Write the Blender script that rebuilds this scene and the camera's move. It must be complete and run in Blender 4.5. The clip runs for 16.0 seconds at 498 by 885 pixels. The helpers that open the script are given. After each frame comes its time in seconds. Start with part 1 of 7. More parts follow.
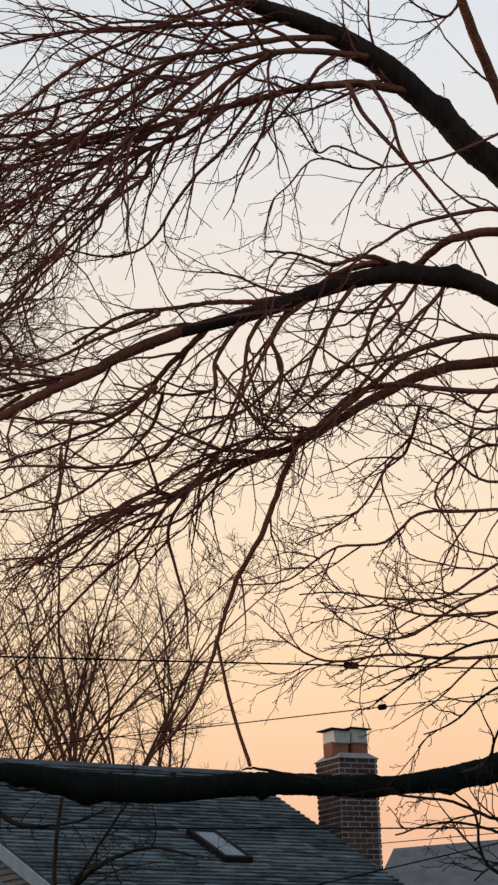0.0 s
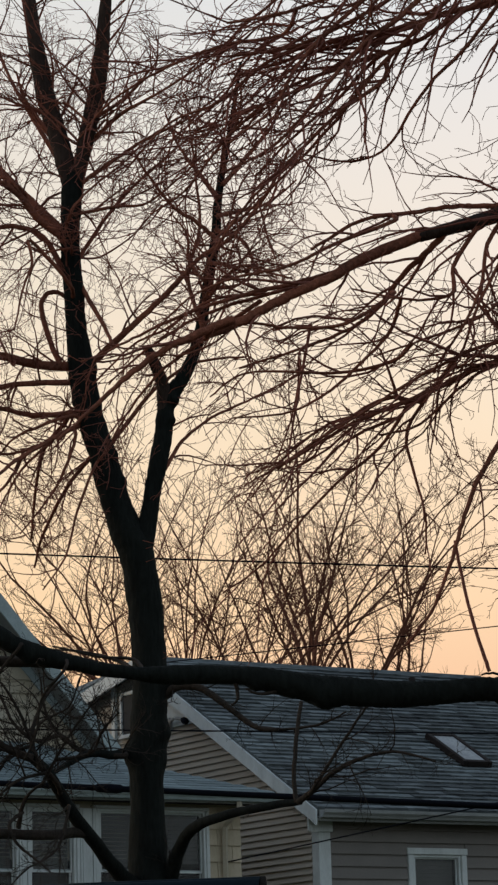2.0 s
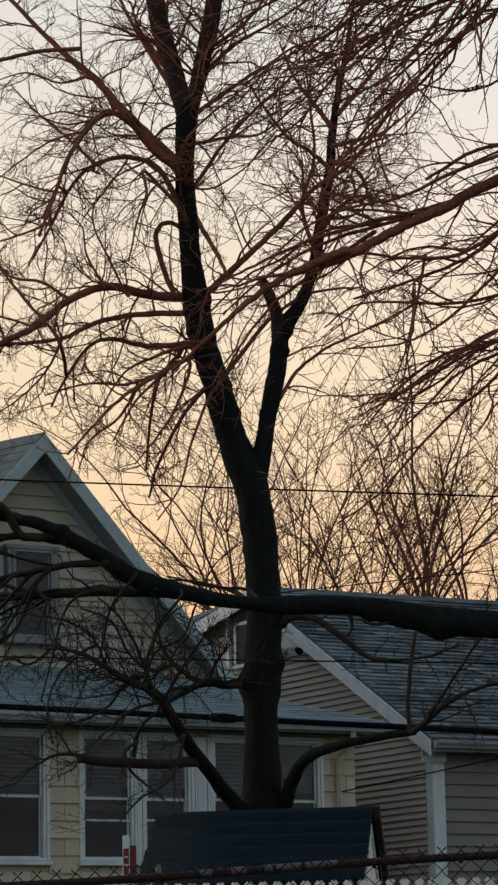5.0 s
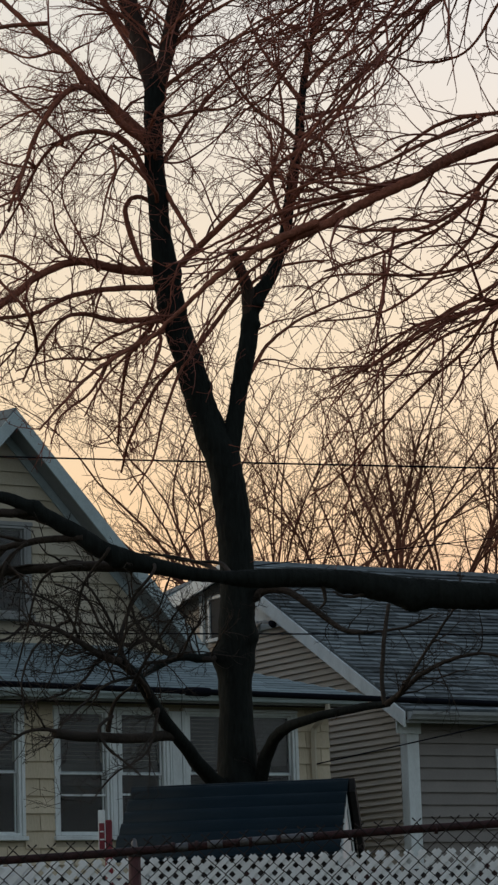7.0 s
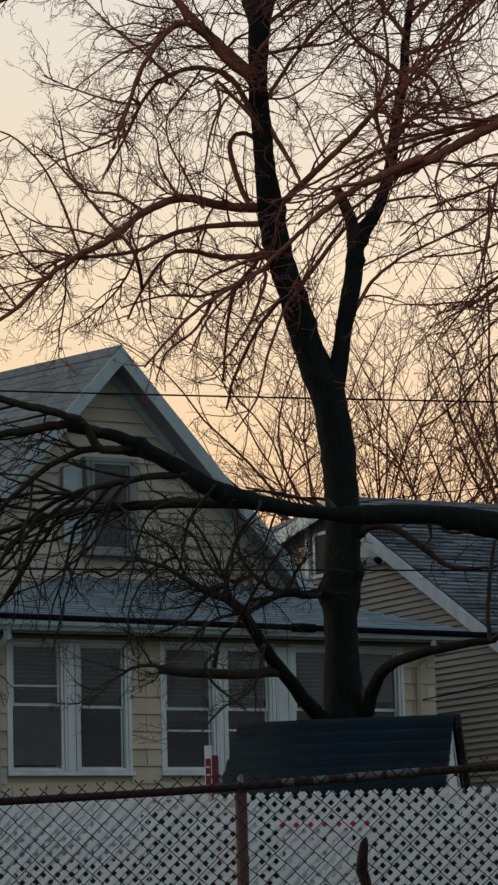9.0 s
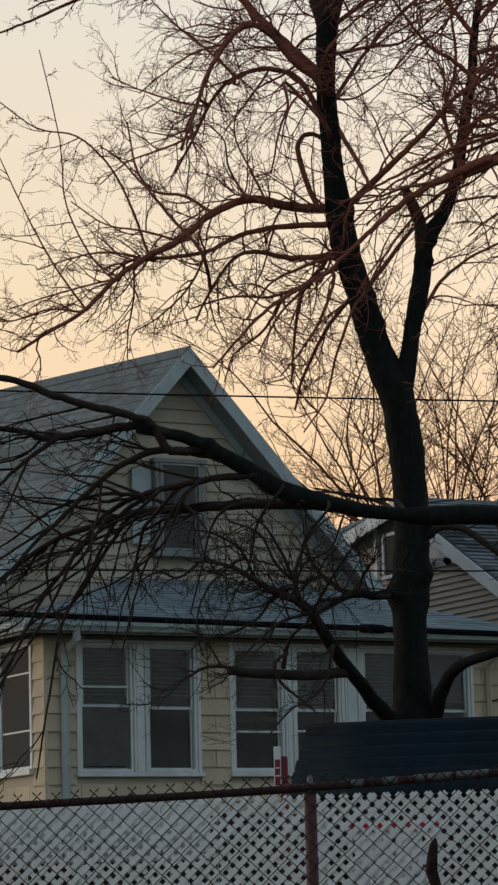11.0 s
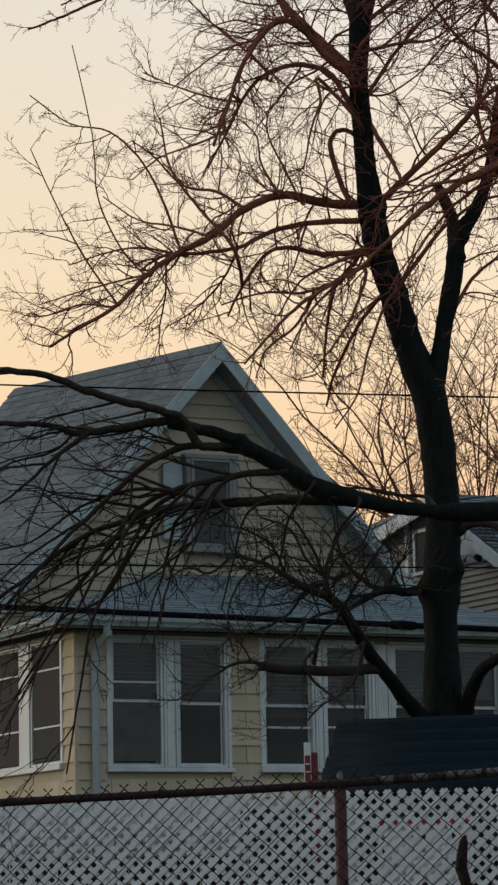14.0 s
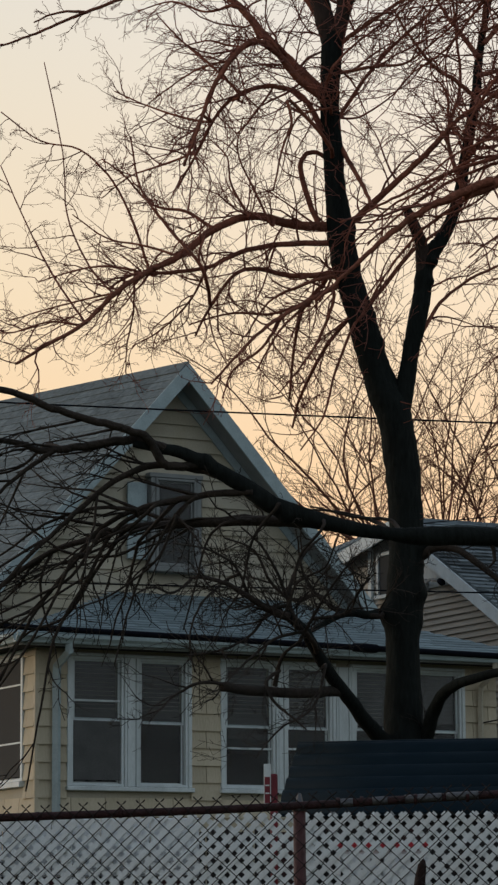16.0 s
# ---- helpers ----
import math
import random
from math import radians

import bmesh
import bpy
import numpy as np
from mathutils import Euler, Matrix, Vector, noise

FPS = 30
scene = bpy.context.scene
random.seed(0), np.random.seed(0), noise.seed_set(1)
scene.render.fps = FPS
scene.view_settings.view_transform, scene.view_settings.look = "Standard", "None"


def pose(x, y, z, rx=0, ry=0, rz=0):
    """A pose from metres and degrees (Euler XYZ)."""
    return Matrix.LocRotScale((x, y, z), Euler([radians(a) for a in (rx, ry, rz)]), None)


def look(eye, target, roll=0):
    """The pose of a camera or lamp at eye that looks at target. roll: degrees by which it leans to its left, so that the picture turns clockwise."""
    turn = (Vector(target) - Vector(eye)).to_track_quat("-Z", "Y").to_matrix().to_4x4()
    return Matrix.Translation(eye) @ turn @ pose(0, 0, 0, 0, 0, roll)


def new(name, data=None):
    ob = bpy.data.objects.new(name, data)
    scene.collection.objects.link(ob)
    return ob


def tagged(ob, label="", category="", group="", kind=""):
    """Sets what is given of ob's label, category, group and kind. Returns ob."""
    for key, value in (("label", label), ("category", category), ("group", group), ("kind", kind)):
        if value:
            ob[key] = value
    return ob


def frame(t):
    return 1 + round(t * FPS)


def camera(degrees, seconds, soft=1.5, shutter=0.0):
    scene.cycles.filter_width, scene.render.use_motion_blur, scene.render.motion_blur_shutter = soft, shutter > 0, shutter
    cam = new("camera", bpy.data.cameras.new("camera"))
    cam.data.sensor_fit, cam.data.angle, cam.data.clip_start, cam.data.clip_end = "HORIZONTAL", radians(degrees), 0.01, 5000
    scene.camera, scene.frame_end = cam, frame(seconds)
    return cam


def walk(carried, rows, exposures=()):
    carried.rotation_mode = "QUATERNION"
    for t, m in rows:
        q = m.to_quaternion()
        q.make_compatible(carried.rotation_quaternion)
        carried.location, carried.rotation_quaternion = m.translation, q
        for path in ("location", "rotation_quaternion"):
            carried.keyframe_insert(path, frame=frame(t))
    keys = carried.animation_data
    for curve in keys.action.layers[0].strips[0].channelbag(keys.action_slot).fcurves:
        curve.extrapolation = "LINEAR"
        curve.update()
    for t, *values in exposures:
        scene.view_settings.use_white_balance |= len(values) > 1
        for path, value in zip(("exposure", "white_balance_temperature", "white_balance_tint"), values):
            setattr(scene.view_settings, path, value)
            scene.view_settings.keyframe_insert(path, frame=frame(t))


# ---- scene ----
# Camera: stands still, turned by the holder.  Rows: seconds, heading, tilt, lean in degrees.
cam = camera(9.694, 16.0, soft=2.45)
EYE = Vector((0.0, 0.0, 1.3))
TURNS = (
    (0, 6.985, 13.819, -2.652),
    (0.5, 6.176, 13.154, -2.299),
    (1, 4.917, 12.564, -1.966),
    (1.5, 3.275, 12.260, -1.729),
    (2, 2.147, 12.147, -1.694),
    (2.5, 1.170, 11.967, -1.667),
    (3, -0.183, 11.669, -1.543),
    (3.2, -0.582, 11.522, -1.494),
    (3.5, -0.780, 11.380, -1.460),
    (5.3, -0.042, 10.732, -1.243),
    (5.5, 0.000, 10.643, -1.327),
    (6, 0.085, 10.420, -1.483),
    (6.5, 0.224, 10.371, -1.647),
    (7, 0.384, 10.321, -1.848),
    (7.5, 0.498, 10.012, -1.978),
    (8, 0.294, 9.663, -1.983),
    (8.5, -0.573, 9.364, -1.881),
    (9, -1.735, 9.145, -1.626),
    (9.5, -2.526, 9.230, -1.452),
    (10, -2.945, 9.323, -1.469),
    (10.2, -2.975, 9.313, -1.494),
    (12.3, -3.302, 9.047, -1.448),
    (12.5, -3.302, 9.149, -1.388),
    (13, -3.433, 9.461, -1.220),
    (13.5, -3.579, 9.391, -1.148),
    (14, -3.710, 9.133, -1.210),
    (14.5, -3.796, 8.920, -1.250),
    (15, -3.729, 8.773, -1.088),
    (15.5, -3.389, 8.895, -0.672),
    (16, -3.020, 9.525, -0.344),
)


def aimed(heading, tilt, lean):
    h, t = radians(heading), radians(tilt)
    way = Vector((math.sin(h) * math.cos(t), math.cos(h) * math.cos(t), math.sin(t)))
    return look(EYE, EYE + way * 10, lean)


walk(cam, [(t, aimed(h, a, b)) for t, h, a, b in TURNS])

# ---- light: dusk sky, afterglow behind the houses ----
world = bpy.data.worlds.new("dusk")
scene.world = world
world.use_nodes = True
wn, wl = world.node_tree.nodes, world.node_tree.links
wn.clear()
w_out, w_bg = wn.new("ShaderNodeOutputWorld"), wn.new("ShaderNodeBackground")
w_co, w_sep = wn.new("ShaderNodeTexCoord"), wn.new("ShaderNodeSeparateXYZ")
sky = wn.new("ShaderNodeTexSky")
sky.sky_type, sky.sun_disc = "NISHITA", False
sky.sun_elevation, sky.sun_rotation = radians(5.0), radians(-65.0)


def ramp(nodes, stops):
    r = nodes.new("ShaderNodeValToRGB")
    el = r.color_ramp.elements
    while len(el) < len(stops):
        el.new(0.5)
    for e, (p, c) in zip(el, stops):
        e.position, e.color = p, (*c, 1)
    return r


glow = ramp(wn, ((0.0, (0.68, 0.30, 0.20)), (0.085, (0.86, 0.46, 0.31)), (0.115, (0.95, 0.55, 0.34)), (0.155, (1.0, 0.69, 0.43)), (0.215, (0.98, 0.78, 0.57)),
                 (0.29, (0.90, 0.81, 0.73)), (0.365, (0.77, 0.79, 0.82)), (0.62, (0.42, 0.49, 0.60)), (1.0, (0.24, 0.31, 0.43))))
back = ramp(wn, ((0.0, (0.27, 0.305, 0.345)), (0.2, (0.475, 0.535, 0.572)), (0.6, (0.39, 0.47, 0.555)), (1.0, (0.245, 0.318, 0.43))))
side = wn.new("ShaderNodeMapRange")
side.inputs["From Min"].default_value, side.inputs["From Max"].default_value = -0.5, 0.65
west = ramp(wn, ((0.0, (0.72, 0.33, 0.15)), (0.105, (0.95, 0.56, 0.28)), (0.155, (0.98, 0.67, 0.38)), (0.215, (0.92, 0.73, 0.50)),
                 (0.29, (0.83, 0.74, 0.60)), (0.365, (0.74, 0.73, 0.70)), (0.62, (0.42, 0.49, 0.60)), (1.0, (0.24, 0.31, 0.43))))
across, mix_glow = wn.new("ShaderNodeMapRange"), wn.new("ShaderNodeMixRGB")
across.inputs["From Min"].default_value, across.inputs["From Max"].default_value = -0.14, 0.12
mix_sky, mix_all = wn.new("ShaderNodeMixRGB"), wn.new("ShaderNodeMixRGB")
mix_all.inputs[0].default_value = 0.012
wl.new(w_co.outputs["Generated"], w_sep.inputs[0])
wl.new(w_sep.outputs["Z"], glow.inputs[0])
wl.new(w_sep.outputs["Z"], back.inputs[0])
lean = wn.new("ShaderNodeMath")
lean.operation = "MULTIPLY_ADD"
lean.inputs[1].default_value = -0.8
wl.new(w_sep.outputs["X"], lean.inputs[0])
wl.new(w_sep.outputs["Y"], lean.inputs[2])
wl.new(lean.outputs[0], side.inputs["Value"])
wl.new(side.outputs[0], mix_sky.inputs[0])
wl.new(back.outputs[0], mix_sky.inputs[1])
wl.new(w_sep.outputs["Z"], west.inputs[0])
wl.new(w_sep.outputs["X"], across.inputs["Value"])
wl.new(across.outputs[0], mix_glow.inputs[0])
wl.new(west.outputs[0], mix_glow.inputs[1])
wl.new(glow.outputs[0], mix_glow.inputs[2])
wl.new(mix_glow.outputs[0], mix_sky.inputs[2])
wl.new(mix_sky.outputs[0], mix_all.inputs[1])
wl.new(sky.outputs[0], mix_all.inputs[2])
wl.new(mix_all.outputs[0], w_bg.inputs[0])
w_bg.inputs[1].default_value = 1.0
wl.new(w_bg.outputs[0], w_out.inputs[0])

sun_data = bpy.data.lights.new("sun", "SUN")
sun_data.energy, sun_data.angle, sun_data.color = 0.85, radians(14), (1.0, 0.92, 0.80)
sun = new("sun", sun_data)
sun.matrix_world = look((-46, 21, 4.6), (0, 0, 0))

# ---- materials ----


def material(name, colour, rough=0.8, metal=0.0, vary=0.25, grain=6.0, fine=60.0, bump=0.15, other=None, stretch=(1, 1, 1), per_piece=0.0, gloss=None):
    """Two scales of noise on a base colour; other: the colour of stains; per_piece: how far pieces differ."""
    m = bpy.data.materials.new(name)
    m.use_nodes = True
    n, l = m.node_tree.nodes, m.node_tree.links
    bsdf = n["Principled BSDF"]
    co, mp = n.new("ShaderNodeTexCoord"), n.new("ShaderNodeMapping")
    mp.inputs["Scale"].default_value = stretch
    l.new(co.outputs["Object"], mp.inputs["Vector"])
    big, small = n.new("ShaderNodeTexNoise"), n.new("ShaderNodeTexNoise")
    for tex, s, d in ((big, grain, 4), (small, fine, 6)):
        tex.inputs["Scale"].default_value, tex.inputs["Detail"].default_value = s, d
        l.new(mp.outputs[0], tex.inputs["Vector"])
    dark = tuple(c * (1 - vary) for c in colour)
    light = tuple(min(1, c * (1 + vary)) for c in colour)
    r1 = ramp(n, ((0.3, other or dark), (0.62, colour)))
    r2 = ramp(n, ((0.3, dark), (0.7, light)))
    l.new(big.outputs["Fac"], r1.inputs[0])
    l.new(small.outputs["Fac"], r2.inputs[0])
    mx = n.new("ShaderNodeMixRGB")
    mx.inputs[0].default_value = 0.45
    l.new(r1.outputs[0], mx.inputs[1])
    l.new(r2.outputs[0], mx.inputs[2])
    out = mx.outputs[0]
    if per_piece:
        info, rng_map = n.new("ShaderNodeObjectInfo"), n.new("ShaderNodeMapRange")
        rng_map.inputs["To Min"].default_value, rng_map.inputs["To Max"].default_value = 1 - per_piece, 1 + per_piece
        l.new(info.outputs["Random"], rng_map.inputs["Value"])
        mul = n.new("ShaderNodeVectorMath")
        mul.operation = "SCALE"
        l.new(out, mul.inputs[0])
        l.new(rng_map.outputs[0], mul.inputs["Scale"])
        out = mul.outputs[0]
    l.new(out, bsdf.inputs["Base Color"])
    rr = n.new("ShaderNodeMapRange")
    rr.inputs["To Min"].default_value, rr.inputs["To Max"].default_value = max(0.05, rough - 0.12), min(1, rough + 0.12)
    l.new(big.outputs["Fac"], rr.inputs["Value"])
    l.new(rr.outputs[0], bsdf.inputs["Roughness"])
    bsdf.inputs["Metallic"].default_value = metal
    bsdf.inputs["Specular IOR Level"].default_value = gloss if gloss is not None else 0.12 if rough > 0.78 else 0.4
    b = n.new("ShaderNodeBump")
    b.inputs["Strength"].default_value, b.inputs["Distance"].default_value = bump, 0.02
    l.new(small.outputs["Fac"], b.inputs["Height"])
    l.new(b.outputs[0], bsdf.inputs["Normal"])
    return m


def island_material(name, colour, spread=0.3, rough=0.9, other=None, vary=0.2, grain=0.8, fine=40, stretch=(1, 1, 1)):
    """For joined pieces: each island takes its own shade."""
    m = material(name, colour, rough, vary=vary, grain=grain, fine=fine, bump=0.35, other=other, stretch=stretch)
    n, l = m.node_tree.nodes, m.node_tree.links
    bsdf = n["Principled BSDF"]
    src = bsdf.inputs["Base Color"].links[0].from_socket
    geo, mr, mul = n.new("ShaderNodeNewGeometry"), n.new("ShaderNodeMapRange"), n.new("ShaderNodeVectorMath")
    mr.inputs["To Min"].default_value, mr.inputs["To Max"].default_value = 1 - spread, 1 + spread
    mul.operation = "SCALE"
    l.new(geo.outputs["Random Per Island"], mr.inputs["Value"])
    l.new(src, mul.inputs[0])
    l.new(mr.outputs[0], mul.inputs["Scale"])
    l.new(mul.outputs[0], bsdf.inputs["Base Color"])
    return m


def glass_material(name, tint, rough=0.08):
    m = bpy.data.materials.new(name)
    m.use_nodes = True
    n, l = m.node_tree.nodes, m.node_tree.links
    bsdf = n["Principled BSDF"]
    co, tex = n.new("ShaderNodeTexCoord"), n.new("ShaderNodeTexNoise")
    tex.inputs["Scale"].default_value = 2.5
    l.new(co.outputs["Object"], tex.inputs["Vector"])
    b = n.new("ShaderNodeBump")
    b.inputs["Strength"].default_value, b.inputs["Distance"].default_value = 0.08, 0.02
    l.new(tex.outputs["Fac"], b.inputs["Height"])
    l.new(b.outputs[0], bsdf.inputs["Normal"])
    bsdf.inputs["Base Color"].default_value = (*tint, 1)
    bsdf.inputs["Roughness"].default_value = rough
    bsdf.inputs["Transmission Weight"].default_value = 1.0
    bsdf.inputs["IOR"].default_value = 1.33
    return m


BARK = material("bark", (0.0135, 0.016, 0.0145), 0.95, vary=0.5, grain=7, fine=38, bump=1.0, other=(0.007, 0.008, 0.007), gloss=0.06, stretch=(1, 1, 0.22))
# Reddened for the bloom of bright sky around thin twigs.
BARK_BLOOM = material("bloom_red_bark", (0.26, 0.095, 0.068), 0.9, vary=0.4, grain=4, fine=60, bump=0.4, other=(0.10, 0.044, 0.036))
# Dark copy for low limbs, which have no bright sky behind them.
BARK_NO_BLOOM = material("no_bloom_bark", (0.040, 0.031, 0.025), 0.95, vary=0.5, grain=6, fine=45, bump=0.8, other=(0.012, 0.013, 0.011))
# Trunk bark lightened on the upper stems, to stand for lens flare.
BARK_FLARE = material("flare_stem_bark", (0.048, 0.032, 0.026), 0.95, vary=0.5, grain=6, fine=40, bump=1.0, other=(0.018, 0.016, 0.014), stretch=(1, 1, 0.25))
# Limb bark with the sky's red bloom in its colour.
BARK_BLOOM_LIMB = material("bloom_limb_bark", (0.26, 0.092, 0.056), 0.95, vary=0.5, grain=6, fine=45, bump=0.8, other=(0.050, 0.030, 0.024))
# Grey darkened for the shadow at the roof edge; also for small grey fittings.
GUTTER_SHADOW_GREY = material("gutter_shadow_grey", (0.27, 0.29, 0.29), 0.6, vary=0.15, grain=4, fine=40, bump=0.1, other=(0.16, 0.17, 0.17))
BARK_FAR = material("far_bark", (0.15, 0.062, 0.040), 0.9, vary=0.3, grain=2, fine=20, bump=0.2)
SHINGLE_YELLOW = material("yellow_shingle", (0.51, 0.445, 0.335), 0.85, vary=0.12, grain=3, fine=50, bump=0.25, other=(0.36, 0.31, 0.20), stretch=(1, 1, 0.3), per_piece=0.10)
BOARD_CREAM = material("cream_board", (0.42, 0.385, 0.31), 0.8, vary=0.1, grain=2, fine=40, bump=0.2, other=(0.38, 0.33, 0.22), per_piece=0.06)
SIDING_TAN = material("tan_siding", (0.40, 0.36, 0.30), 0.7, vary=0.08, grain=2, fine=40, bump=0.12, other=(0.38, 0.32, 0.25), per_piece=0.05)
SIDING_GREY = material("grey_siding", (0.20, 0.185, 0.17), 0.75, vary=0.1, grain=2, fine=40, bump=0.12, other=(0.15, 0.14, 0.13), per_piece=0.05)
TRIM_WHITE = material("white_trim", (0.60, 0.65, 0.65), 0.6, vary=0.14, grain=5, fine=60, bump=0.15, other=(0.38, 0.42, 0.42), stretch=(1, 1, 0.3))
TRIM_BLUE = material("pale_blue_trim", (0.345, 0.42, 0.43), 0.6, vary=0.16, grain=5, fine=50, bump=0.2, other=(0.22, 0.265, 0.275))
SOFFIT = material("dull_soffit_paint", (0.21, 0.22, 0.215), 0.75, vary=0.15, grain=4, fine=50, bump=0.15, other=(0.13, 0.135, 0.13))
ROOF_BLUE = island_material("blue_grey_roof_shingle", (0.17, 0.215, 0.225), 0.22, other=(0.12, 0.15, 0.16))
ROOF_GREY = island_material("grey_roof_shingle", (0.138, 0.162, 0.168), 0.20, other=(0.070, 0.086, 0.090), vary=0.5, grain=1.3, fine=26, stretch=(1, 0.3, 1))
ROOF_DARK = island_material("dark_roof_shingle", (0.125, 0.146, 0.153), 0.50, other=(0.036, 0.038, 0.042), vary=0.85, grain=0.9, fine=24, stretch=(0.22, 1, 1))
ROOF_FAR = material("far_roof", (0.23, 0.22, 0.215), 0.9, vary=0.2, grain=3, fine=25, bump=0.3, other=(0.11, 0.105, 0.105))
# Near-black colour stands for the shade of unlit rooms.
ROOM_SHADE = material("room_shade", (0.008, 0.008, 0.010), 0.9, vary=0.2, bump=0.05)
BLIND = material("grey_blind", (0.105, 0.098, 0.092), 0.8, other=(0.035, 0.034, 0.034), vary=0.4, grain=1.6, fine=30, bump=0.1, per_piece=0.6)
# Two greys of one screen: the side copy is darker against the sun there.
SCREEN_PALE = material("pale_screen", (0.105, 0.105, 0.102), 0.8, vary=0.3, grain=4, fine=120, bump=0.15, other=(0.06, 0.06, 0.06))
SCREEN_DARK = material("matte_screen", (0.046, 0.046, 0.045), 0.8, vary=0.2, grain=3, fine=120, bump=0.15)
SKYPANE = material("clouded_pane", (0.30, 0.32, 0.33), 0.6, vary=0.4, grain=4, fine=20, bump=0.1, other=(0.12, 0.13, 0.14))
GLASS = glass_material("window_glass", (0.75, 0.8, 0.82))
BRICK = material("brick", (0.10, 0.046, 0.040), 0.9, vary=0.3, grain=9, fine=70, bump=0.5, other=(0.11, 0.06, 0.05), per_piece=0.35)
MORTAR = material("mortar", (0.36, 0.35, 0.34), 0.95, vary=0.3, grain=5, fine=80, bump=0.4, other=(0.09, 0.085, 0.08))
CLAY = material("clay_flue", (0.36, 0.14, 0.08), 0.85, vary=0.2, grain=6, fine=60, bump=0.3, other=(0.2, 0.09, 0.06))
GALV = material("galvanised_sheet", (0.55, 0.53, 0.49), 0.6, 0.15, vary=0.15, grain=8, fine=60, bump=0.1, other=(0.35, 0.34, 0.33))
RUST_PIPE = material("rusty_red_pipe", (0.036, 0.0105, 0.0105), 0.75, 0.2, vary=0.35, grain=10, fine=90, bump=0.5, other=(0.022, 0.014, 0.013))
STAKE_WOOD = material("rotten_wood", (0.030, 0.017, 0.014), 0.9, vary=0.5, grain=14, fine=90, bump=0.6, other=(0.010, 0.007, 0.007), stretch=(1, 1, 0.3))
POST_PAINT = material("faded_maroon_paint", (0.088, 0.034, 0.034), 0.7, 0.1, vary=0.4, grain=14, fine=90, bump=0.4, other=(0.045, 0.024, 0.022), stretch=(1, 1, 0.4))
BARE_PIPE = material("bare_steel_pipe", (0.11, 0.11, 0.115), 0.5, 0.6, vary=0.25, grain=10, fine=90, bump=0.3, other=(0.05, 0.035, 0.032))
WIRE = material("weathered_wire", (0.026, 0.021, 0.020), 0.8, 0.2, vary=0.3, grain=10, fine=60, bump=0.1)
LATTICE = material("white_lattice", (0.70, 0.73, 0.74), 0.6, vary=0.08, grain=4, fine=50, bump=0.1, other=(0.58, 0.55, 0.5), per_piece=0.06)
METAL_BLUE = material("dark_blue_metal", (0.0045, 0.0125, 0.019), 0.5, 0.0, vary=0.3, grain=3, fine=40, bump=0.12, other=(0.010, 0.019, 0.026), stretch=(1, 3, 3), gloss=0.06)
# Dark wood, and also the painted shade of soffits and sash gaps.
BLACK_WOOD_AND_SHADE = material("black_wood_and_shade", (0.028, 0.026, 0.026), 0.8, vary=0.3, bump=0.3)
RED_PAINT = material("red_paint", (0.12, 0.010, 0.018), 0.55, vary=0.2, grain=8, fine=60, bump=0.1, other=(0.25, 0.02, 0.03))
RED_RIM = material("red_plastic", (0.42, 0.018, 0.030), 0.5, vary=0.2, grain=8, fine=60, bump=0.1, other=(0.30, 0.02, 0.03))
WHITE_PLASTIC = material("white_plastic", (0.70, 0.72, 0.73), 0.45, vary=0.08, grain=4, fine=50, bump=0.1, other=(0.5, 0.52, 0.53))
CABLE = material("black_cable", (0.006, 0.007, 0.011), 0.9, vary=0.3, bump=0.1, gloss=0.05)
GRASS = material("winter_grass", (0.07, 0.075, 0.035), 0.95, vary=0.4, grain=0.6, fine=12, bump=0.6, other=(0.09, 0.07, 0.04))
# For the added backdrop that the window panes mirror.
DARK_BACKDROP = material("dark_backdrop", (0.05, 0.042, 0.036), 0.95, vary=0.6, grain=0.35, fine=2.2, bump=0.2, other=(0.02, 0.018, 0.017), stretch=(1, 1, 0.5))

# ---- building blocks ----


def mesh_of(name, verts, faces, smooth=False):
    me = bpy.data.meshes.new(name)
    me.from_pydata([tuple(v) for v in verts], [], faces)
    if smooth:
        me.polygons.foreach_set("use_smooth", [True] * len(me.polygons))
    me.update()
    return me


def thing(name, place, label, category, group="", kind="", turn=0.0):
    ob = new(name)
    ob.empty_display_size = 0.2
    ob.matrix_world = pose(*place, 0, 0, turn)
    return tagged(ob, label, category, group, kind)


def part(name, me, mat, parent, label="", m=None):
    """One mesh under a thing or a part; a bmesh is turned into a mesh first."""
    if isinstance(me, bmesh.types.BMesh):
        bm, me = me, bpy.data.meshes.new(name)
        bmesh.ops.recalc_face_normals(bm, faces=bm.faces)
        bm.to_mesh(me)
        bm.free()
    if mat and not me.materials:
        me.materials.append(mat)
    ob = new(name, me)
    ob.parent = parent
    if m is not None:
        ob.matrix_basis = m
    if label:
        ob["label"] = label
    return ob


def box(bm, lo, hi, bevel=0.0):
    x0, y0, z0 = lo
    x1, y1, z1 = hi
    made = bmesh.ops.create_cube(bm, size=1.0, matrix=Matrix.Translation(((x0 + x1) / 2, (y0 + y1) / 2, (z0 + z1) / 2)) @ Matrix.Diagonal((x1 - x0, y1 - y0, z1 - z0, 1)))
    if bevel:
        edges = list({e for v in made["verts"] for e in v.link_edges})
        bmesh.ops.bevel(bm, geom=edges, offset=bevel, segments=1, affect="EDGES")
    return bm


def boxes(*pairs, bevel=0.0):
    bm = bmesh.new()
    for lo, hi in pairs:
        box(bm, lo, hi, bevel)
    return bm


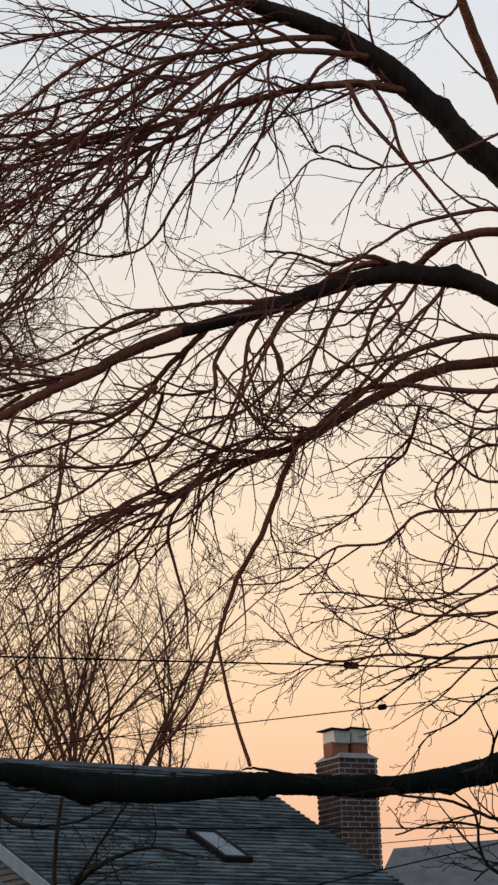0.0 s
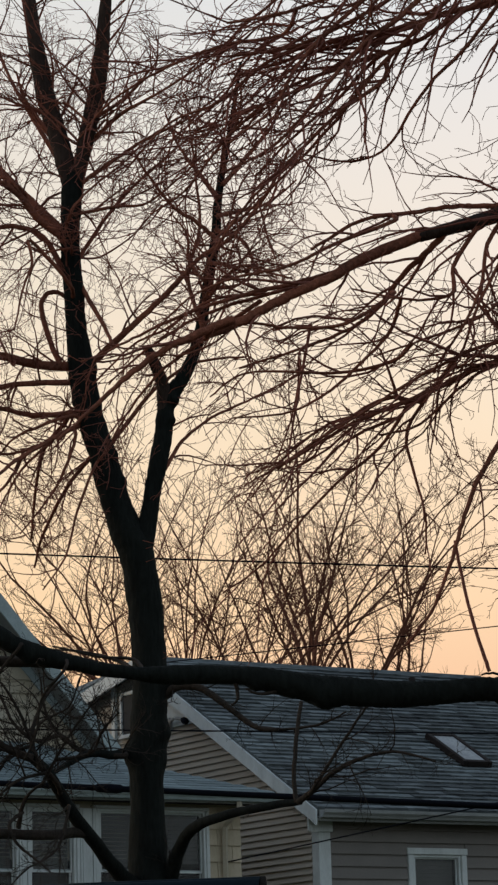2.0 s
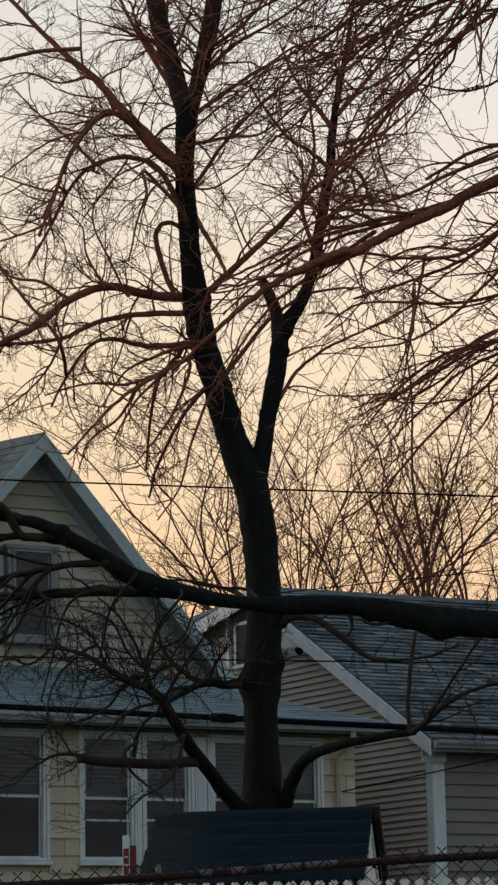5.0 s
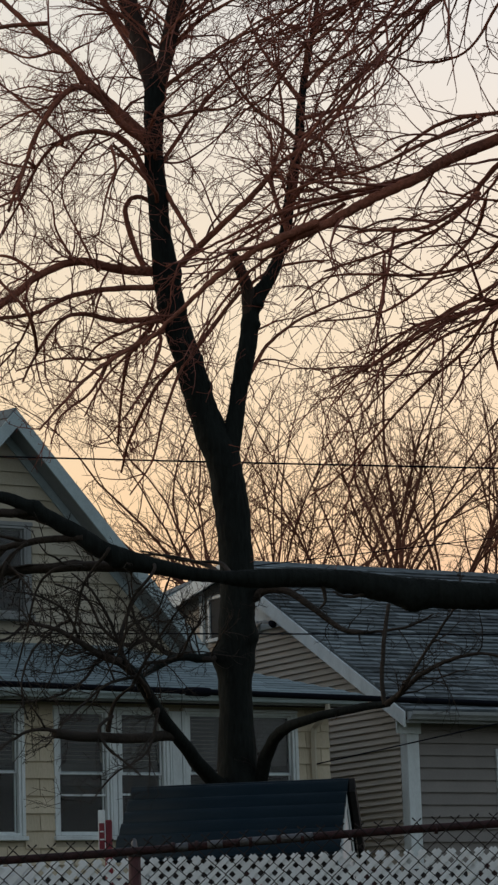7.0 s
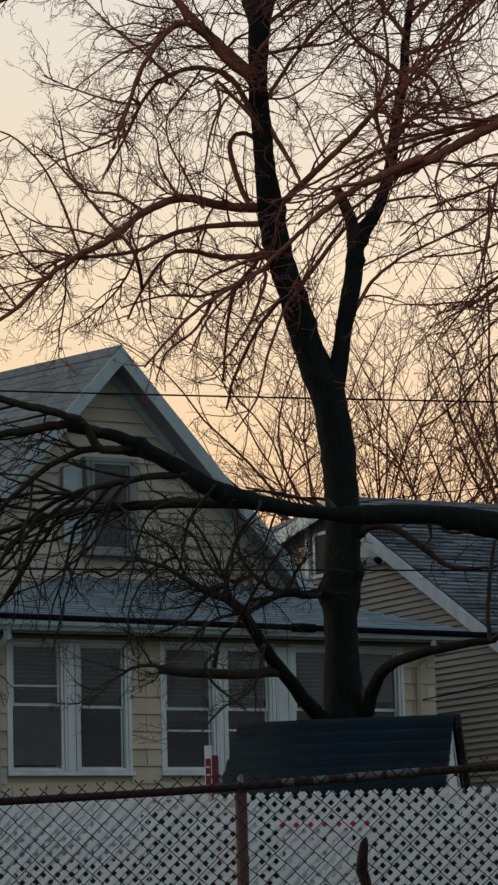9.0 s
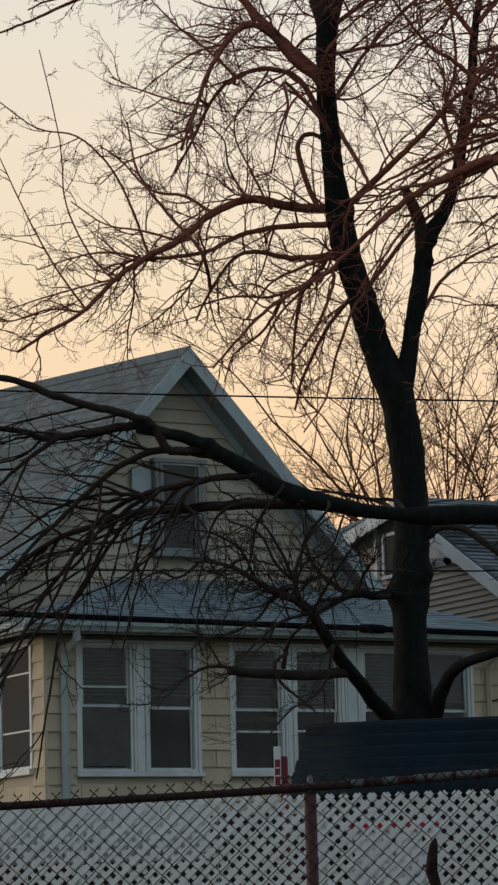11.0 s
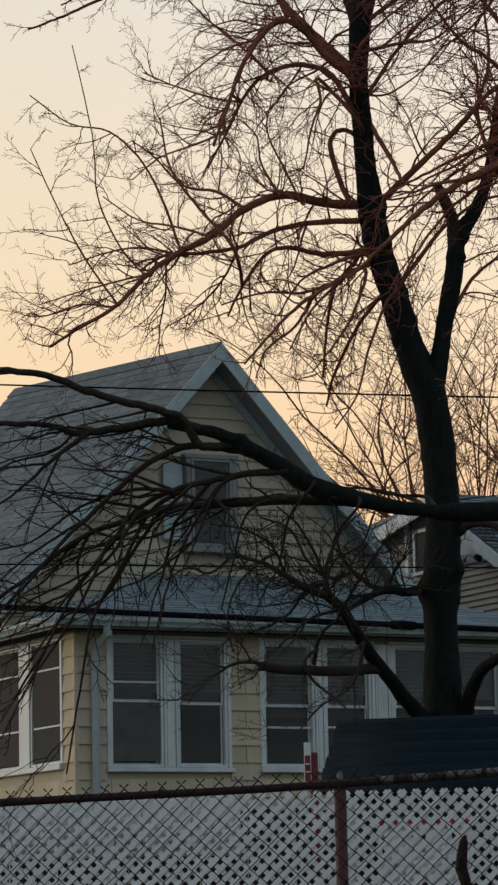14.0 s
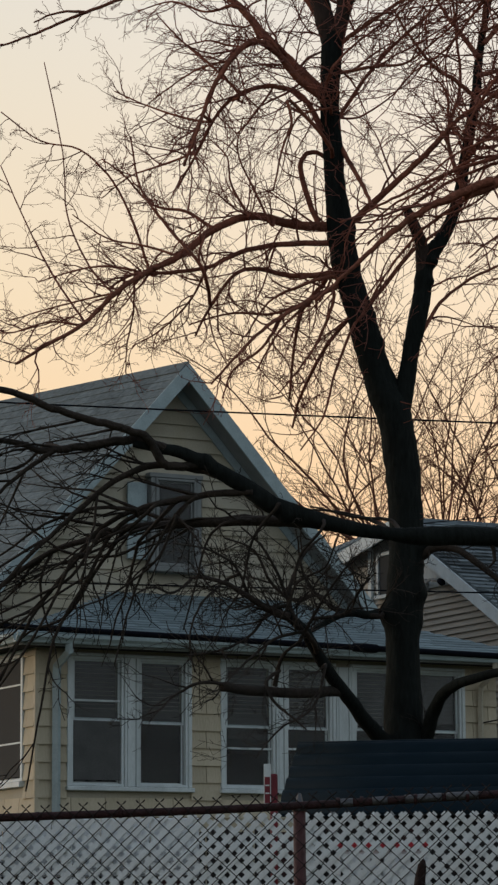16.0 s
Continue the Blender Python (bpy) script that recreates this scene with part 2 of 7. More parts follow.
def prism(bm, outline, y0, y1):
    """An outline in x and z, pushed from y0 to y1."""
    a = [bm.verts.new((x, y0, z)) for x, z in outline]
    b = [bm.verts.new((x, y1, z)) for x, z in outline]
    bm.faces.new(a)
    bm.faces.new(b[::-1])
    for i in range(len(a)):
        j = (i + 1) % len(a)
        bm.faces.new((a[j], a[i], b[i], b[j]))
    return bm


def slab(bm, corners, thick):
    """A sheet through its corners, thickened downwards along its normal."""
    c = [Vector(p) for p in corners]
    n = (c[1] - c[0]).cross(c[-1] - c[0]).normalized()
    if n.z < 0:
        n = -n
    top = [bm.verts.new(p) for p in c]
    low = [bm.verts.new(p - n * thick) for p in c]
    bm.faces.new(top)
    bm.faces.new(low[::-1])
    for i in range(len(c)):
        j = (i + 1) % len(c)
        bm.faces.new((top[j], top[i], low[i], low[j]))
    return bm


def tube(verts, faces, pts, radii, sides):
    """Adds a tapered tube along the points to the lists."""
    base = len(verts)
    n = len(pts)
    ref = Vector((0.13, 1.0, 0.07))
    for i in range(n):
        d = pts[min(i + 1, n - 1)] - pts[max(i - 1, 0)]
        if d.length < 1e-6:
            d = Vector((0, 0, 1))
        a = d.cross(ref)
        if a.length < 1e-4:
            a = d.cross(Vector((1, 0, 0)))
        a.normalize()
        b = d.cross(a).normalized()
        for k in range(sides):
            w = 2 * math.pi * k / sides
            verts.append(pts[i] + (a * math.cos(w) + b * math.sin(w)) * radii[i])
    for i in range(n - 1):
        for k in range(sides):
            k2 = (k + 1) % sides
            faces.append((base + i * sides + k, base + i * sides + k2, base + (i + 1) * sides + k2, base + (i + 1) * sides + k))
    faces.append(tuple(base + k for k in range(sides))[::-1])
    faces.append(tuple(base + (n - 1) * sides + k for k in range(sides)))


def smooth_line(pts, steps=4):
    """Points along a soft curve through the given ones."""
    p = [Vector(q) for q in pts]
    if len(p) < 3:
        return [p[0].lerp(p[1], i / steps) for i in range(steps + 1)]
    out = []
    for i in range(len(p) - 1):
        a, b, c, d = p[max(i - 1, 0)], p[i], p[i + 1], p[min(i + 2, len(p) - 1)]
        for k in range(steps):
            t = k / steps
            out.append(0.5 * ((2 * b) + (c - a) * t + (2 * a - 5 * b + 4 * c - d) * t * t + (3 * b - a - 3 * c + d) * t ** 3))
    out.append(p[-1])
    return out


# ---- ground ----
gv, gf = [], []
for i in range(41):
    for j in range(41):
        x, y = (i - 20) / 20, (j - 20) / 20
        x, y = x * abs(x) ** 1.5 * 2500, y * abs(y) ** 1.5 * 2500
        gv.append((x, y, 0.04 * noise.noise(Vector((x * 0.3, y * 0.3, 0)))))
for i in range(40):
    for j in range(40):
        a = i * 41 + j
        gf.append((a, a + 41, a + 42, a + 1))
ground = new("ground", mesh_of("ground", gv, gf, True))
ground.data.materials.append(GRASS)
tagged(ground, "flat winter lawn of short dull grass", "lawn", kind="structure")

# ---- unseen dark backdrop far behind the camera, added to darken the panes' reflections ----
bv, bf = [], []
for i in range(61):
    w = radians(-100 + 80 * i / 60)
    for h in (-0.5, 9.5 + 2.5 * noise.noise(Vector((i * 0.31, 4, 0))) + 1.2 * noise.noise(Vector((i * 1.1, 9, 0)))):
        bv.append((70 * math.cos(w), 70 * math.sin(w), h))
for i in range(60):
    bf.append((2 * i, 2 * i + 1, 2 * i + 3, 2 * i + 2))
dark_backdrop = new("backdrop", mesh_of("backdrop", bv, bf))
dark_backdrop.data.materials.append(DARK_BACKDROP)
tagged(dark_backdrop, "unseen dark backdrop, added so that the panes mirror no bright sky", "backdrop", kind="structure")

# ---- houses ----


def shingle_courses(name, mat, parent, origin, along, up, left, right, length, step=0.15, tab=0.33, label="", thick=0.009):
    """Overlapping roof shingles, joined: courses from the eave up; left(s) and right(s) bound each course."""
    o, a, b = Vector(origin), Vector(along).normalized(), Vector(up).normalized()
    n = a.cross(b)
    if n.z < 0:
        n = -n
    rng = random.Random(name + str(length))
    vs, fs = [], []
    s, row = 0.0, 0
    while s < length - 0.02:
        x, end = left(s), right(s)
        x -= tab * (0.5 if row % 2 else 0.0) * rng.uniform(0.7, 1.0)
        while x < end:
            w = tab * rng.uniform(0.8, 1.2)
            x0, x1 = max(x, left(s)), min(x + w - 0.006, end)
            if x1 - x0 > 0.02:
                s1 = min(s + step * 1.25, length)
                lift = thick + rng.uniform(0, thick * 0.6)
                drop = rng.uniform(-0.012, 0.006)
                k = len(vs)
                for q, h in ((s + drop, lift), (s1, 0.003)):
                    vs += [o + a * x0 + b * q + n * h, o + a * x1 + b * q + n * h]
                vs += [o + a * x0 + b * (s + drop) - n * 0.004, o + a * x1 + b * (s + drop) - n * 0.004]
                fs += [(k, k + 1, k + 3, k + 2), (k + 4, k + 5, k + 1, k), (k + 4, k, k + 2), (k + 5, k + 3, k + 1)]
            x += w
        s += step
        row += 1
    ob = part(name, mesh_of(name, vs, fs), mat, parent, label)
    ob["kind"] = "stuff"
    return ob


def sash_window(parent, u0, u1, z0, z1, meet, extra=None, blind=0.0, face="front", frame_mat=None, deep=0.0, dark=True, screen=None):
    """A window with frame, sill, two sashes with panes, a blind behind, a screen or reflection cover; built facing -y
    at y = 0.
    """
    fm = frame_mat or TRIM_WHITE
    if face == "left":
        turn = Matrix(((0, 1, 0, 0), (-1, 0, 0, 0), (0, 0, 1, 0), (0, 0, 0, 1)))
        turn = Matrix.Translation((0, u0 + u1, 0)) @ turn
    else:
        turn = Matrix.Translation((0, deep, 0))
    w = 0.032
    win = part("window", boxes(((u0, -0.02, z0), (u0 + w, 0.09, z1)), ((u1 - w, -0.02, z0), (u1, 0.09, z1)), ((u0 + w, -0.018, z1 - w), (u1 - w, 0.09, z1)), ((u0 + w, -0.018, z0), (u1 - w, 0.09, z0 + w)), bevel=0.004), fm, parent, "white-framed double-hung window", turn)
    a, b = u0 + w + 0.011, u1 - w - 0.011
    s = 0.019
    for name, lo, hi, y in (("upper_sash", meet - 0.02, z1 - w, 0.012), ("lower_sash", z0 + w, meet + 0.018, 0.04)):
        sash = part(name, boxes(((a, y, lo), (a + s, y + 0.026, hi)), ((b - s, y, lo), (b, y + 0.026, hi)), ((a + s, y + 0.001, lo), (b - s, y + 0.025, lo + s)), ((a + s, y + 0.001, hi - s), (b - s, y + 0.025, hi)), bevel=0.003), fm, win)
        pane = part("pane", boxes(((a + s - 0.004, y + 0.010, lo + s - 0.004), (b - s + 0.004, y + 0.016, hi - s + 0.004))), GLASS, win)
        pane.visible_shadow = False
    # black strips fill the sash gaps as painted shade
    part("gap_shade", boxes(((u0 + w, 0.05, z0 + w), (a - 0.0005, 0.07, z1 - w)), ((b + 0.0005, 0.05, z0 + w), (u1 - w, 0.07, z1 - w))), BLACK_WOOD_AND_SHADE, win, "black strip painted as the shaded gap beside the sash")
    for z in extra or ():
        part("rail", boxes(((a, -0.004, z - 0.012), (b, 0.010, z + 0.012)), bevel=0.003), fm, win)
    if blind:
        bl = boxes(*[((a + 0.01, 0.10, z1 - w - 0.05 * k - 0.046), (b - 0.01, 0.108 + 0.004 * (k % 2), z1 - w - 0.05 * k)) for k in range(int((z1 - z0) * blind / 0.05))])
        part("blind", bl, BLIND, win, "pale drawn blind")
    # a screen at the front; at the side a cover against sky reflections
    if screen:
        part("matte_screen", boxes(((a + 0.002, -0.003, screen[0]), (b - 0.002, 0.002, screen[1]))), SCREEN_DARK if face == "left" else SCREEN_PALE, win, "grey sheet, insect screen in front, added reflection cover at the side")
    return win


def wall_with_holes(u0, u1, z0, z1, holes, y0, y1):
    """One wall of even thickness with openings (u0, u1, z0, z1) through it."""
    us = sorted({u0, u1, *[h[0] for h in holes], *[h[1] for h in holes]})
    zs = sorted({z0, z1, *[h[2] for h in holes], *[h[3] for h in holes]})
    full = {}
    for i in range(len(us) - 1):
        for k in range(len(zs) - 1):
            cu, cz = (us[i] + us[i + 1]) / 2, (zs[k] + zs[k + 1]) / 2
            full[i, k] = not any(a < cu < b and c < cz < d for a, b, c, d in holes)
    bm = bmesh.new()
    vert = {(i, k, y): bm.verts.new((us[i], y, zs[k])) for i in range(len(us)) for k in range(len(zs)) for y in (y0, y1)}
    for (i, k), solid in full.items():
        if not solid:
            continue
        for y in (y0, y1):
            bm.faces.new([vert[p, q, y] for p, q in ((i, k), (i + 1, k), (i + 1, k + 1), (i, k + 1))])
        for di, dk, e in ((-1, 0, ((i, k), (i, k + 1))), (1, 0, ((i + 1, k), (i + 1, k + 1))), (0, -1, ((i, k), (i + 1, k))), (0, 1, ((i, k + 1), (i + 1, k + 1)))):
            if not full.get((i + di, k + dk)):
                bm.faces.new([vert[*e[0], y0], vert[*e[1], y0], vert[*e[1], y1], vert[*e[0], y1]])
    return bm


def shingle_wall(parent, u0, u1, z0, z1, holes, mat, face="front", step=0.2, width=0.43):
    """Large wall shingles as pieces, staggered, left out over the openings."""
    rng = random.Random(f"{u0}{u1}{face}")
    cache = {}
    z, row = z0, 0
    while z < z1 - 0.03:
        hi = min(z + step, z1)
        x = u0 - (width * 0.5 if row % 2 else 0)
        while x < u1 - 0.02:
            a, b = max(x, u0), min(x + width, u1)
            spans = [(a, b)]
            for h0, h1, g0, g1 in holes:
                if hi > g0 and z < g1:
                    cut = []
                    for p, q in spans:
                        if q <= h0 + 0.012 or p >= h1 - 0.012:
                            cut.append((p, q))
                        else:
                            if p < h0 + 0.012:
                                cut.append((p, h0 + 0.012))
                            if q > h1 - 0.012:
                                cut.append((h1 - 0.012, q))
                    spans = cut
            for p, q in spans:
                if q - p < 0.02:
                    continue
                key = (round(q - p - 0.009, 3), round(hi - z, 3))
                if key not in cache:
                    w, h = key
                    vs = [(0, -0.03, 0), (w, -0.03, 0), (w, -0.006, h + 0.01), (0, -0.006, h + 0.01), (0, 0.004, 0), (w, 0.004, 0), (w, 0.004, h + 0.01), (0, 0.004, h + 0.01)]
                    cache[key] = mesh_of("shingle", vs, [(0, 1, 2, 3), (4, 5, 1, 0), (5, 6, 2, 1), (7, 4, 0, 3), (3, 2, 6, 7)])
                if face == "front":
                    m = Matrix.Translation((p, rng.uniform(-0.003, 0.0), z + rng.uniform(-0.004, 0.004)))
                else:
                    m = Matrix.Translation((rng.uniform(-0.003, 0.0), q, z + rng.uniform(-0.004, 0.004))) @ pose(0, 0, 0, 0, 0, -90)
                part("shingle", cache[key], mat, parent, "", m)
            x += width
        z += step
        row += 1


def clapboards(parent, span, z0, z1, step, mat, y=0.0, face="front", name="board", holes=()):
    """Lapped boards as pieces; span(z) gives the ends at a height."""
    z = z0
    while z < z1 - 0.02:
        h = min(step, z1 - z)
        a, b = span(z)
        a2, b2 = span(z + h)
        runs = [(a, b, a2, b2)]
        for h0, h1, g0, g1 in holes:
            if z + h > g0 and z < g1:
                a, b, a2, b2 = runs.pop()
                runs += [(a, h0, a2, h0), (h1, b, h1, b2)]
        for a, b, a2, b2 in runs:
            if b - a < 0.03:
                continue
            b2, a2 = max(b2, a2 + 0.01), a2
            vs = [(a, y - 0.034, z), (b, y - 0.034, z), (b2, y - 0.005, z + h), (a2, y - 0.005, z + h), (a, y, z), (b, y, z), (b2, y, z + h), (a2, y, z + h)]
            if face == "left":
                vs = [(p[1], -p[0], p[2]) for p in vs]
            part(name, mesh_of(name, vs, [(0, 1, 2, 3), (4, 5, 1, 0), (5, 6, 2, 1), (7, 4, 0, 3), (3, 2, 6, 7)]), mat, parent)
        z += step


# -- yellow house with the enclosed porch and the steep gable --
HX, HY, TURN = -4.164, 33.0, 31.0
house = thing("house", (HX, HY, 0), "yellow gabled house with enclosed porch and pale trim", "house", turn=TURN)
front_holes = [(0.42, 1.09, 2.98, 4.45), (1.27, 1.91, 2.98, 4.45), (2.38, 3.06, 2.98, 4.45), (3.20, 3.83, 2.98, 4.45), (4.13, 4.83, 2.98, 4.45), (4.98, 5.64, 2.98, 4.45)]
porch_wall = part("porch_wall", wall_with_holes(0, 6.15, 0, 4.56, front_holes, 0.0, 0.14), BOARD_CREAM, house, "yellow shingled porch wall")
left_holes = [(0.37, 1.26, 3.04, 4.48), (1.58, 2.40, 3.04, 4.48)]
bm = wall_with_holes(0.14, 9.0, 0, 4.56, left_holes, 0.0, 0.14)
for v in bm.verts:
    v.co.x, v.co.y = v.co.y, v.co.x
side_wall = part("side_wall", bm, BOARD_CREAM, house, "yellow shingled side wall")
part("end_wall", boxes(((6.01, 0.14, 0), (6.15, 9.0, 4.56))), BOARD_CREAM, house)
part("rear_wall", boxes(((0.14, 8.86, 0), (6.01, 9.0, 4.56))), BOARD_CREAM, house)
part("porch_floor", boxes(((0.14, 0.14, 1.9), (6.01, 8.86, 2.0))), ROOM_SHADE, house)
part("inner_wall", boxes(((0.14, 2.05, 2.0), (6.01, 2.15, 5.0))), ROOM_SHADE, house)
# added lining: keeps the sunlit cream end wall out of the panes
part("shade_lining", boxes(((5.97, 0.15, 2.0), (6.006, 2.04, 4.55))), ROOM_SHADE, house)
for k, (a, b, c, d) in enumerate(front_holes):
    sash_window(house, a, b, c, d, (3.74, 3.72, 3.71, 3.71, 3.72, 3.72)[k], extra=((3.95,), None, (3.45,), (3.46,), None, None)[k],
                blind=(0.46, 0.47, 0.6, 0.49, 0.47, 0.42)[k], screen=((3.05, 3.72), None, None, None, None, None)[k])
for a, b in ((0.34, 1.99), (2.30, 3.91), (4.05, 5.72)):
    part("window_sill", boxes(((a + 0.02, -0.075, 2.925), (b - 0.02, 0.02, 2.975)), bevel=0.006), TRIM_WHITE, house)
    part("window_head", boxes(((a + 0.03, -0.035, 4.455), (b - 0.03, 0.0, 4.49)), bevel=0.005), TRIM_WHITE, house)
    for p, q in ((a + 0.035, a + 0.078), (b - 0.078, b - 0.035)):
        part("casing", boxes(((p, -0.034, 2.98), (q, 0.0, 4.45)), bevel=0.004), TRIM_WHITE, house)
for p, q in ((1.095, 1.265), (3.065, 3.195), (3.88, 4.08), (4.835, 4.975)):
    part("mullion", boxes(((p, -0.038, 2.98), (p + 0.026, 0.0, 4.45)), ((p + 0.034, -0.030, 2.981), (q - 0.034, 0.0, 4.449)), ((q - 0.026, -0.038, 2.98), (q, 0.0, 4.45)), bevel=0.003), TRIM_WHITE, house)
# side windows get added matte covers, so their panes mirror no glow
for a, b, c, d in left_holes:
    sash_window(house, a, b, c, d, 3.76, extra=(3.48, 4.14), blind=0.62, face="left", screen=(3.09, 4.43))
part("window_sill", boxes(((-0.075, 0.30, 2.97), (0.02, 2.48, 3.035)), bevel=0.006), TRIM_WHITE, house)
part("window_head", boxes(((-0.035, 0.30, 4.485), (0.0, 2.48, 4.53)), bevel=0.005), TRIM_WHITE, house)
for p, q in ((0.31, 0.365), (1.265, 1.575), (2.405, 2.47)):
    part("casing", boxes(((-0.036, p, 3.04), (0.0, q, 4.48)), bevel=0.004), TRIM_WHITE, house)

shingle_wall(porch_wall, 0.0, 6.15, 2.24, 4.50, [(0.37, 1.96, 2.92, 4.49), (2.33, 5.69, 2.92, 4.49)], SHINGLE_YELLOW)
shingle_wall(side_wall, 0.0, 4.0, 2.24, 4.50, [(0.30, 2.48, 2.97, 4.53)], SHINGLE_YELLOW, face="left")
part("corner_post", boxes(((-0.025, -0.025, 0), (0.03, 0.03, 4.5)), bevel=0.006), SHINGLE_YELLOW, house)

# porch roof, hipped at both ends, with gutter, fascia and soffit
E, ZG, ZT = 0.32, 4.66, 5.47
roof_p = [(-E, -E, ZG), (6.15 + E, -E, ZG), (4.15, 2.0, ZT), (2.0, 2.0, ZT)]
bm = bmesh.new()
slab(bm, roof_p, 0.06)
slab(bm, [(-E, 2.0, ZG), (-E, -E, ZG), (2.0, 2.0, ZT)], 0.06)
slab(bm, [(6.15 + E, -E, ZG), (6.15 + E, 2.0, ZG), (4.15, 2.0, ZT)], 0.06)
porch_roof = part("porch_roof", bm, ROOF_BLUE, house, "blue-grey shingled porch roof")
rise = Vector((0, 2.0 + E, ZT - ZG))
shingle_courses("shingle_cover", ROOF_BLUE, porch_roof, (0, -E, ZG), (1, 0, 0), rise, lambda s: -E + s * 0.945, lambda s: 6.15 + E - s * 0.945, rise.length, 0.13, 0.3)
# soffit in near-black: the shadow under the gutter is in its colour
part("soffit", boxes(((-E + 0.02, -E + 0.02, 4.53), (6.15 + E - 0.02, -0.004, 4.57)), ((-E + 0.02, 0.0, 4.531), (-0.004, 8.9, 4.571))), BLACK_WOOD_AND_SHADE, house)
for nm, lo, hi in (("fascia", (-E, -E - 0.01, 4.52), (6.15 + E, -E + 0.018, 4.655)), ("fascia", (-E - 0.01, -E + 0.02, 4.52), (-E + 0.018, 8.9, 4.655))):
    part(nm, boxes((lo, hi), bevel=0.004), GUTTER_SHADOW_GREY, house)


def gutter(name, parent, a, b, mat):
    """A K-shaped gutter from a to b, outwards to the right hand of the run."""
    a, b = Vector(a), Vector(b)
    d = (b - a).normalized()
    out = d.cross(Vector((0, 0, 1)))
    sec = ((0.0, 0.0), (0.07, 0.0), (0.085, 0.03), (0.115, 0.06), (0.12, 0.10), (0.108, 0.10), (0.10, 0.065), (0.07, 0.035), (0.06, 0.012), (0.012, 0.012), (0.012, 0.10), (0.0, 0.10))
    vs = [p + out * x + Vector((0, 0, z)) for p in (a, b) for x, z in sec]
    n = len(sec)
    fs = [(i, (i + 1) % n, n + (i + 1) % n, n + i) for i in range(n)] + [tuple(range(n))[::-1], tuple(range(n, 2 * n))]
    return part(name, mesh_of(name, vs, fs), mat, parent)


gutter("gutter", house, (-E - 0.11, -E - 0.012, 4.545), (6.15 + E, -E - 0.012, 4.545), TRIM_BLUE)
gutter("gutter", house, (-E - 0.012, 8.9, 4.545), (-E - 0.012, -E - 0.02, 4.545), TRIM_BLUE)
vs, fs = [], []
tube(vs, fs, [Vector(p) for p in ((0.24, -E - 0.05, 4.55), (0.24, -E - 0.05, 4.46), (0.22, -0.08, 4.32), (0.22, -0.07, 4.2), (0.22, -0.07, 0.15), (0.22, -0.2, 0.08))], [0.05] * 6, 4)
part("downspout", mesh_of("downspout", vs, fs), TRIM_BLUE, house, "pale blue square downspout")

vs, fs = [], []
tube(vs, fs, [Vector(p) for p in ((5.91, -E - 0.05, 4.55), (5.91, -E - 0.05, 4.44), (5.88, -0.10, 4.28), (5.88, -0.07, 4.15), (5.88, -0.07, 0.15), (5.88, -0.2, 0.08))], [0.036] * 6, 4)
part("downspout", mesh_of("downspout", vs, fs), BOARD_CREAM, house, "cream painted square downspout")

# main gable
G, PU, PZ, SL = 2.0, 2.75, 8.15, 1.10
tri = [(0.0, 4.0), (5.7, 4.0), (5.7, PZ - SL * 2.95), (PU, PZ), (0.0, PZ - SL * 2.75)]
gable_wall = part("gable_wall", prism(bmesh.new(), tri, G + 0.006, G + 0.16), BOARD_CREAM, house, "cream clapboard gable wall")
clapboards(gable_wall, lambda z: (max(0.0, PU - (PZ - z) / SL), min(5.7, PU + (PZ - z) / SL)), 4.72, PZ - 0.06, 0.17, BOARD_CREAM, G, holes=((2.02, 3.12, 5.74, 6.92),))
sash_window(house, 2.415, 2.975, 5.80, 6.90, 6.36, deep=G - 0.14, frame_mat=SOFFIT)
# black sheet painted as the shade behind the gable panes
part("room_shade_sheet", boxes(((2.42, G - 0.036, 5.82), (2.97, G - 0.022, 6.88))), ROOM_SHADE, house)
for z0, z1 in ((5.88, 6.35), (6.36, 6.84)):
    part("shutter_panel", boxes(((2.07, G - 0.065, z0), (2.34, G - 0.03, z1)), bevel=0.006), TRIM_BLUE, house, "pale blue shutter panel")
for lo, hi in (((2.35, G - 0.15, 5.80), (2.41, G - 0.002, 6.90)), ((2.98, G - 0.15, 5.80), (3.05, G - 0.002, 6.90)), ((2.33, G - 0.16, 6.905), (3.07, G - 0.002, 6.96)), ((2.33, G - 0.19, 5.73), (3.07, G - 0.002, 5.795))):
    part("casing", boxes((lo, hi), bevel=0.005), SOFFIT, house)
ROOF_END, LIFT = 8.3, 0.08


def ridge(y):
    return PZ + 0.20 + LIFT * (y - G)


F0Y = G - 0.38
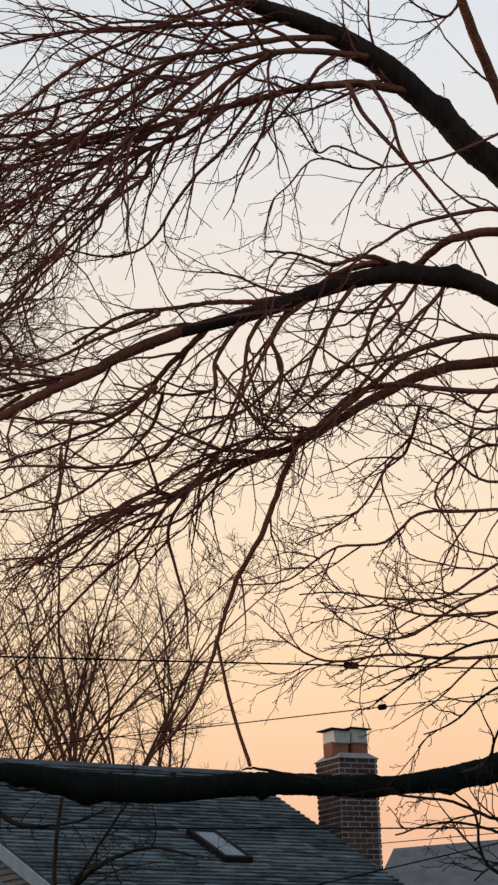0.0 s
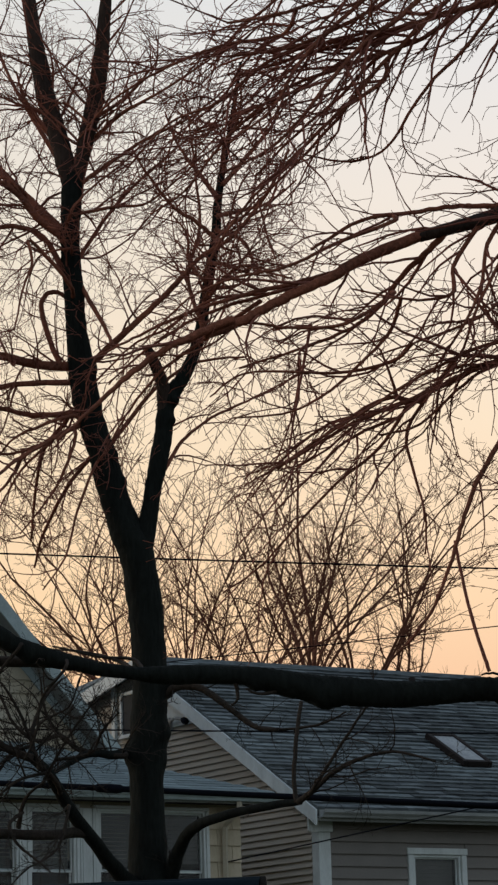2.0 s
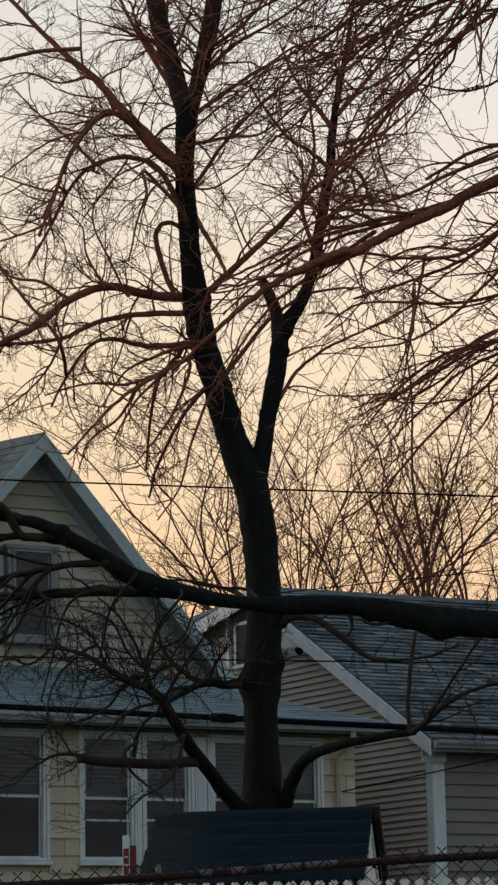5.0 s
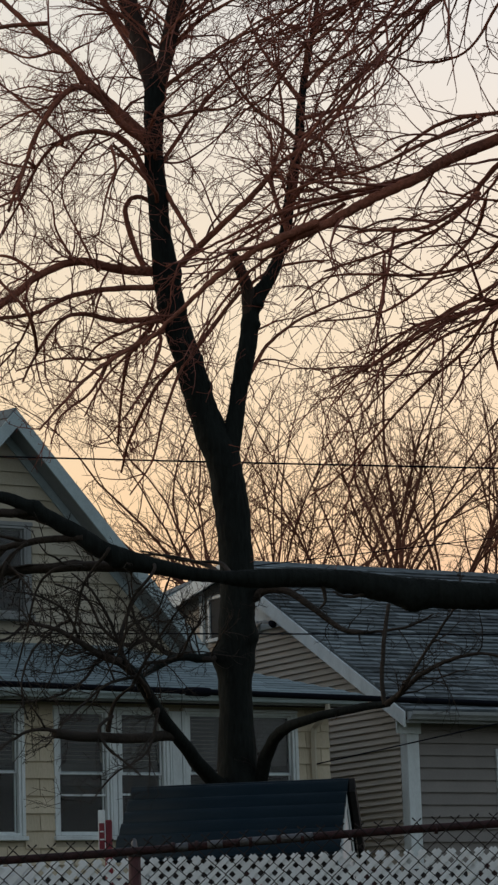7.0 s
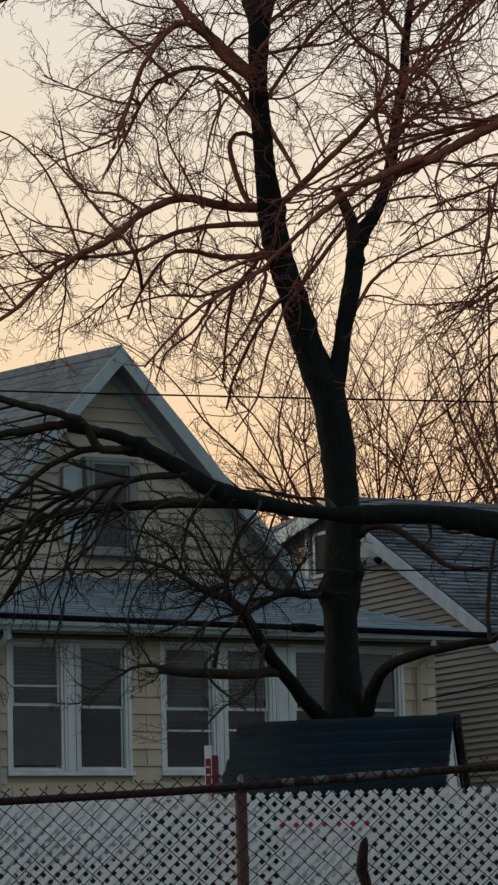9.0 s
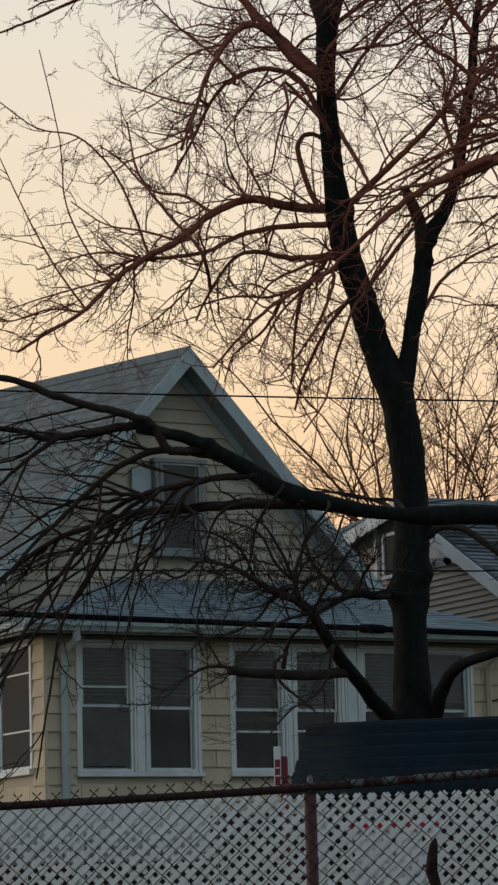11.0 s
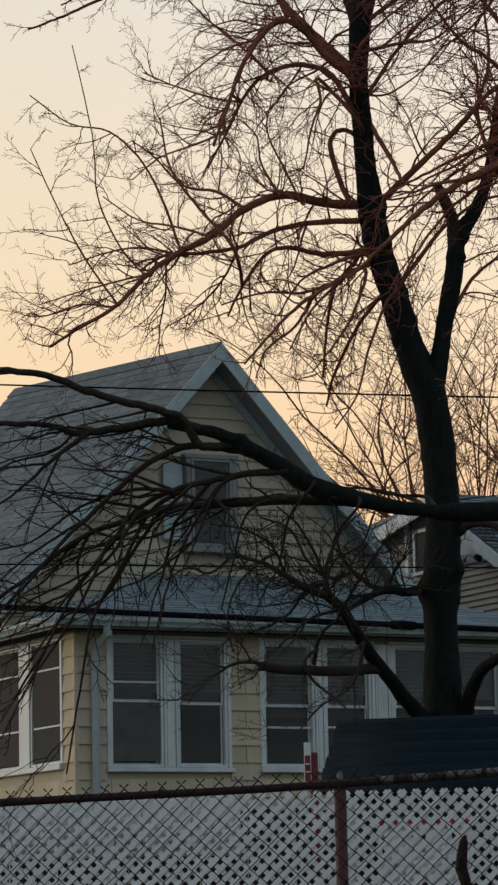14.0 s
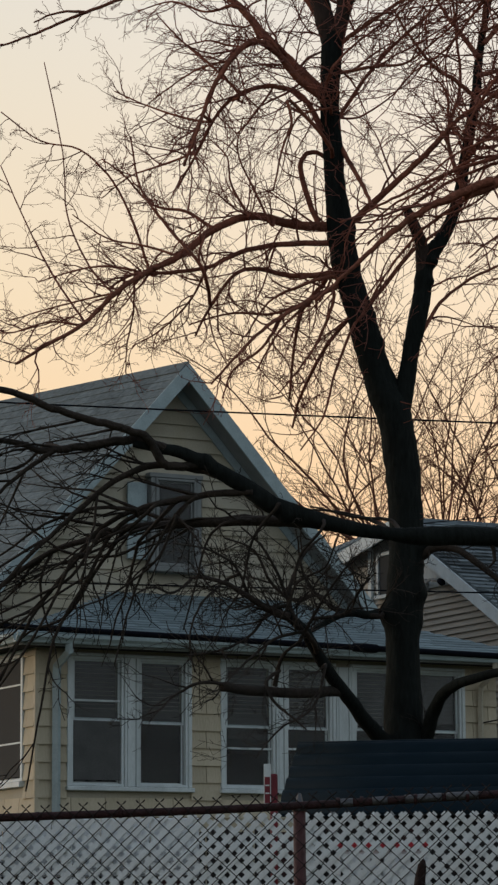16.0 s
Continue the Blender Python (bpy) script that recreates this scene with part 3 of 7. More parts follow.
for sgn, nm in ((-1, "roof_slope"), (1, "roof_slope")):
    reach = 3.10
    corners = [(PU + sgn * reach, F0Y, ridge(F0Y) - SL * reach), (PU, F0Y, ridge(F0Y)), (PU, ROOF_END, ridge(ROOF_END)), (PU + sgn * reach, ROOF_END, ridge(ROOF_END) - SL * reach)]
    slope = part(nm, slab(bmesh.new(), corners, 0.09), ROOF_GREY, house, "grey shingled main roof slope")
    if sgn < 0:
        up = Vector(corners[1]) - Vector(corners[0])
        shingle_courses("shingle_cover", ROOF_GREY, slope, corners[0], Vector(corners[3]) - Vector(corners[0]), up, lambda s: 0.0, lambda s: ROOF_END - F0Y, up.length, 0.16, 0.32)
    # barge board with a second, set-back board, and the soffit between
    for y0, y1, dz, hgt in ((F0Y - 0.028, F0Y - 0.002, 0.01, 0.155), (G - 0.05, G - 0.024, -0.13, 0.13)):
        bm = bmesh.new()
        a, b = (PU, ridge(F0Y) + dz), (PU + sgn * reach, ridge(F0Y) + dz - SL * reach)
        prism(bm, [a, b, (b[0], b[1] - hgt * 1.49), (a[0], a[1] - hgt * 1.49)], y0, y1)
        part("barge_board", bm, TRIM_BLUE, house, "weathered pale blue barge board")
for sgn in (-1, 1):
    zr = ridge(F0Y) - 0.155
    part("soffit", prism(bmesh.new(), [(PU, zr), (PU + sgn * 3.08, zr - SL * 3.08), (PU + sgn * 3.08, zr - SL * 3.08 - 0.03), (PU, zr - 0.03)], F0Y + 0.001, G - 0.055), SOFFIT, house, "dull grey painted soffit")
part("ridge_cap", slab(bmesh.new(), [(PU - 0.12, F0Y, ridge(F0Y) - 0.1), (PU + 0.0, F0Y, ridge(F0Y) + 0.035), (PU, ROOF_END, ridge(ROOF_END) + 0.035), (PU - 0.12, ROOF_END, ridge(ROOF_END) - 0.1)], 0.02), ROOF_GREY, house)
part("rear_gable", prism(bmesh.new(), [(0, 4.0), (5.7, 4.0), (5.7, PZ - SL * 2.95 + 0.3), (PU, PZ + 0.3), (0, PZ - SL * 2.75 + 0.3)], 8.3, 8.45), BOARD_CREAM, house)

# -- tan house with the long dark roof --
BX, BY = 2.123, 37.0
tan_house = thing("house", (BX, BY, 0), "tan clapboard house with dark shingled roof", "house", turn=TURN)
RZ, EZ, RV, BL = 6.98, 4.52, 4.05, 5.55
b_holes = [(1.42, 2.18, 2.7, 3.99), (3.66, 4.42, 2.7, 3.99)]
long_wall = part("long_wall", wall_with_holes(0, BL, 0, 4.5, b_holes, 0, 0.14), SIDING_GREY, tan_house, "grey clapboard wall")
EZ2 = 6.11  # the rear slope is flatter
end_tri = [(0.0, 0.0), (-8.1, 0.0), (-8.1, 6.05), (-RV, 6.86), (0.0, 4.5)]
bm = prism(bmesh.new(), end_tri, 0.006, 0.14)
for v in bm.verts:
    v.co.x, v.co.y = v.co.y, -v.co.x
gable_end = part("gable_end", bm, SIDING_TAN, tan_house, "tan clapboard gable end")
bm = prism(bmesh.new(), end_tri, BL - 0.14, BL - 0.006)
for v in bm.verts:
    v.co.x, v.co.y = v.co.y, -v.co.x
part("gable_end", bm, SIDING_TAN, tan_house)
part("rear_wall", boxes(((0.14, 7.96, 0), (BL - 0.14, 8.1, 6.05))), SIDING_TAN, tan_house)
part("floor", boxes(((0.14, 0.14, 1.5), (BL - 0.14, 7.96, 1.6))), ROOM_SHADE, tan_house)
part("inner_wall", boxes(((0.14, 1.2, 1.6), (BL - 0.14, 1.3, 4.5))), ROOM_SHADE, tan_house)
clapboards(gable_end, lambda z: (-(8.1 - max(0, (z - 6.05) / 0.2)), -max(0.14, (z - 4.5) / 0.583)), 2.3, 6.8, 0.085, SIDING_TAN, 0.0, face="left")
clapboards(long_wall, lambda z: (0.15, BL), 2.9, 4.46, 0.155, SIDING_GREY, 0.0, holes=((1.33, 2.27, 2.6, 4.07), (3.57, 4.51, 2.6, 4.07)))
part("corner_board", boxes(((-0.03, -0.03, 0), (0.15, 0.0, 4.42)), ((-0.03, 0.0, 0), (0.0, 0.13, 4.42)), bevel=0.004), TRIM_WHITE, tan_house, "white corner board")
part("corner_cap", boxes(((-0.2, -0.06, 4.25), (0.17, -0.032, 4.43)), bevel=0.006), TRIM_WHITE, tan_house)
for a, b, c, d in b_holes:
    sash_window(tan_house, a, b, c, d, 3.35, blind=0.5)
    for lo, hi in (((a - 0.085, -0.045, c), (a - 0.003, 0.0, d)), ((b + 0.003, -0.045, c), (b + 0.085, 0.0, d)), ((a - 0.10, -0.05, d + 0.003), (b + 0.10, 0.0, d + 0.085))):
        part("casing", boxes((lo, hi), bevel=0.005), TRIM_WHITE, tan_house)
OV = 0.3
slope_up = Vector((0, RV + OV, RZ - EZ))
for flip in (False, True):
    y = (lambda q: 2 * RV - q) if flip else (lambda q: q)
    ez = EZ2 if flip else EZ
    c = [(-0.22, y(-OV), ez), (BL + 0.22, y(-OV), ez), (BL + 0.22, y(RV), RZ), (-0.22, y(RV), RZ)]
    sl = part("roof_slope", slab(bmesh.new(), c, 0.1), ROOF_DARK, tan_house, "dark weathered shingle roof slope")
    if not flip:
        shingle_courses("shingle_cover", ROOF_DARK, sl, (0, -OV, EZ), (1, 0, 0), slope_up, lambda s: -0.22, lambda s: BL + 0.22, slope_up.length, 0.128, 0.36, thick=0.024)
part("ridge_cap", slab(bmesh.new(), [(-0.22, RV - 0.12, RZ - 0.045), (BL + 0.22, RV - 0.12, RZ - 0.045), (BL + 0.22, RV, RZ + 0.04), (-0.22, RV, RZ + 0.04)], 0.02), ROOF_DARK, tan_house)
bm = prism(bmesh.new(), [(OV, EZ - 0.02), (-RV, RZ - 0.02), (-RV, RZ - 0.22), (OV, EZ - 0.21)], -0.25, -0.222)
for v in bm.verts:
    v.co.x, v.co.y = v.co.y, -v.co.x
part("barge_board", bm, TRIM_WHITE, tan_house, "white barge board")
bm = prism(bmesh.new(), [(-RV, RZ - 0.02), (-2 * RV - OV, EZ2 - 0.02), (-2 * RV - OV, EZ2 - 0.19), (-RV, RZ - 0.22)], -0.25, -0.222)
for v in bm.verts:
    v.co.x, v.co.y = v.co.y, -v.co.x
part("barge_board", bm, TRIM_WHITE, tan_house)
# pale apex panel, small window and a lamp on the gable end
bm = prism(bmesh.new(), [(-4.0, 5.95), (-2.62, 5.95), (-3.9, 6.72), (-4.0, 6.72)], -0.05, -0.028)
for v in bm.verts:
    v.co.x, v.co.y = v.co.y, -v.co.x
part("apex_panel", bm, TRIM_WHITE, tan_house, "pale painted apex panel")
part("corner_board", boxes(((-0.07, 4.90, 5.5), (-0.024, 4.99, 6.68)), bevel=0.004), TRIM_WHITE, tan_house)
attic = part("window", boxes(((-0.075, 4.70, 5.98), (-0.024, 4.75, 6.58)), ((-0.075, 4.06, 5.98), (-0.024, 4.11, 6.58)), ((-0.073, 4.11, 6.53), (-0.024, 4.70, 6.58)), ((-0.10, 4.02, 5.93), (-0.024, 4.78, 5.98)), bevel=0.004), TRIM_WHITE, tan_house, "small white-framed attic window")
# matte sheet added instead of glass, which would mirror the bright sky
part("matte_screen", boxes(((-0.052, 4.11, 5.98), (-0.026, 4.70, 6.53))), SCREEN_DARK, attic, "dark matte sheet in place of a sky-mirroring pane")
bm = bmesh.new()
bmesh.ops.create_cone(bm, cap_ends=True, segments=20, radius1=0.10, radius2=0.08, depth=0.05, matrix=Matrix.Translation((-0.05, 3.46, 6.0)) @ pose(0, 0, 0, 0, -90, 0))
lamp = part("wall_lamp", bm, GUTTER_SHADOW_GREY, tan_house, "grey wall-mounted lamp with dark head")
vs, fs = [], []
tube(vs, fs, smooth_line([Vector((-0.06, 3.44, 6.0)), Vector((-0.14, 3.2, 6.04)), Vector((-0.16, 2.92, 6.0))], 4), [0.022] * 9, 8)
part("arm", mesh_of("arm", vs, fs, True), GUTTER_SHADOW_GREY, lamp)
vs, fs = [], []
tube(vs, fs, [Vector((-0.15, 2.95, 6.0)), Vector((-0.17, 2.90, 5.99)), Vector((-0.20, 2.80, 5.96)), Vector((-0.21, 2.76, 5.95))], [0.025, 0.042, 0.048, 0.038], 12)
part("lamp_head", mesh_of("lamp_head", vs, fs, True), CABLE, lamp, "dark lamp head")
# near-black here too, for the eave's shadow
part("soffit", boxes(((-0.2, -OV + 0.01, 4.42), (BL + 0.2, -0.004, 4.45))), BLACK_WOOD_AND_SHADE, tan_house)
# fascia and gutter carry the roof edge's shadow in their grey
part("fascia", boxes(((-0.2, -OV - 0.015, 4.36), (BL + 0.22, -OV + 0.01, 4.50)), bevel=0.003), GUTTER_SHADOW_GREY, tan_house)
gutter("gutter", tan_house, (-0.2, -OV - 0.018, 4.40), (BL + 0.22, -OV - 0.018, 4.40), GUTTER_SHADOW_GREY)
# skylight on the slope
ang = math.degrees(math.atan2(RZ - EZ, RV + OV))
sky_m = pose(3.28, 1.40, EZ + (1.40 + OV) * math.tan(radians(ang)) + 0.02, ang, 0, 0)
skylight = part("skylight", boxes(((-0.28, -0.55, 0.0), (-0.20, 0.55, 0.11)), ((0.20, -0.55, 0.0), (0.28, 0.55, 0.11)), ((-0.20, 0.47, 0.0), (0.20, 0.55, 0.112)), ((-0.20, -0.55, 0.0), (0.20, -0.47, 0.108)), bevel=0.01), WIRE, tan_house, "dark framed skylight", sky_m @ Matrix.Diagonal((0.88, 0.88, 0.8, 1)))
bm = boxes(((-0.21, -0.48, 0.06), (0.21, 0.48, 0.09)))
part("pane", bm, SKYPANE, skylight, "dull grey pane")
for u, v, r, h in ((4.1, 3.5, 0.05, 0.2), (1.9, 3.3, 0.045, 0.22)):
    vs, fs = [], []
    z = EZ + (v + OV) * math.tan(radians(ang)) - 0.03
    tube(vs, fs, [Vector((u, v, z)), Vector((u, v, z + h)), Vector((u, v, z + h + 0.01))], [r, r, r * 0.8], 10)
    part("vent_pipe", mesh_of("vent_pipe", vs, fs, True), WIRE, tan_house, "dark roof vent pipe")

# -- brick chimney behind the tan house's roof --
chimney = thing("chimney", (6.44, 42.6, 0), "red-brown brick chimney with twin clay flues", "chimney", turn=24.0)
CW, CT, CAPZ = 0.33, 7.0, 9.0
part("core", boxes(((-CW + 0.012, -CW + 0.012, 0), (CW - 0.012, CW - 0.012, CT))), MORTAR, chimney, "mortar core")
bw, bh = 0.21, 0.078
b_full = mesh_of("brick", *(lambda b: (b[0], b[1]))((lambda w, d, h, e: ([(0, 0, 0), (w, 0, 0), (w, 0, h), (0, 0, h), (e, -d, e), (w - e, -d, e), (w - e, -d, h - e), (e, -d, h - e)], [(4, 5, 6, 7), (0, 1, 5, 4), (1, 2, 6, 5), (2, 3, 7, 6), (3, 0, 4, 7)]))(bw - 0.022, 0.012, bh - 0.020, 0.003)))
b_half = mesh_of("brick", *(lambda w, d, h, e: ([(0, 0, 0), (w, 0, 0), (w, 0, h), (0, 0, h), (e, -d, e), (w - e, -d, e), (w - e, -d, h - e), (e, -d, h - e)], [(4, 5, 6, 7), (0, 1, 5, 4), (1, 2, 6, 5), (2, 3, 7, 6), (3, 0, 4, 7)]))(bw / 2 - 0.022, 0.012, bh - 0.020, 0.003))
crng = random.Random(5)
for side_turn in (0, 90, -90):
    z, row = 5.15, 0
    while z < CT - 0.02:
        wide = CW + (0.048 if z > CAPZ else 0.0)
        x = -wide + 0.002
        first = True
        while x < wide - 0.05:
            me = b_half if (first and row % 2) or wide - x < bw * 0.9 else b_full
            part("brick", me, BRICK, chimney, "", pose(0, 0, 0, 0, 0, side_turn) @ Matrix.Translation((x, -wide + 0.012 + crng.uniform(-0.003, 0.003), z)))
            x += bw / 2 if me is b_half else bw
            first = False
        z += bh
        row += 1
bm = bmesh.new()
bmesh.ops.create_cone(bm, cap_ends=True, segments=4, radius1=0.50, radius2=0.34, depth=0.09, matrix=Matrix.Translation((0, 0, CT + 0.046)) @ pose(0, 0, 0, 0, 0, 45))
part("crown", bm, MORTAR, chimney, "mortar crown")
for x in (-0.17, 0.17):
    flue = boxes(((x - 0.14, -0.14, CT + 0.05), (x + 0.14, 0.14, CT + 0.27)), bevel=0.02)
    part("flue", flue, CLAY, chimney, "red clay flue")
for lo, hi in (((-0.285, -0.17, CT + 0.24), (-0.012, 0.17, CT + 0.44)), ((0.012, -0.17, CT + 0.25), (0.285, 0.17, CT + 0.465))):
    part("cap_panel", boxes((lo, hi), bevel=0.012), GALV, chimney, "galvanised cap")
bm = bmesh.new()
slab(bm, [(-0.36, -0.22, CT + 0.462), (-0.03, -0.22, CT + 0.442), (-0.03, 0.22, CT + 0.442), (-0.36, 0.22, CT + 0.462)], 0.014)
slab(bm, [(-0.02, -0.22, CT + 0.485), (0.34, -0.22, CT + 0.467), (0.34, 0.22, CT + 0.467), (-0.02, 0.22, CT + 0.485)], 0.014)
part("cap_lid", bm, WIRE, chimney, "dark rusted cap lid")

# -- far houses --


def far_house(place, turn, wide, deep, eave, top, wall_mat, roof_mat, label, windows=()):
    h = thing("house", place, label, "house", turn=turn)
    part("wall", prism(bmesh.new(), [(-wide, 0), (wide, 0), (wide, eave), (0, top), (-wide, eave)], 0.0, deep), wall_mat, h)
    k = (top - eave) / wide
    for s in (-1, 1):
        x = s * (wide + 0.3)
        part("roof", slab(bmesh.new(), [(x, -0.1, top + 0.08 - k * abs(x)), (0, -0.1, top + 0.08), (0, deep + 0.3, top + 0.08), (x, deep + 0.3, top + 0.08 - k * abs(x))], 0.09), roof_mat, h)
        part("barge_board", prism(bmesh.new(), [(0, top + 0.05), (x, top + 0.05 - k * abs(x)), (x, top - 0.17 - k * abs(x)), (0, top - 0.17)], -0.135, -0.103), TRIM_BLUE, h)
    for a, b, c, d in windows:
        w = part("window", boxes(((a - 0.09, -0.05, c - 0.09), (a, 0.0, d + 0.09)), ((b, -0.05, c - 0.09), (b + 0.09, 0.0, d + 0.09)), ((a, -0.05, d), (b, 0.0, d + 0.09)), ((a, -0.05, c - 0.09), (b, 0.0, c)), ((a, -0.03, (c + d) / 2 - 0.03), (b, 0.0, (c + d) / 2 + 0.03))), TRIM_WHITE, h)
        part("pane", boxes(((a, -0.012, c), (b, -0.002, d))), SCREEN_DARK, w)
    return h


far_house((-0.1, 47.5, 0), 20, 1.9, 7, 6.95, 7.85, SIDING_TAN, ROOF_GREY, "distant tan gabled house between the roofs", ((-0.50, -0.24, 6.75, 7.42),))

grey_house = thing("house", (13.5, 60, 0), "distant house with a low grey roof", "house", turn=-8)
part("wall", boxes(((-4.2, 0, 0), (5, 7, 5.6))), SIDING_TAN, grey_house)
bm = bmesh.new()
slab(bm, [(-4.6, -0.4, 5.5), (5.4, -0.4, 5.5), (5.4, 3.6, 8.25), (-3.4, 3.6, 7.92)], 0.1)
slab(bm, [(-4.6, 7.4, 5.5), (-4.6, -0.4, 5.5), (-3.4, 3.6, 7.92)], 0.1)
slab(bm, [(5.4, 7.4, 5.5), (-4.6, 7.4, 5.5), (-3.4, 3.6, 7.92), (5.4, 3.6, 8.25)], 0.1)
part("roof", bm, ROOF_FAR, grey_house, "low grey hipped roof")

# ---- shed with a lapped dark metal roof ----
shed = thing("shed", (0.0, 24.3, 0), "small shed with dark blue ribbed metal roof", "shed", turn=-9)
SL0, SR0, SZ, SE = -0.90, 0.90, 2.86, 2.26
part("body", prism(bmesh.new(), [(-0.42, 0), (0.42, 0), (0.42, SE - 0.06), (0, SZ - 0.08), (-0.42, SE - 0.06)], SL0 + 0.05, SR0 - 0.14), BLACK_WOOD_AND_SHADE, shed, "dark stained boards", pose(0, 0, 0, 0, 0, -90) @ Matrix.Diagonal((1, 1, 1, 1)))
for s in (-1, 1):
    vs, fs = [], []
    n = 60
    for i in range(n + 1):
        q = i / n
        y, z = s * q * 0.60, SZ - q * (SZ - SE) + 0.040 * abs(math.sin(q * math.pi * 6)) ** 0.7
        for x, dz in ((SL0 - 0.07 * q, 0), (SR0 - 0.02 * q, 0), (SR0 - 0.02 * q, -0.02), (SL0 - 0.07 * q, -0.02)):
            vs.append((x, y, z + dz))
    for i in range(n):
        for k in range(4):
            a, b = i * 4 + k, i * 4 + (k + 1) % 4
            fs.append((a, b, b + 4, a + 4))
    fs += [(0, 1, 2, 3), tuple(n * 4 + k for k in range(4))[::-1]]
    part("roof_sheet", mesh_of("roof_sheet", vs, fs, True), METAL_BLUE, shed, "ribbed dark blue metal sheet")
vs, fs = [], []
tube(vs, fs, [Vector((SL0 - 0.01, 0, SZ + 0.0)), Vector((SR0 + 0.0, 0, SZ + 0.0))], [0.022, 0.022], 8)
part("ridge_cap", mesh_of("ridge_cap", vs, fs, True), METAL_BLUE, shed)
for s in (-1, 1):
    bm = prism(bmesh.new(), [(0, SZ + 0.02), (s * 0.63, SE - 0.01), (s * 0.63, SE - 0.11), (0, SZ - 0.09)], 0, 0.05)
    if s > 0:
        part("barge_board", bm, BLACK_WOOD_AND_SHADE, shed, "", pose(SR0 + 0.05, 0, 0, 0, 0, 90))
    else:
        bm.free()
    bm = prism(bmesh.new(), [(0, SZ - 0.10), (s * 0.55, SE - 0.12), (s * 0.47, SE - 0.12), (0, SZ - 0.2)], 0, 0.03)
    part("gable_trim", bm, TRIM_WHITE, shed, "white gable trim", pose(SR0 - 0.02, 0, 0, 0, 0, 90))
part("gable_panel", prism(bmesh.new(), [(-0.44, 1.6), (0.44, 1.6), (0.44, SE - 0.14), (0, SZ - 0.22), (-0.44, SE - 0.14)], 0, 0.02), WHITE_PLASTIC, shed, "white gable panel", pose(SR0 - 0.03, 0, 0, 0, 0, 90))

# ---- white lattice fence ----
lattice = thing("lattice_fence", (0, 22.5, 0), "white diagonal lattice fence panel", "fence")
LX0, LX1, LZ0, LZ1, PITCH = -4.3, 3.6, 0.5, 2.21, 0.1075
slat_cache = {}


def slat(x, z, length, tilt, y):
    key = round(length, 3)
    if key not in slat_cache:
        w, d = 0.020, 0.006
        vs = [(a, b, c) for c in (0, key) for a, b in ((-w, -d), (w, -d), (w, d), (-w, d))]
        slat_cache[key] = mesh_of("slat", vs, [(0, 1, 2, 3), (7, 6, 5, 4), (0, 4, 5, 1), (1, 5, 6, 2), (2, 6, 7, 3), (3, 7, 4, 0)])
    part("slat", slat_cache[key], LATTICE, lattice, "", pose(x, y, z, 0, tilt, 0))


full = (LZ1 - LZ0) * math.sqrt(2)
k = 0
x = LX0 - (LZ1 - LZ0)
while x < LX1:
    for tilt, y, x0 in ((45, 0.0, x), (-45, 0.013, LX0 + LX1 - x)):
        # run from the bottom up; shortened where the panel ends
        lo = 0.0
        if tilt > 0 and x0 < LX0:
            lo = LX0 - x0
        if tilt < 0 and x0 > LX1:
            lo = x0 - LX1
        sg = 1 if tilt > 0 else -1
        top_len = (LZ1 - LZ0) - lo
        over = x0 + sg * (LZ1 - LZ0) - (LX1 if sg > 0 else LX0)
        if sg * over > 0:
            top_len -= abs(over)
        if top_len > 0.05:
            slat(x0 + sg * lo, LZ0 + lo, top_len * math.sqrt(2), tilt, y)
    x += PITCH
    k += 1
for x in (-4.3, -2.6, -0.75, 1.75, 3.6):
    part("post", boxes(((x - 0.04, 0.02, 0), (x + 0.04, 0.10, 2.12)), bevel=0.006), LATTICE, lattice)
part("rail", boxes(((LX0, 0.02, 0.5), (LX1, 0.05, 0.58))), LATTICE, lattice)
backing = thing("privacy_panel", (-4.25, 22.64, 0), "white vertical board panel behind the lattice", "fence panel")
board = None
for i in range(14):
    m = pose(i * 0.19, 0.006 * (i % 2), 1.75)
    ob = part("board", board or boxes(((0.0, 0.0, 0.0), (0.184, 0.02, 0.44)), bevel=0.006), WHITE_PLASTIC, backing, "", m)
    board = ob.data
bin_thing = thing("storage_box", (-0.19, 23.1, 0), "white plastic storage box with red rim", "storage box")
part("body", boxes(((-0.36, -0.19, 0), (0.36, 0.11, 1.94)), bevel=0.03), WHITE_PLASTIC, bin_thing)
krng = random.Random(4)
for i in range(9):
    for k in range(5):
        if krng.random() < 0.62:
            x, z = -0.33 + i * 0.077, 1.46 + k * 0.095
            part("slot", boxes(((x, -0.196, z), (x + krng.uniform(0.02, 0.05), -0.186, z + krng.uniform(0.03, 0.06)))), BLACK_WOOD_AND_SHADE if krng.random() < 0.5 else GUTTER_SHADOW_GREY, bin_thing)
part("lid_rim", boxes(((-0.38, -0.21, 1.95), (0.38, 0.13, 2.01)), bevel=0.012), RED_RIM, bin_thing, "red rim")
# added boards: their dark colour stands for the shade in the lattice holes
hole_shade_boards = thing("hole_shade_boards", (0.0, 23.4, 0), "dark boards added behind the lattice to fill its holes with shade", "fence")
brng = random.Random(8)
for i in range(42):
    x = -5.2 + i * 0.19
    hi = 2.12 + brng.uniform(-0.02, 0.02) if x > -1.85 else 1.9
    part("plank", boxes(((x, -0.012 + 0.008 * (i % 2), 0), (x + 0.18, 0.012 + 0.008 * (i % 2), hi)), bevel=0.005), RUST_PIPE if i % 5 == 2 else BLACK_WOOD_AND_SHADE, hole_shade_boards)
# sign post
sign = thing("sign_post", (-1.04, 22.72, 0), "red post with a small white and red sign", "sign post")
part("post", boxes(((-0.012, -0.03, 0), (0.046, 0.03, 2.525)), bevel=0.008), RED_PAINT, sign, "red painted post")
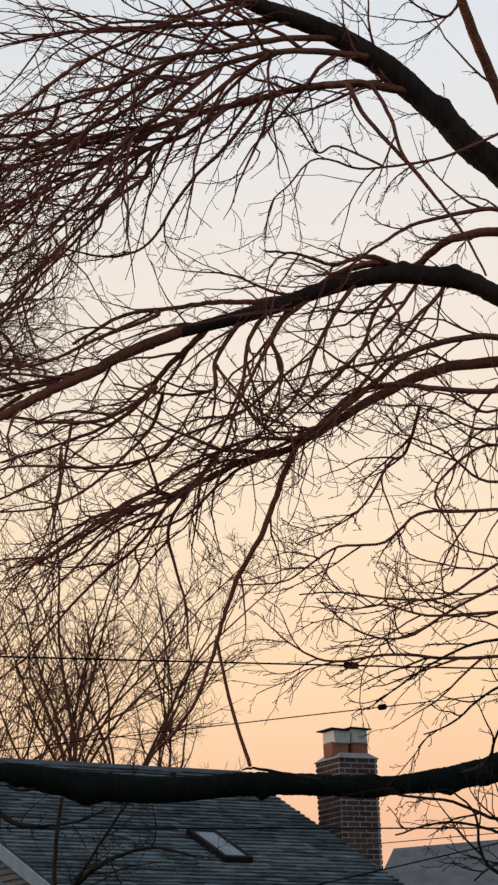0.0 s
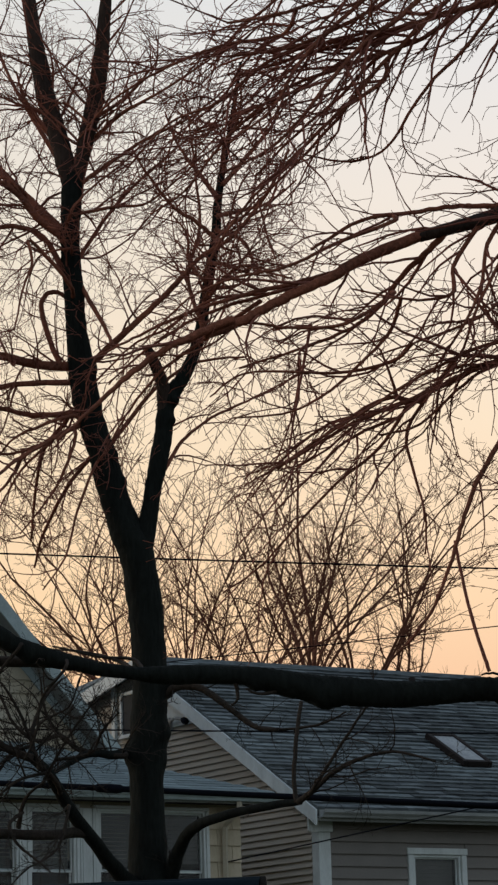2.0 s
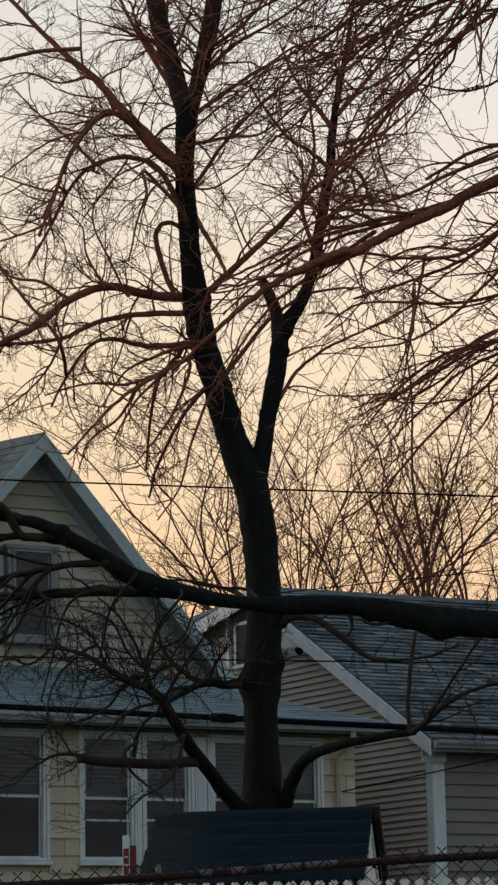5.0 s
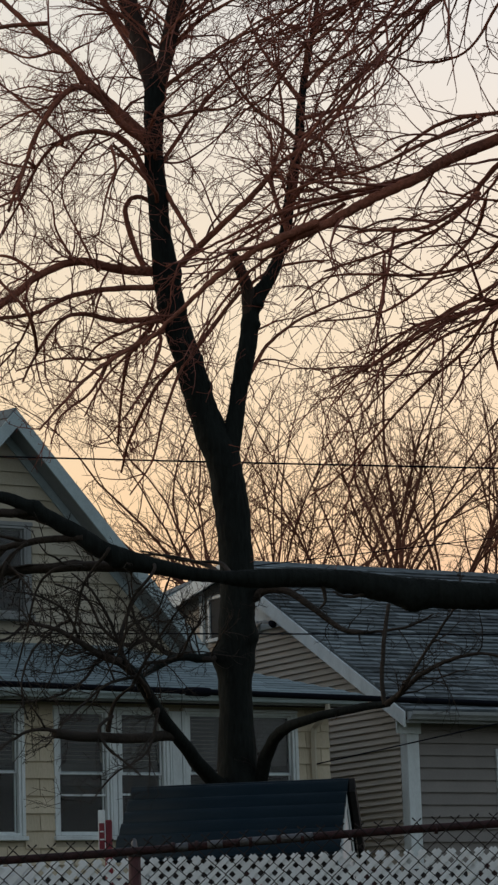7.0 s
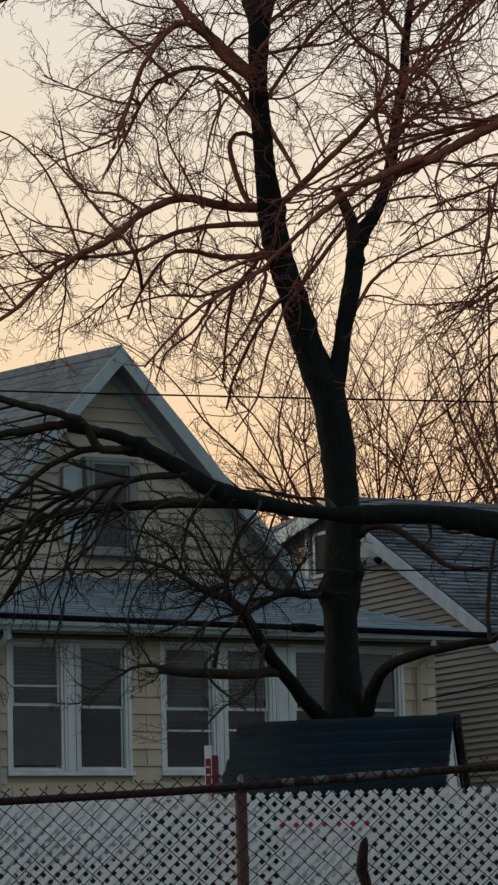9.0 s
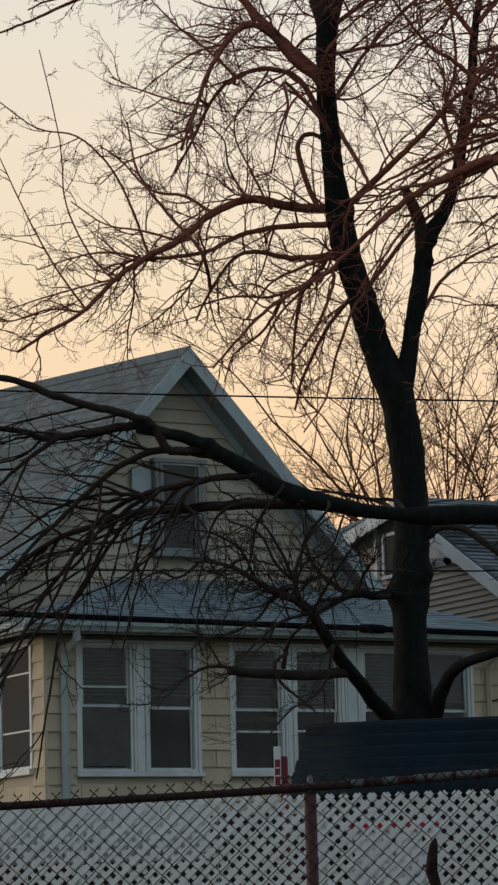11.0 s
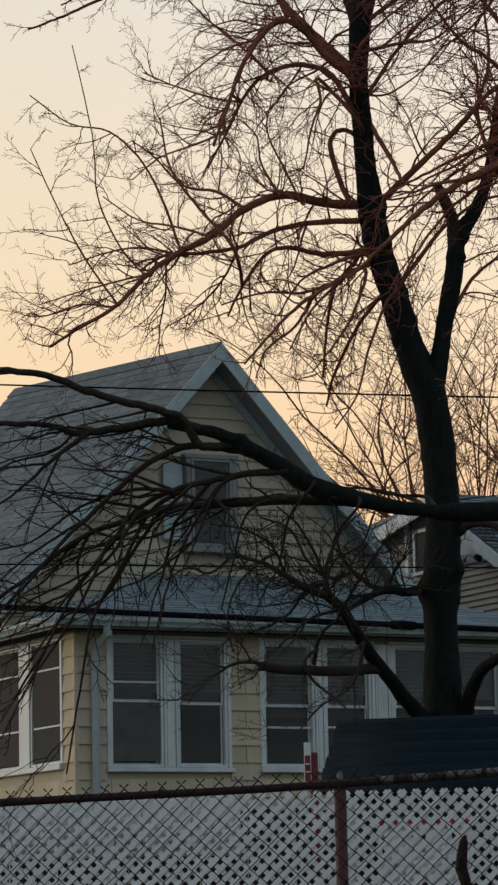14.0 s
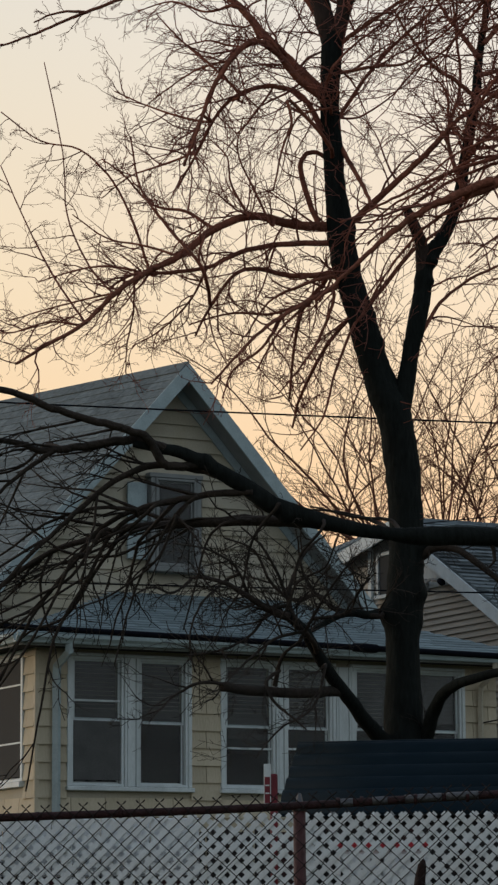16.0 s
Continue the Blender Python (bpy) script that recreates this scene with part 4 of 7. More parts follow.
plate = part("plate", boxes(((-0.058, -0.045, 2.27), (-0.004, -0.033, 2.60)), bevel=0.003), TRIM_WHITE, sign, "white sign plate")
part("red_field", boxes(((-0.052, -0.049, 2.30), (-0.010, -0.0455, 2.50))), RED_PAINT, sign)
for z in (2.37, 2.43):
    part("print_bar", boxes(((-0.046, -0.0525, z), (-0.016, -0.0495, z + 0.010))), RED_PAINT if z > 2.48 else TRIM_WHITE, sign)

# ---- chain-link fence ----
fence = thing("chain_link_fence", (0, 13.7, 0), "rusty chain-link fence with red pipe rail", "fence")
RAIL_Z, RAIL_K = 1.915, 0.0385


def rail_z(x):
    return RAIL_Z + RAIL_K * x


vs, fs = [], []
line = [Vector((x, 0, rail_z(x) + 0.006 * math.sin(x * 2.1))) for x in np.linspace(-3.4, 3.2, 34)]
tube(vs, fs, line, [0.019] * 34, 12)
part("top_rail", mesh_of("top_rail", vs, fs, True), RUST_PIPE, fence, "red-brown rusted pipe rail")
for x0, x1 in ((-0.31, -0.25), (-0.16, -0.09), (-0.01, 0.16), (0.18, 0.33)):
    vs, fs = [], []
    tube(vs, fs, [Vector((x, -0.002, rail_z(x) + 0.006 * math.sin(x * 2.1) + 0.002)) for x in np.linspace(x0, x1, 5)], [0.0195] * 5, 12)
    part("bare_patch", mesh_of("bare_patch", vs, fs, True), BARE_PIPE, fence, "bare steel where paint has flaked")
for x in (-1.72, -1.33, -0.32, -0.21, 0.04, 0.28, 0.5, -2.3, 0.9):
    vs, fs = [], []
    tube(vs, fs, [Vector((x - 0.008, 0, rail_z(x))), Vector((x + 0.008, 0, rail_z(x)))], [0.024, 0.024], 10)
    part("tie", mesh_of("tie", vs, fs, True), RUST_PIPE, fence)
for x in (-3.0, -0.50, 2.0):
    vs, fs = [], []
    top = rail_z(x) - 0.03
    tube(vs, fs, [Vector((x, 0.02, z)) for z in (0, 0.6, 1.2, top)], [0.029] * 4, 14)
    post = part("post", mesh_of("post", vs, fs, True), POST_PAINT, fence, "rusty red post")
    vs, fs = [], []
    tube(vs, fs, [Vector((x, 0.02, top)), Vector((x, 0.02, top + 0.02)), Vector((x, 0.02, top + 0.035)), Vector((x, 0.02, top + 0.075)), Vector((x, 0.02, top + 0.085))], [0.033, 0.033, 0.016, 0.012, 0.006], 12)
    part("cap", mesh_of("cap", vs, fs, True), BARE_PIPE, post)
    vs, fs = [], []
    for z in (top - 0.30, top - 0.31):
        tube(vs, fs, [Vector((x - 0.032, 0.02, z)), Vector((x + 0.032, 0.02, z))], [0.004] * 2, 5)
    part("clamp", mesh_of("clamp", vs, fs), BARE_PIPE, post)
HALF = 0.0445
zig = {}
for hand in (0, 1):
    pts = []
    n = 42
    for i in range(n + 1):
        s = 1 if (i + hand) % 2 else -1
        pts.append(Vector((s * (HALF / 2 + 0.002), 0.004 * (1 if i % 2 else -1), -i * HALF)))
    # the twisted barb above the top knuckle
    s = 1 if hand else -1
    pts = [Vector((s * 0.002, 0.002, 0.020)), Vector((s * 0.010, 0, 0.011))] + pts
    vs, fs = [], []
    tube(vs, fs, pts, [0.0033] * len(pts), 4)
    zig[hand] = mesh_of("wire", vs, fs)
x, k = -3.35, 0
wrng = random.Random(3)
while x < 3.1:
    part("wire", zig[k % 2], WIRE, fence, "", pose(x, -0.026, rail_z(x) + 0.034 + wrng.uniform(-0.004, 0.004)))
    x += HALF
    k += 1

# broken stakes between the fences
for x, y, top, r in ((0.065, 14.5, 1.66, 0.027), (-0.135, 14.55, 1.44, 0.029)):
    vs, fs = [], []
    pts = [Vector((x + 0.02, y, 0)), Vector((x + 0.014, y, top - 0.25)), Vector((x - 0.012, y, top - 0.16)), Vector((x - 0.006, y, top - 0.09)), Vector((x + 0.004, y, top - 0.03)), Vector((x + 0.012, y, top))]
    tube(vs, fs, pts, [r, r, r * 1.15, r, r * 0.8, r * 0.3], 7)
    st = new("stake", mesh_of("stake", vs, fs, True))
    st.data.materials.append(STAKE_WOOD)
    tagged(st, "broken rust-brown wooden stake in the ground", "stake", "broken stakes")

# ---- wires ----


def wire(name, a, b, radius, sag, label, blobs=()):
    a, b = Vector(a), Vector(b)
    pts = [a.lerp(b, i / 40) - Vector((0, 0, sag * 4 * (i / 40) * (1 - i / 40))) for i in range(41)]
    vs, fs = [], []
    tube(vs, fs, pts, [radius] * 41, 6)
    w = thing(name, a, label, "cable")
    inv = Matrix.Translation(-a)
    part("cable", mesh_of("cable", vs, fs, True), CABLE, w, "", inv)
    for q, ln, r in blobs:
        p = a.lerp(b, q) - Vector((0, 0, sag * 4 * q * (1 - q)))
        d = (b - a).normalized()
        vs, fs = [], []
        tube(vs, fs, [p - d * ln, p - d * ln * 0.8, p, p + d * ln * 0.8, p + d * ln], [r * 0.5, r, r * 1.1, r, r * 0.5], 8)
        part("splice", mesh_of("splice", vs, fs, True), CABLE, w, "black splice sleeve", inv)
    return w


wire("service_cable", (-12, 30, 5.06), (14, 30, 3.20), 0.031, 0.04, "thick black service cable with a splice", ((0.446, 0.15, 0.044),))
wire("service_cable", (-12, 30.05, 5.03), (14, 30.05, 3.12), 0.010, 0.0, "thin black wire along the cable")
wire("telephone_wire", (-12, 30, 7.33), (14, 30, 5.92), 0.009, 0.12, "thin dark overhead wire", ((0.640, 0.08, 0.035),))
wire("telephone_wire", (-12, 30.1, 5.25), (14, 30.1, 4.37), 0.008, 0.06, "thin dark overhead wire")
wire("telephone_wire", (0.1, 40.4, 6.9), (14, 30, 6.64), 0.007, 0.0, "thin dark overhead wire", ((0.42, 0.06, 0.035),))
wire("telephone_wire", (6.62, 42.4, 5.75), (14, 30, 4.95), 0.006, 0.0, "thin dark overhead wire")
wire("telephone_wire", (0.79, 30.2, 3.43), (14, 30, 5.92), 0.007, 0.0, "thin dark drop wire in front of the siding")
for x in (-12.0, 14.0):
    vs, fs = [], []
    tube(vs, fs, [Vector((x, 30, z)) for z in (-0.1, 3, 6, 8.5)], [0.15, 0.14, 0.125, 0.11], 12)
    pole = new("utility_pole", mesh_of("utility_pole", vs, fs, True))
    pole.data.materials.append(BARK)
    tagged(pole, "dark round wooden utility pole carrying wires", "utility pole", "utility poles")

# ---- trees ----


class Tree:
    def __init__(self, name, place, label, seed):
        self.thing = thing(name, place, label, "tree")
        self.inv = Matrix.Translation(-Vector(place))
        self.rng = random.Random(seed)
        self.twigs = ([], [])
        self.low_twigs = ([], [])
        self.count = 0

    def close(self, mat):
        v, f = self.twigs
        ob = part("crown", mesh_of("crown", v, f, True), mat, self.thing, "fine bare twigs", self.inv)
        ob["kind"] = "stuff"
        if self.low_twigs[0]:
            ob = part("lower_crown", mesh_of("lower_crown", *self.low_twigs, True), BARK_NO_BLOOM, self.thing, "dark twigs of the lower limbs", self.inv)
            ob["kind"] = "stuff"


def wander(rng, start, way, length, radius, tip, pull, steps=6, curl=0.22):
    """A crooked shoot: points and radii."""
    pts, rad = [start.copy()], [radius]
    d = way.normalized()
    bend = Vector((rng.gauss(0, 0.065), rng.gauss(0, 0.05), rng.gauss(0, 0.065)))
    for i in range(steps):
        d = d + bend + Vector((rng.gauss(0, curl), rng.gauss(0, curl * 0.8), rng.gauss(0, curl))) + pull / steps
        d.normalize()
        pts.append(pts[-1] + d * (length / steps) * rng.uniform(0.8, 1.2))
        rad.append(radius + (tip - radius) * (i + 1) / steps)
    return pts, rad


def sprout(tree, pts, rad, count, length, tip, pull, depth, spread, start=0.08):
    """Shoots along a branch, and smaller shoots along those."""
    rng = tree.rng
    n = len(pts) - 1
    for c in range(count):
        q = start + (1 - start) * (c + rng.random()) / count
        i = min(int(q * n), n - 1)
        f = q * n - i
        p = pts[i].lerp(pts[i + 1], f)
        along = (pts[i + 1] - pts[i]).normalized()
        r_here = rad[i] + (rad[i + 1] - rad[i]) * f
        ax = Vector((rng.gauss(0, 0.5), rng.choice((-1, 1)) * rng.uniform(0.6, 1.2), rng.gauss(0, 0.5)))
        way = along.copy()
        way.rotate(Matrix.Rotation(radians(rng.uniform(*spread)), 3, ax.normalized()))
        ln = length * (0.35 + 1.0 * rng.random() ** 1.4) * (1.15 - 0.4 * q)
        r0 = min(r_here * 0.75, tip + tree.thick * ln)
        sp, sr = wander(rng, p, way, ln, r0, tip, pull, 7 if depth == 2 else 5 if depth else 4, tree.curl if depth else tree.curl * 1.3)
        tube(*tree.twigs, sp, sr, 4 if depth > 1 else 3)
        tree.count += 1
        if depth:
            sprout(tree, sp, sr, max(2, int(rng.uniform(0.7, 1.3) * tree.kids[2 - depth])), ln * (0.52 if depth == 2 else tree.spur), tip, pull * 0.7, depth - 1, (20, 60), 0.12)


def limb(tree, r0, r1, count, length, *pts, no_bloom=False):
    """A limb along the points, with slight knots, and its shoots."""
    rng = tree.rng
    line = smooth_line(pts, 5)
    n = len(line) - 1
    rad = []
    for i in range(n + 1):
        q = i / n
        rad.append((r0 + (r1 - r0) * q) * (1 + 0.015 * math.sin(i * 0.7 + r0 * 900) + rng.uniform(-0.02, 0.02)))
    jit = min(0.004, r0 * 0.2)
    line = [p + Vector((rng.uniform(-jit, jit), rng.uniform(-jit, jit), rng.uniform(-jit, jit))) if 0 < i < n else p for i, p in enumerate(line)]
    vs, fs = [], []
    tube(vs, fs, line, rad, 20 if r0 > 0.1 else 12 if r0 > 0.035 else 6)
    if r0 > 0.035:
        # uneven bark: lumps and furrows
        for i, v in enumerate(vs):
            c = line[i // (20 if r0 > 0.1 else 12)]
            w = noise.noise(v * 7.0) * (1.1 if r0 > 0.1 else 0.7) + noise.noise(v * 2.6) * 0.5 + noise.noise(Vector((v.x * 32, v.y * 32, v.z * 7))) * 0.6
            vs[i] = c + (v - c) * (1 + (0.14 if r0 > 0.1 else 0.10) * w)
    name = "trunk" if r0 > 0.2 else "limb"
    # bark by girth: bloom red on upper limbs, the dark copy on low ones
    part(name, mesh_of(name, vs, fs, True), BARK if r0 > 0.13 or (no_bloom and r0 > 0.055) else BARK_FLARE if r0 > 0.055 else BARK_NO_BLOOM if no_bloom else BARK_BLOOM_LIMB if r0 > 0.012 else BARK_BLOOM, tree.thing, "", tree.inv)
    if count:
        bloom_twigs = tree.twigs
        if no_bloom:
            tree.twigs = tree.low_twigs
        sprout(tree, line, rad, int(count * tree.density), length * tree.reach, tree.tip, tree.pull, 2, tree.spread)
        tree.twigs = bloom_twigs


def stem(tree, name, mat, sides, rows, knots=(), shoots=()):
    """A thick stem through rows of x, y, z, radius, with furrowed bark and swollen knots (x, z, swell, size)."""
    line = [Vector(q) for q in smooth_line([r[:3] for r in rows], 14)]
    girth = [v.x for v in smooth_line([(r[3], 0, 0) for r in rows], 14)]
    vs, fs = [], []
    tube(vs, fs, line, girth, sides)
    for i, v in enumerate(vs):
        c = line[i // sides]
        out = (v - c).normalized()
        r = girth[i // sides]
        swell = 0.010 * noise.noise(v * 5.5) + 0.012 * noise.noise(v * 2.3)
        swell += 0.012 * (0.5 - abs(noise.noise(Vector((v.x * 24, v.y * 24, v.z * 4.5))))) + 0.005 * noise.noise(Vector((v.x * 50, v.y * 50, v.z * 22)))
        swell *= min(1.0, r / 0.08)
        for kx, kz, up, size in knots:
            d2 = ((v.x - kx) ** 2 + (v.z - kz) ** 2) / size ** 2 + max(0.0, (v.y - c.y) / r) * 0.6
            swell += up * math.exp(-2.2 * d2)
        vs[i] = v + out * swell
    part(name, mesh_of(name, vs, fs, True), mat, tree.thing, "", tree.inv)
    if shoots:
        sprout(tree, line, girth, int(shoots[0] * tree.density), shoots[1] * tree.reach, tree.tip, tree.pull, 2, tree.spread, 0.3)


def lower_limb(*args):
    """A limb low on the tree, darker: its bark leaves out the sky's bloom."""
    limb(*args, no_bloom=True)


middle_tree = Tree("tree", (0, 26, 0), "tall bare tree with a forked dark trunk", 11)
middle_tree.density, middle_tree.reach, middle_tree.tip, middle_tree.pull, middle_tree.spread = 0.94, 1.3, 0.0019, Vector((0, 0, 0.10)), (25, 75)
middle_tree.thick, middle_tree.curl, middle_tree.kids = 0.0102, 0.18, (6, 4)
middle_tree.spur = 0.42
leaning_tree = Tree("tree", (5.2, 16.2, 0), "bare spreading tree with long reaching limbs", 23)
leaning_tree.density, leaning_tree.reach, leaning_tree.tip, leaning_tree.pull, leaning_tree.spread = 0.42, 1.4, 0.0021, Vector((-0.22, 0, -0.12)), (12, 52)
leaning_tree.spur = 0.32
leaning_tree.thick, leaning_tree.curl, leaning_tree.kids = 0.0102, 0.175, (5, 3)
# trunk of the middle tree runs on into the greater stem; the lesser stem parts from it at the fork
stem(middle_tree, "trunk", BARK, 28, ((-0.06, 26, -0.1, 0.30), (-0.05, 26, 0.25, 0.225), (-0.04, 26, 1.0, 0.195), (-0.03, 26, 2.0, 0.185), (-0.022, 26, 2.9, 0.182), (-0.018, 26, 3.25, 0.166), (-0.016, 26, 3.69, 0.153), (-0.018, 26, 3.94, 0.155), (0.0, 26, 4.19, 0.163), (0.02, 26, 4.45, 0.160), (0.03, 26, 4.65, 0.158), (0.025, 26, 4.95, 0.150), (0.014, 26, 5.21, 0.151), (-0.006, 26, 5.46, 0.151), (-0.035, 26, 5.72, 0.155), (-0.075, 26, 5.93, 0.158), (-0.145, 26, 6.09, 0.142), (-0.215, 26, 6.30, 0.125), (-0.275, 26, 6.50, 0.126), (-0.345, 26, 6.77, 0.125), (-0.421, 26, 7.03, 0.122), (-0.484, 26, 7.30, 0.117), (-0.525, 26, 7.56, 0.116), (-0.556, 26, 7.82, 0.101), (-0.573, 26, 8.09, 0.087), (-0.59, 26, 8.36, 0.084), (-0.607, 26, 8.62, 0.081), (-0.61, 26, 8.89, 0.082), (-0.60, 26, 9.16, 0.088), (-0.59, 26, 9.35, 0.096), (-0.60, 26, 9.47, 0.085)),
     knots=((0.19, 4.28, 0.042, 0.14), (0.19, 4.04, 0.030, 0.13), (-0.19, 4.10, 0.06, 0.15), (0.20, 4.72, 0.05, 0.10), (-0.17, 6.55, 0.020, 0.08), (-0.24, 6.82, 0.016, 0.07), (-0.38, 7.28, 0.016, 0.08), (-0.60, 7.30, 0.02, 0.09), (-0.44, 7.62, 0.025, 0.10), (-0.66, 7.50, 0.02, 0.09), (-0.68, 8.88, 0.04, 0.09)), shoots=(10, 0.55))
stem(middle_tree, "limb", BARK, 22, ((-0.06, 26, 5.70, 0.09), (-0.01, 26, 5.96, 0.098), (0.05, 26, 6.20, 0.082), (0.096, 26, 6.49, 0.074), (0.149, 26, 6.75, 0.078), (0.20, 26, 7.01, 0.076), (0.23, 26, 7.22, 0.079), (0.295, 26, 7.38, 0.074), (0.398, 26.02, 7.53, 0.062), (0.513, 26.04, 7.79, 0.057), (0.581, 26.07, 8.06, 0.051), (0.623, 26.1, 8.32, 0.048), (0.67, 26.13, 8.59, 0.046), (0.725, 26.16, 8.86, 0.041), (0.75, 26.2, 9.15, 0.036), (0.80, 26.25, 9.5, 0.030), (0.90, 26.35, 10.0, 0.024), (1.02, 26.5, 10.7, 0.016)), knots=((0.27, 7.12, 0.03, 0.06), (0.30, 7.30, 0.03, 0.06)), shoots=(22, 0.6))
stem(middle_tree, "limb", BARK_FLARE, 16, ((0.215, 26, 7.15, 0.066), (0.212, 25.97, 7.30, 0.060), (0.205, 25.93, 7.43, 0.055), (0.165, 25.85, 7.54, 0.052), (0.115, 25.78, 7.65, 0.048), (0.07, 25.7, 7.74, 0.03)), shoots=(5, 0.4))
stem(middle_tree, "limb", BARK_FLARE, 18, ((-0.59, 26, 9.25, 0.07), (-0.62, 26, 9.45, 0.084), (-0.673, 26.03, 9.70, 0.088), (-0.745, 26.06, 9.98, 0.087), (-0.812, 26.1, 10.25, 0.088), (-0.89, 26.15, 10.7, 0.075), (-0.97, 26.25, 11.3, 0.055), (-1.04, 26.4, 12.0, 0.035)), shoots=(40, 0.8))
stem(middle_tree, "limb", BARK_FLARE, 18, ((-0.58, 26, 9.22, 0.065), (-0.545, 26, 9.43, 0.072), (-0.47, 25.97, 9.70, 0.070), (-0.404, 25.94, 9.97, 0.076), (-0.34, 25.9, 10.24, 0.080), (-0.28, 25.85, 10.7, 0.066), (-0.2, 25.75, 11.5, 0.04)), shoots=(40, 0.8))
limb(middle_tree, 0.024, 0.008, 10, 0.5, (0.72, 26.10, 8.86), (0.54, 25.98, 8.99), (0.34, 25.85, 9.09), (0.14, 25.73, 9.32), (-0.03, 25.60, 9.58))
limb(middle_tree, 0.022, 0.007, 10, 0.5, (0.65, 26.10, 8.62), (0.79, 25.97, 8.57), (0.99, 25.83, 8.45), (1.24, 25.70, 8.37))
limb(middle_tree, 0.022, 0.007, 10, 0.5, (0.73, 26.10, 8.94), (0.88, 26.03, 8.86), (1.00, 25.95, 8.75), (1.07, 25.88, 8.54), (1.19, 25.80, 8.46))
limb(middle_tree, 0.026, 0.008, 11, 0.55, (0.75, 26.10, 9.07), (0.97, 26.27, 9.17), (1.24, 26.43, 9.29), (1.52, 26.60, 9.56))
limb(middle_tree, 0.026, 0.008, 11, 0.55, (0.77, 26.15, 9.25), (0.59, 26.23, 9.52), (0.41, 26.32, 9.83), (0.29, 26.40, 10.19))
limb(middle_tree, 0.026, 0.008, 11, 0.55, (0.81, 26.20, 9.40), (1.04, 26.33, 9.71), (1.27, 26.47, 10.02), (1.45, 26.60, 10.34))
limb(middle_tree, 0.024, 0.007, 10, 0.55, (0.83, 26.20, 9.51), (0.83, 26.13, 9.76), (0.97, 26.07, 10.01), (1.00, 26.00, 10.31))
limb(middle_tree, 0.02, 0.007, 10, 0.5, (0.61, 26.10, 8.46), (0.48, 26.20, 8.65), (0.47, 26.30, 8.95), (0.34, 26.40, 9.17))
limb(middle_tree, 0.02, 0.007, 10, 0.5, (0.57, 26.10, 8.24), (0.71, 26.23, 8.41), (0.95, 26.37, 8.49), (1.23, 26.50, 8.77))
limb(leaning_tree, 0.32, 0.22, 0, 0, (5.3, 16.3, -0.1), (5.22, 16.2, 1.2), (5.1, 16.2, 2.6), (4.95, 16.25, 4.2), (4.9, 16.4, 5.4), (5.0, 16.5, 7.2))
limb(leaning_tree, 0.05, 0.042, 0, 0, (4.95, 16.3, 4.6), (4.4, 16.3, 5.45), (4.0, 16.3, 5.75), (3.83, 16.3, 5.79))
limb(leaning_tree, 0.05, 0.036, 0, 0, (4.98, 16.4, 6.4), (4.4, 16.2, 6.5), (3.9, 16, 6.42), (3.65, 16, 6.38))
limb(middle_tree, 0.0486, 0.0121, 34, 0.6, (-0.55, 26, 7.65), (-0.65, 26, 7.65), (-0.95, 25.83, 7.63), (-1.3, 25.67, 7.68), (-1.65, 25.5, 7.52), (-1.94, 25.33, 7.24), (-2.23, 25.17, 7.06), (-2.47, 25, 6.85), (-2.75, 24.83, 6.53), (-3.03, 24.67, 6.33), (-3.28, 24.5, 6.13))
limb(middle_tree, 0.0319, 0.0098, 24, 0.6, (-0.54, 26, 7.47), (-0.58, 26, 7.49), (-1.06, 25.83, 7.45), (-1.41, 25.67, 7.35), (-1.71, 25.5, 7.17), (-2.05, 25.33, 7.09), (-2.33, 25.17, 7.05), (-2.54, 25, 6.88))
limb(middle_tree, 0.0321, 0.0099, 20, 0.55, (-0.5, 26, 7.21), (-0.56, 26, 7.21), (-0.97, 25.88, 7.17), (-1.27, 25.76, 7.21), (-1.46, 25.64, 7.14), (-1.66, 25.52, 6.86), (-1.81, 25.4, 6.53))
limb(middle_tree, 0.029, 0.0097, 18, 0.5, (-0.48, 26, 7.1), (-0.54, 26, 7.1), (-0.86, 25.55, 6.84), (-1.15, 25.1, 6.55), (-1.38, 24.65, 6.22), (-1.59, 24.2, 5.87))
limb(middle_tree, 0.0255, 0.0102, 14, 0.45, (-0.41, 26, 6.82), (-0.45, 26, 6.81), (-0.69, 26.33, 6.58), (-0.92, 26.67, 6.23), (-1.02, 27, 5.97))
limb(middle_tree, 0.0252, 0.0101, 14, 0.4, (-0.66, 25.97, 7.2), (-0.67, 26, 7.14), (-0.88, 26.13, 6.91), (-0.97, 26.27, 6.57), (-1.02, 26.4, 6.13))
limb(middle_tree, 0.0276, 0.0201, 3, 0.3, (-0.72, 25.96, 7.65), (-0.73, 26, 7.69), (-0.83, 26.04, 7.94), (-0.89, 26.08, 8.24), (-0.82, 26.12, 8.37), (-0.72, 26.16, 8.38), (-0.64, 26.2, 8.32))
limb(middle_tree, 0.0394, 0.0123, 30, 0.6, (-0.62, 26, 8.82), (-0.87, 25.87, 8.98), (-1.11, 25.73, 9.24), (-1.34, 25.6, 9.27), (-1.62, 25.47, 8.87), (-1.77, 25.33, 8.42), (-1.89, 25.2, 8.03))
limb(middle_tree, 0.0323, 0.0099, 26, 0.6, (-0.6, 26, 8.45), (-0.66, 26, 8.51), (-0.85, 25.93, 8.84), (-1.13, 25.87, 8.94), (-1.44, 25.8, 8.85), (-1.64, 25.73, 8.63), (-1.77, 25.67, 8.35), (-1.98, 25.6, 7.93))
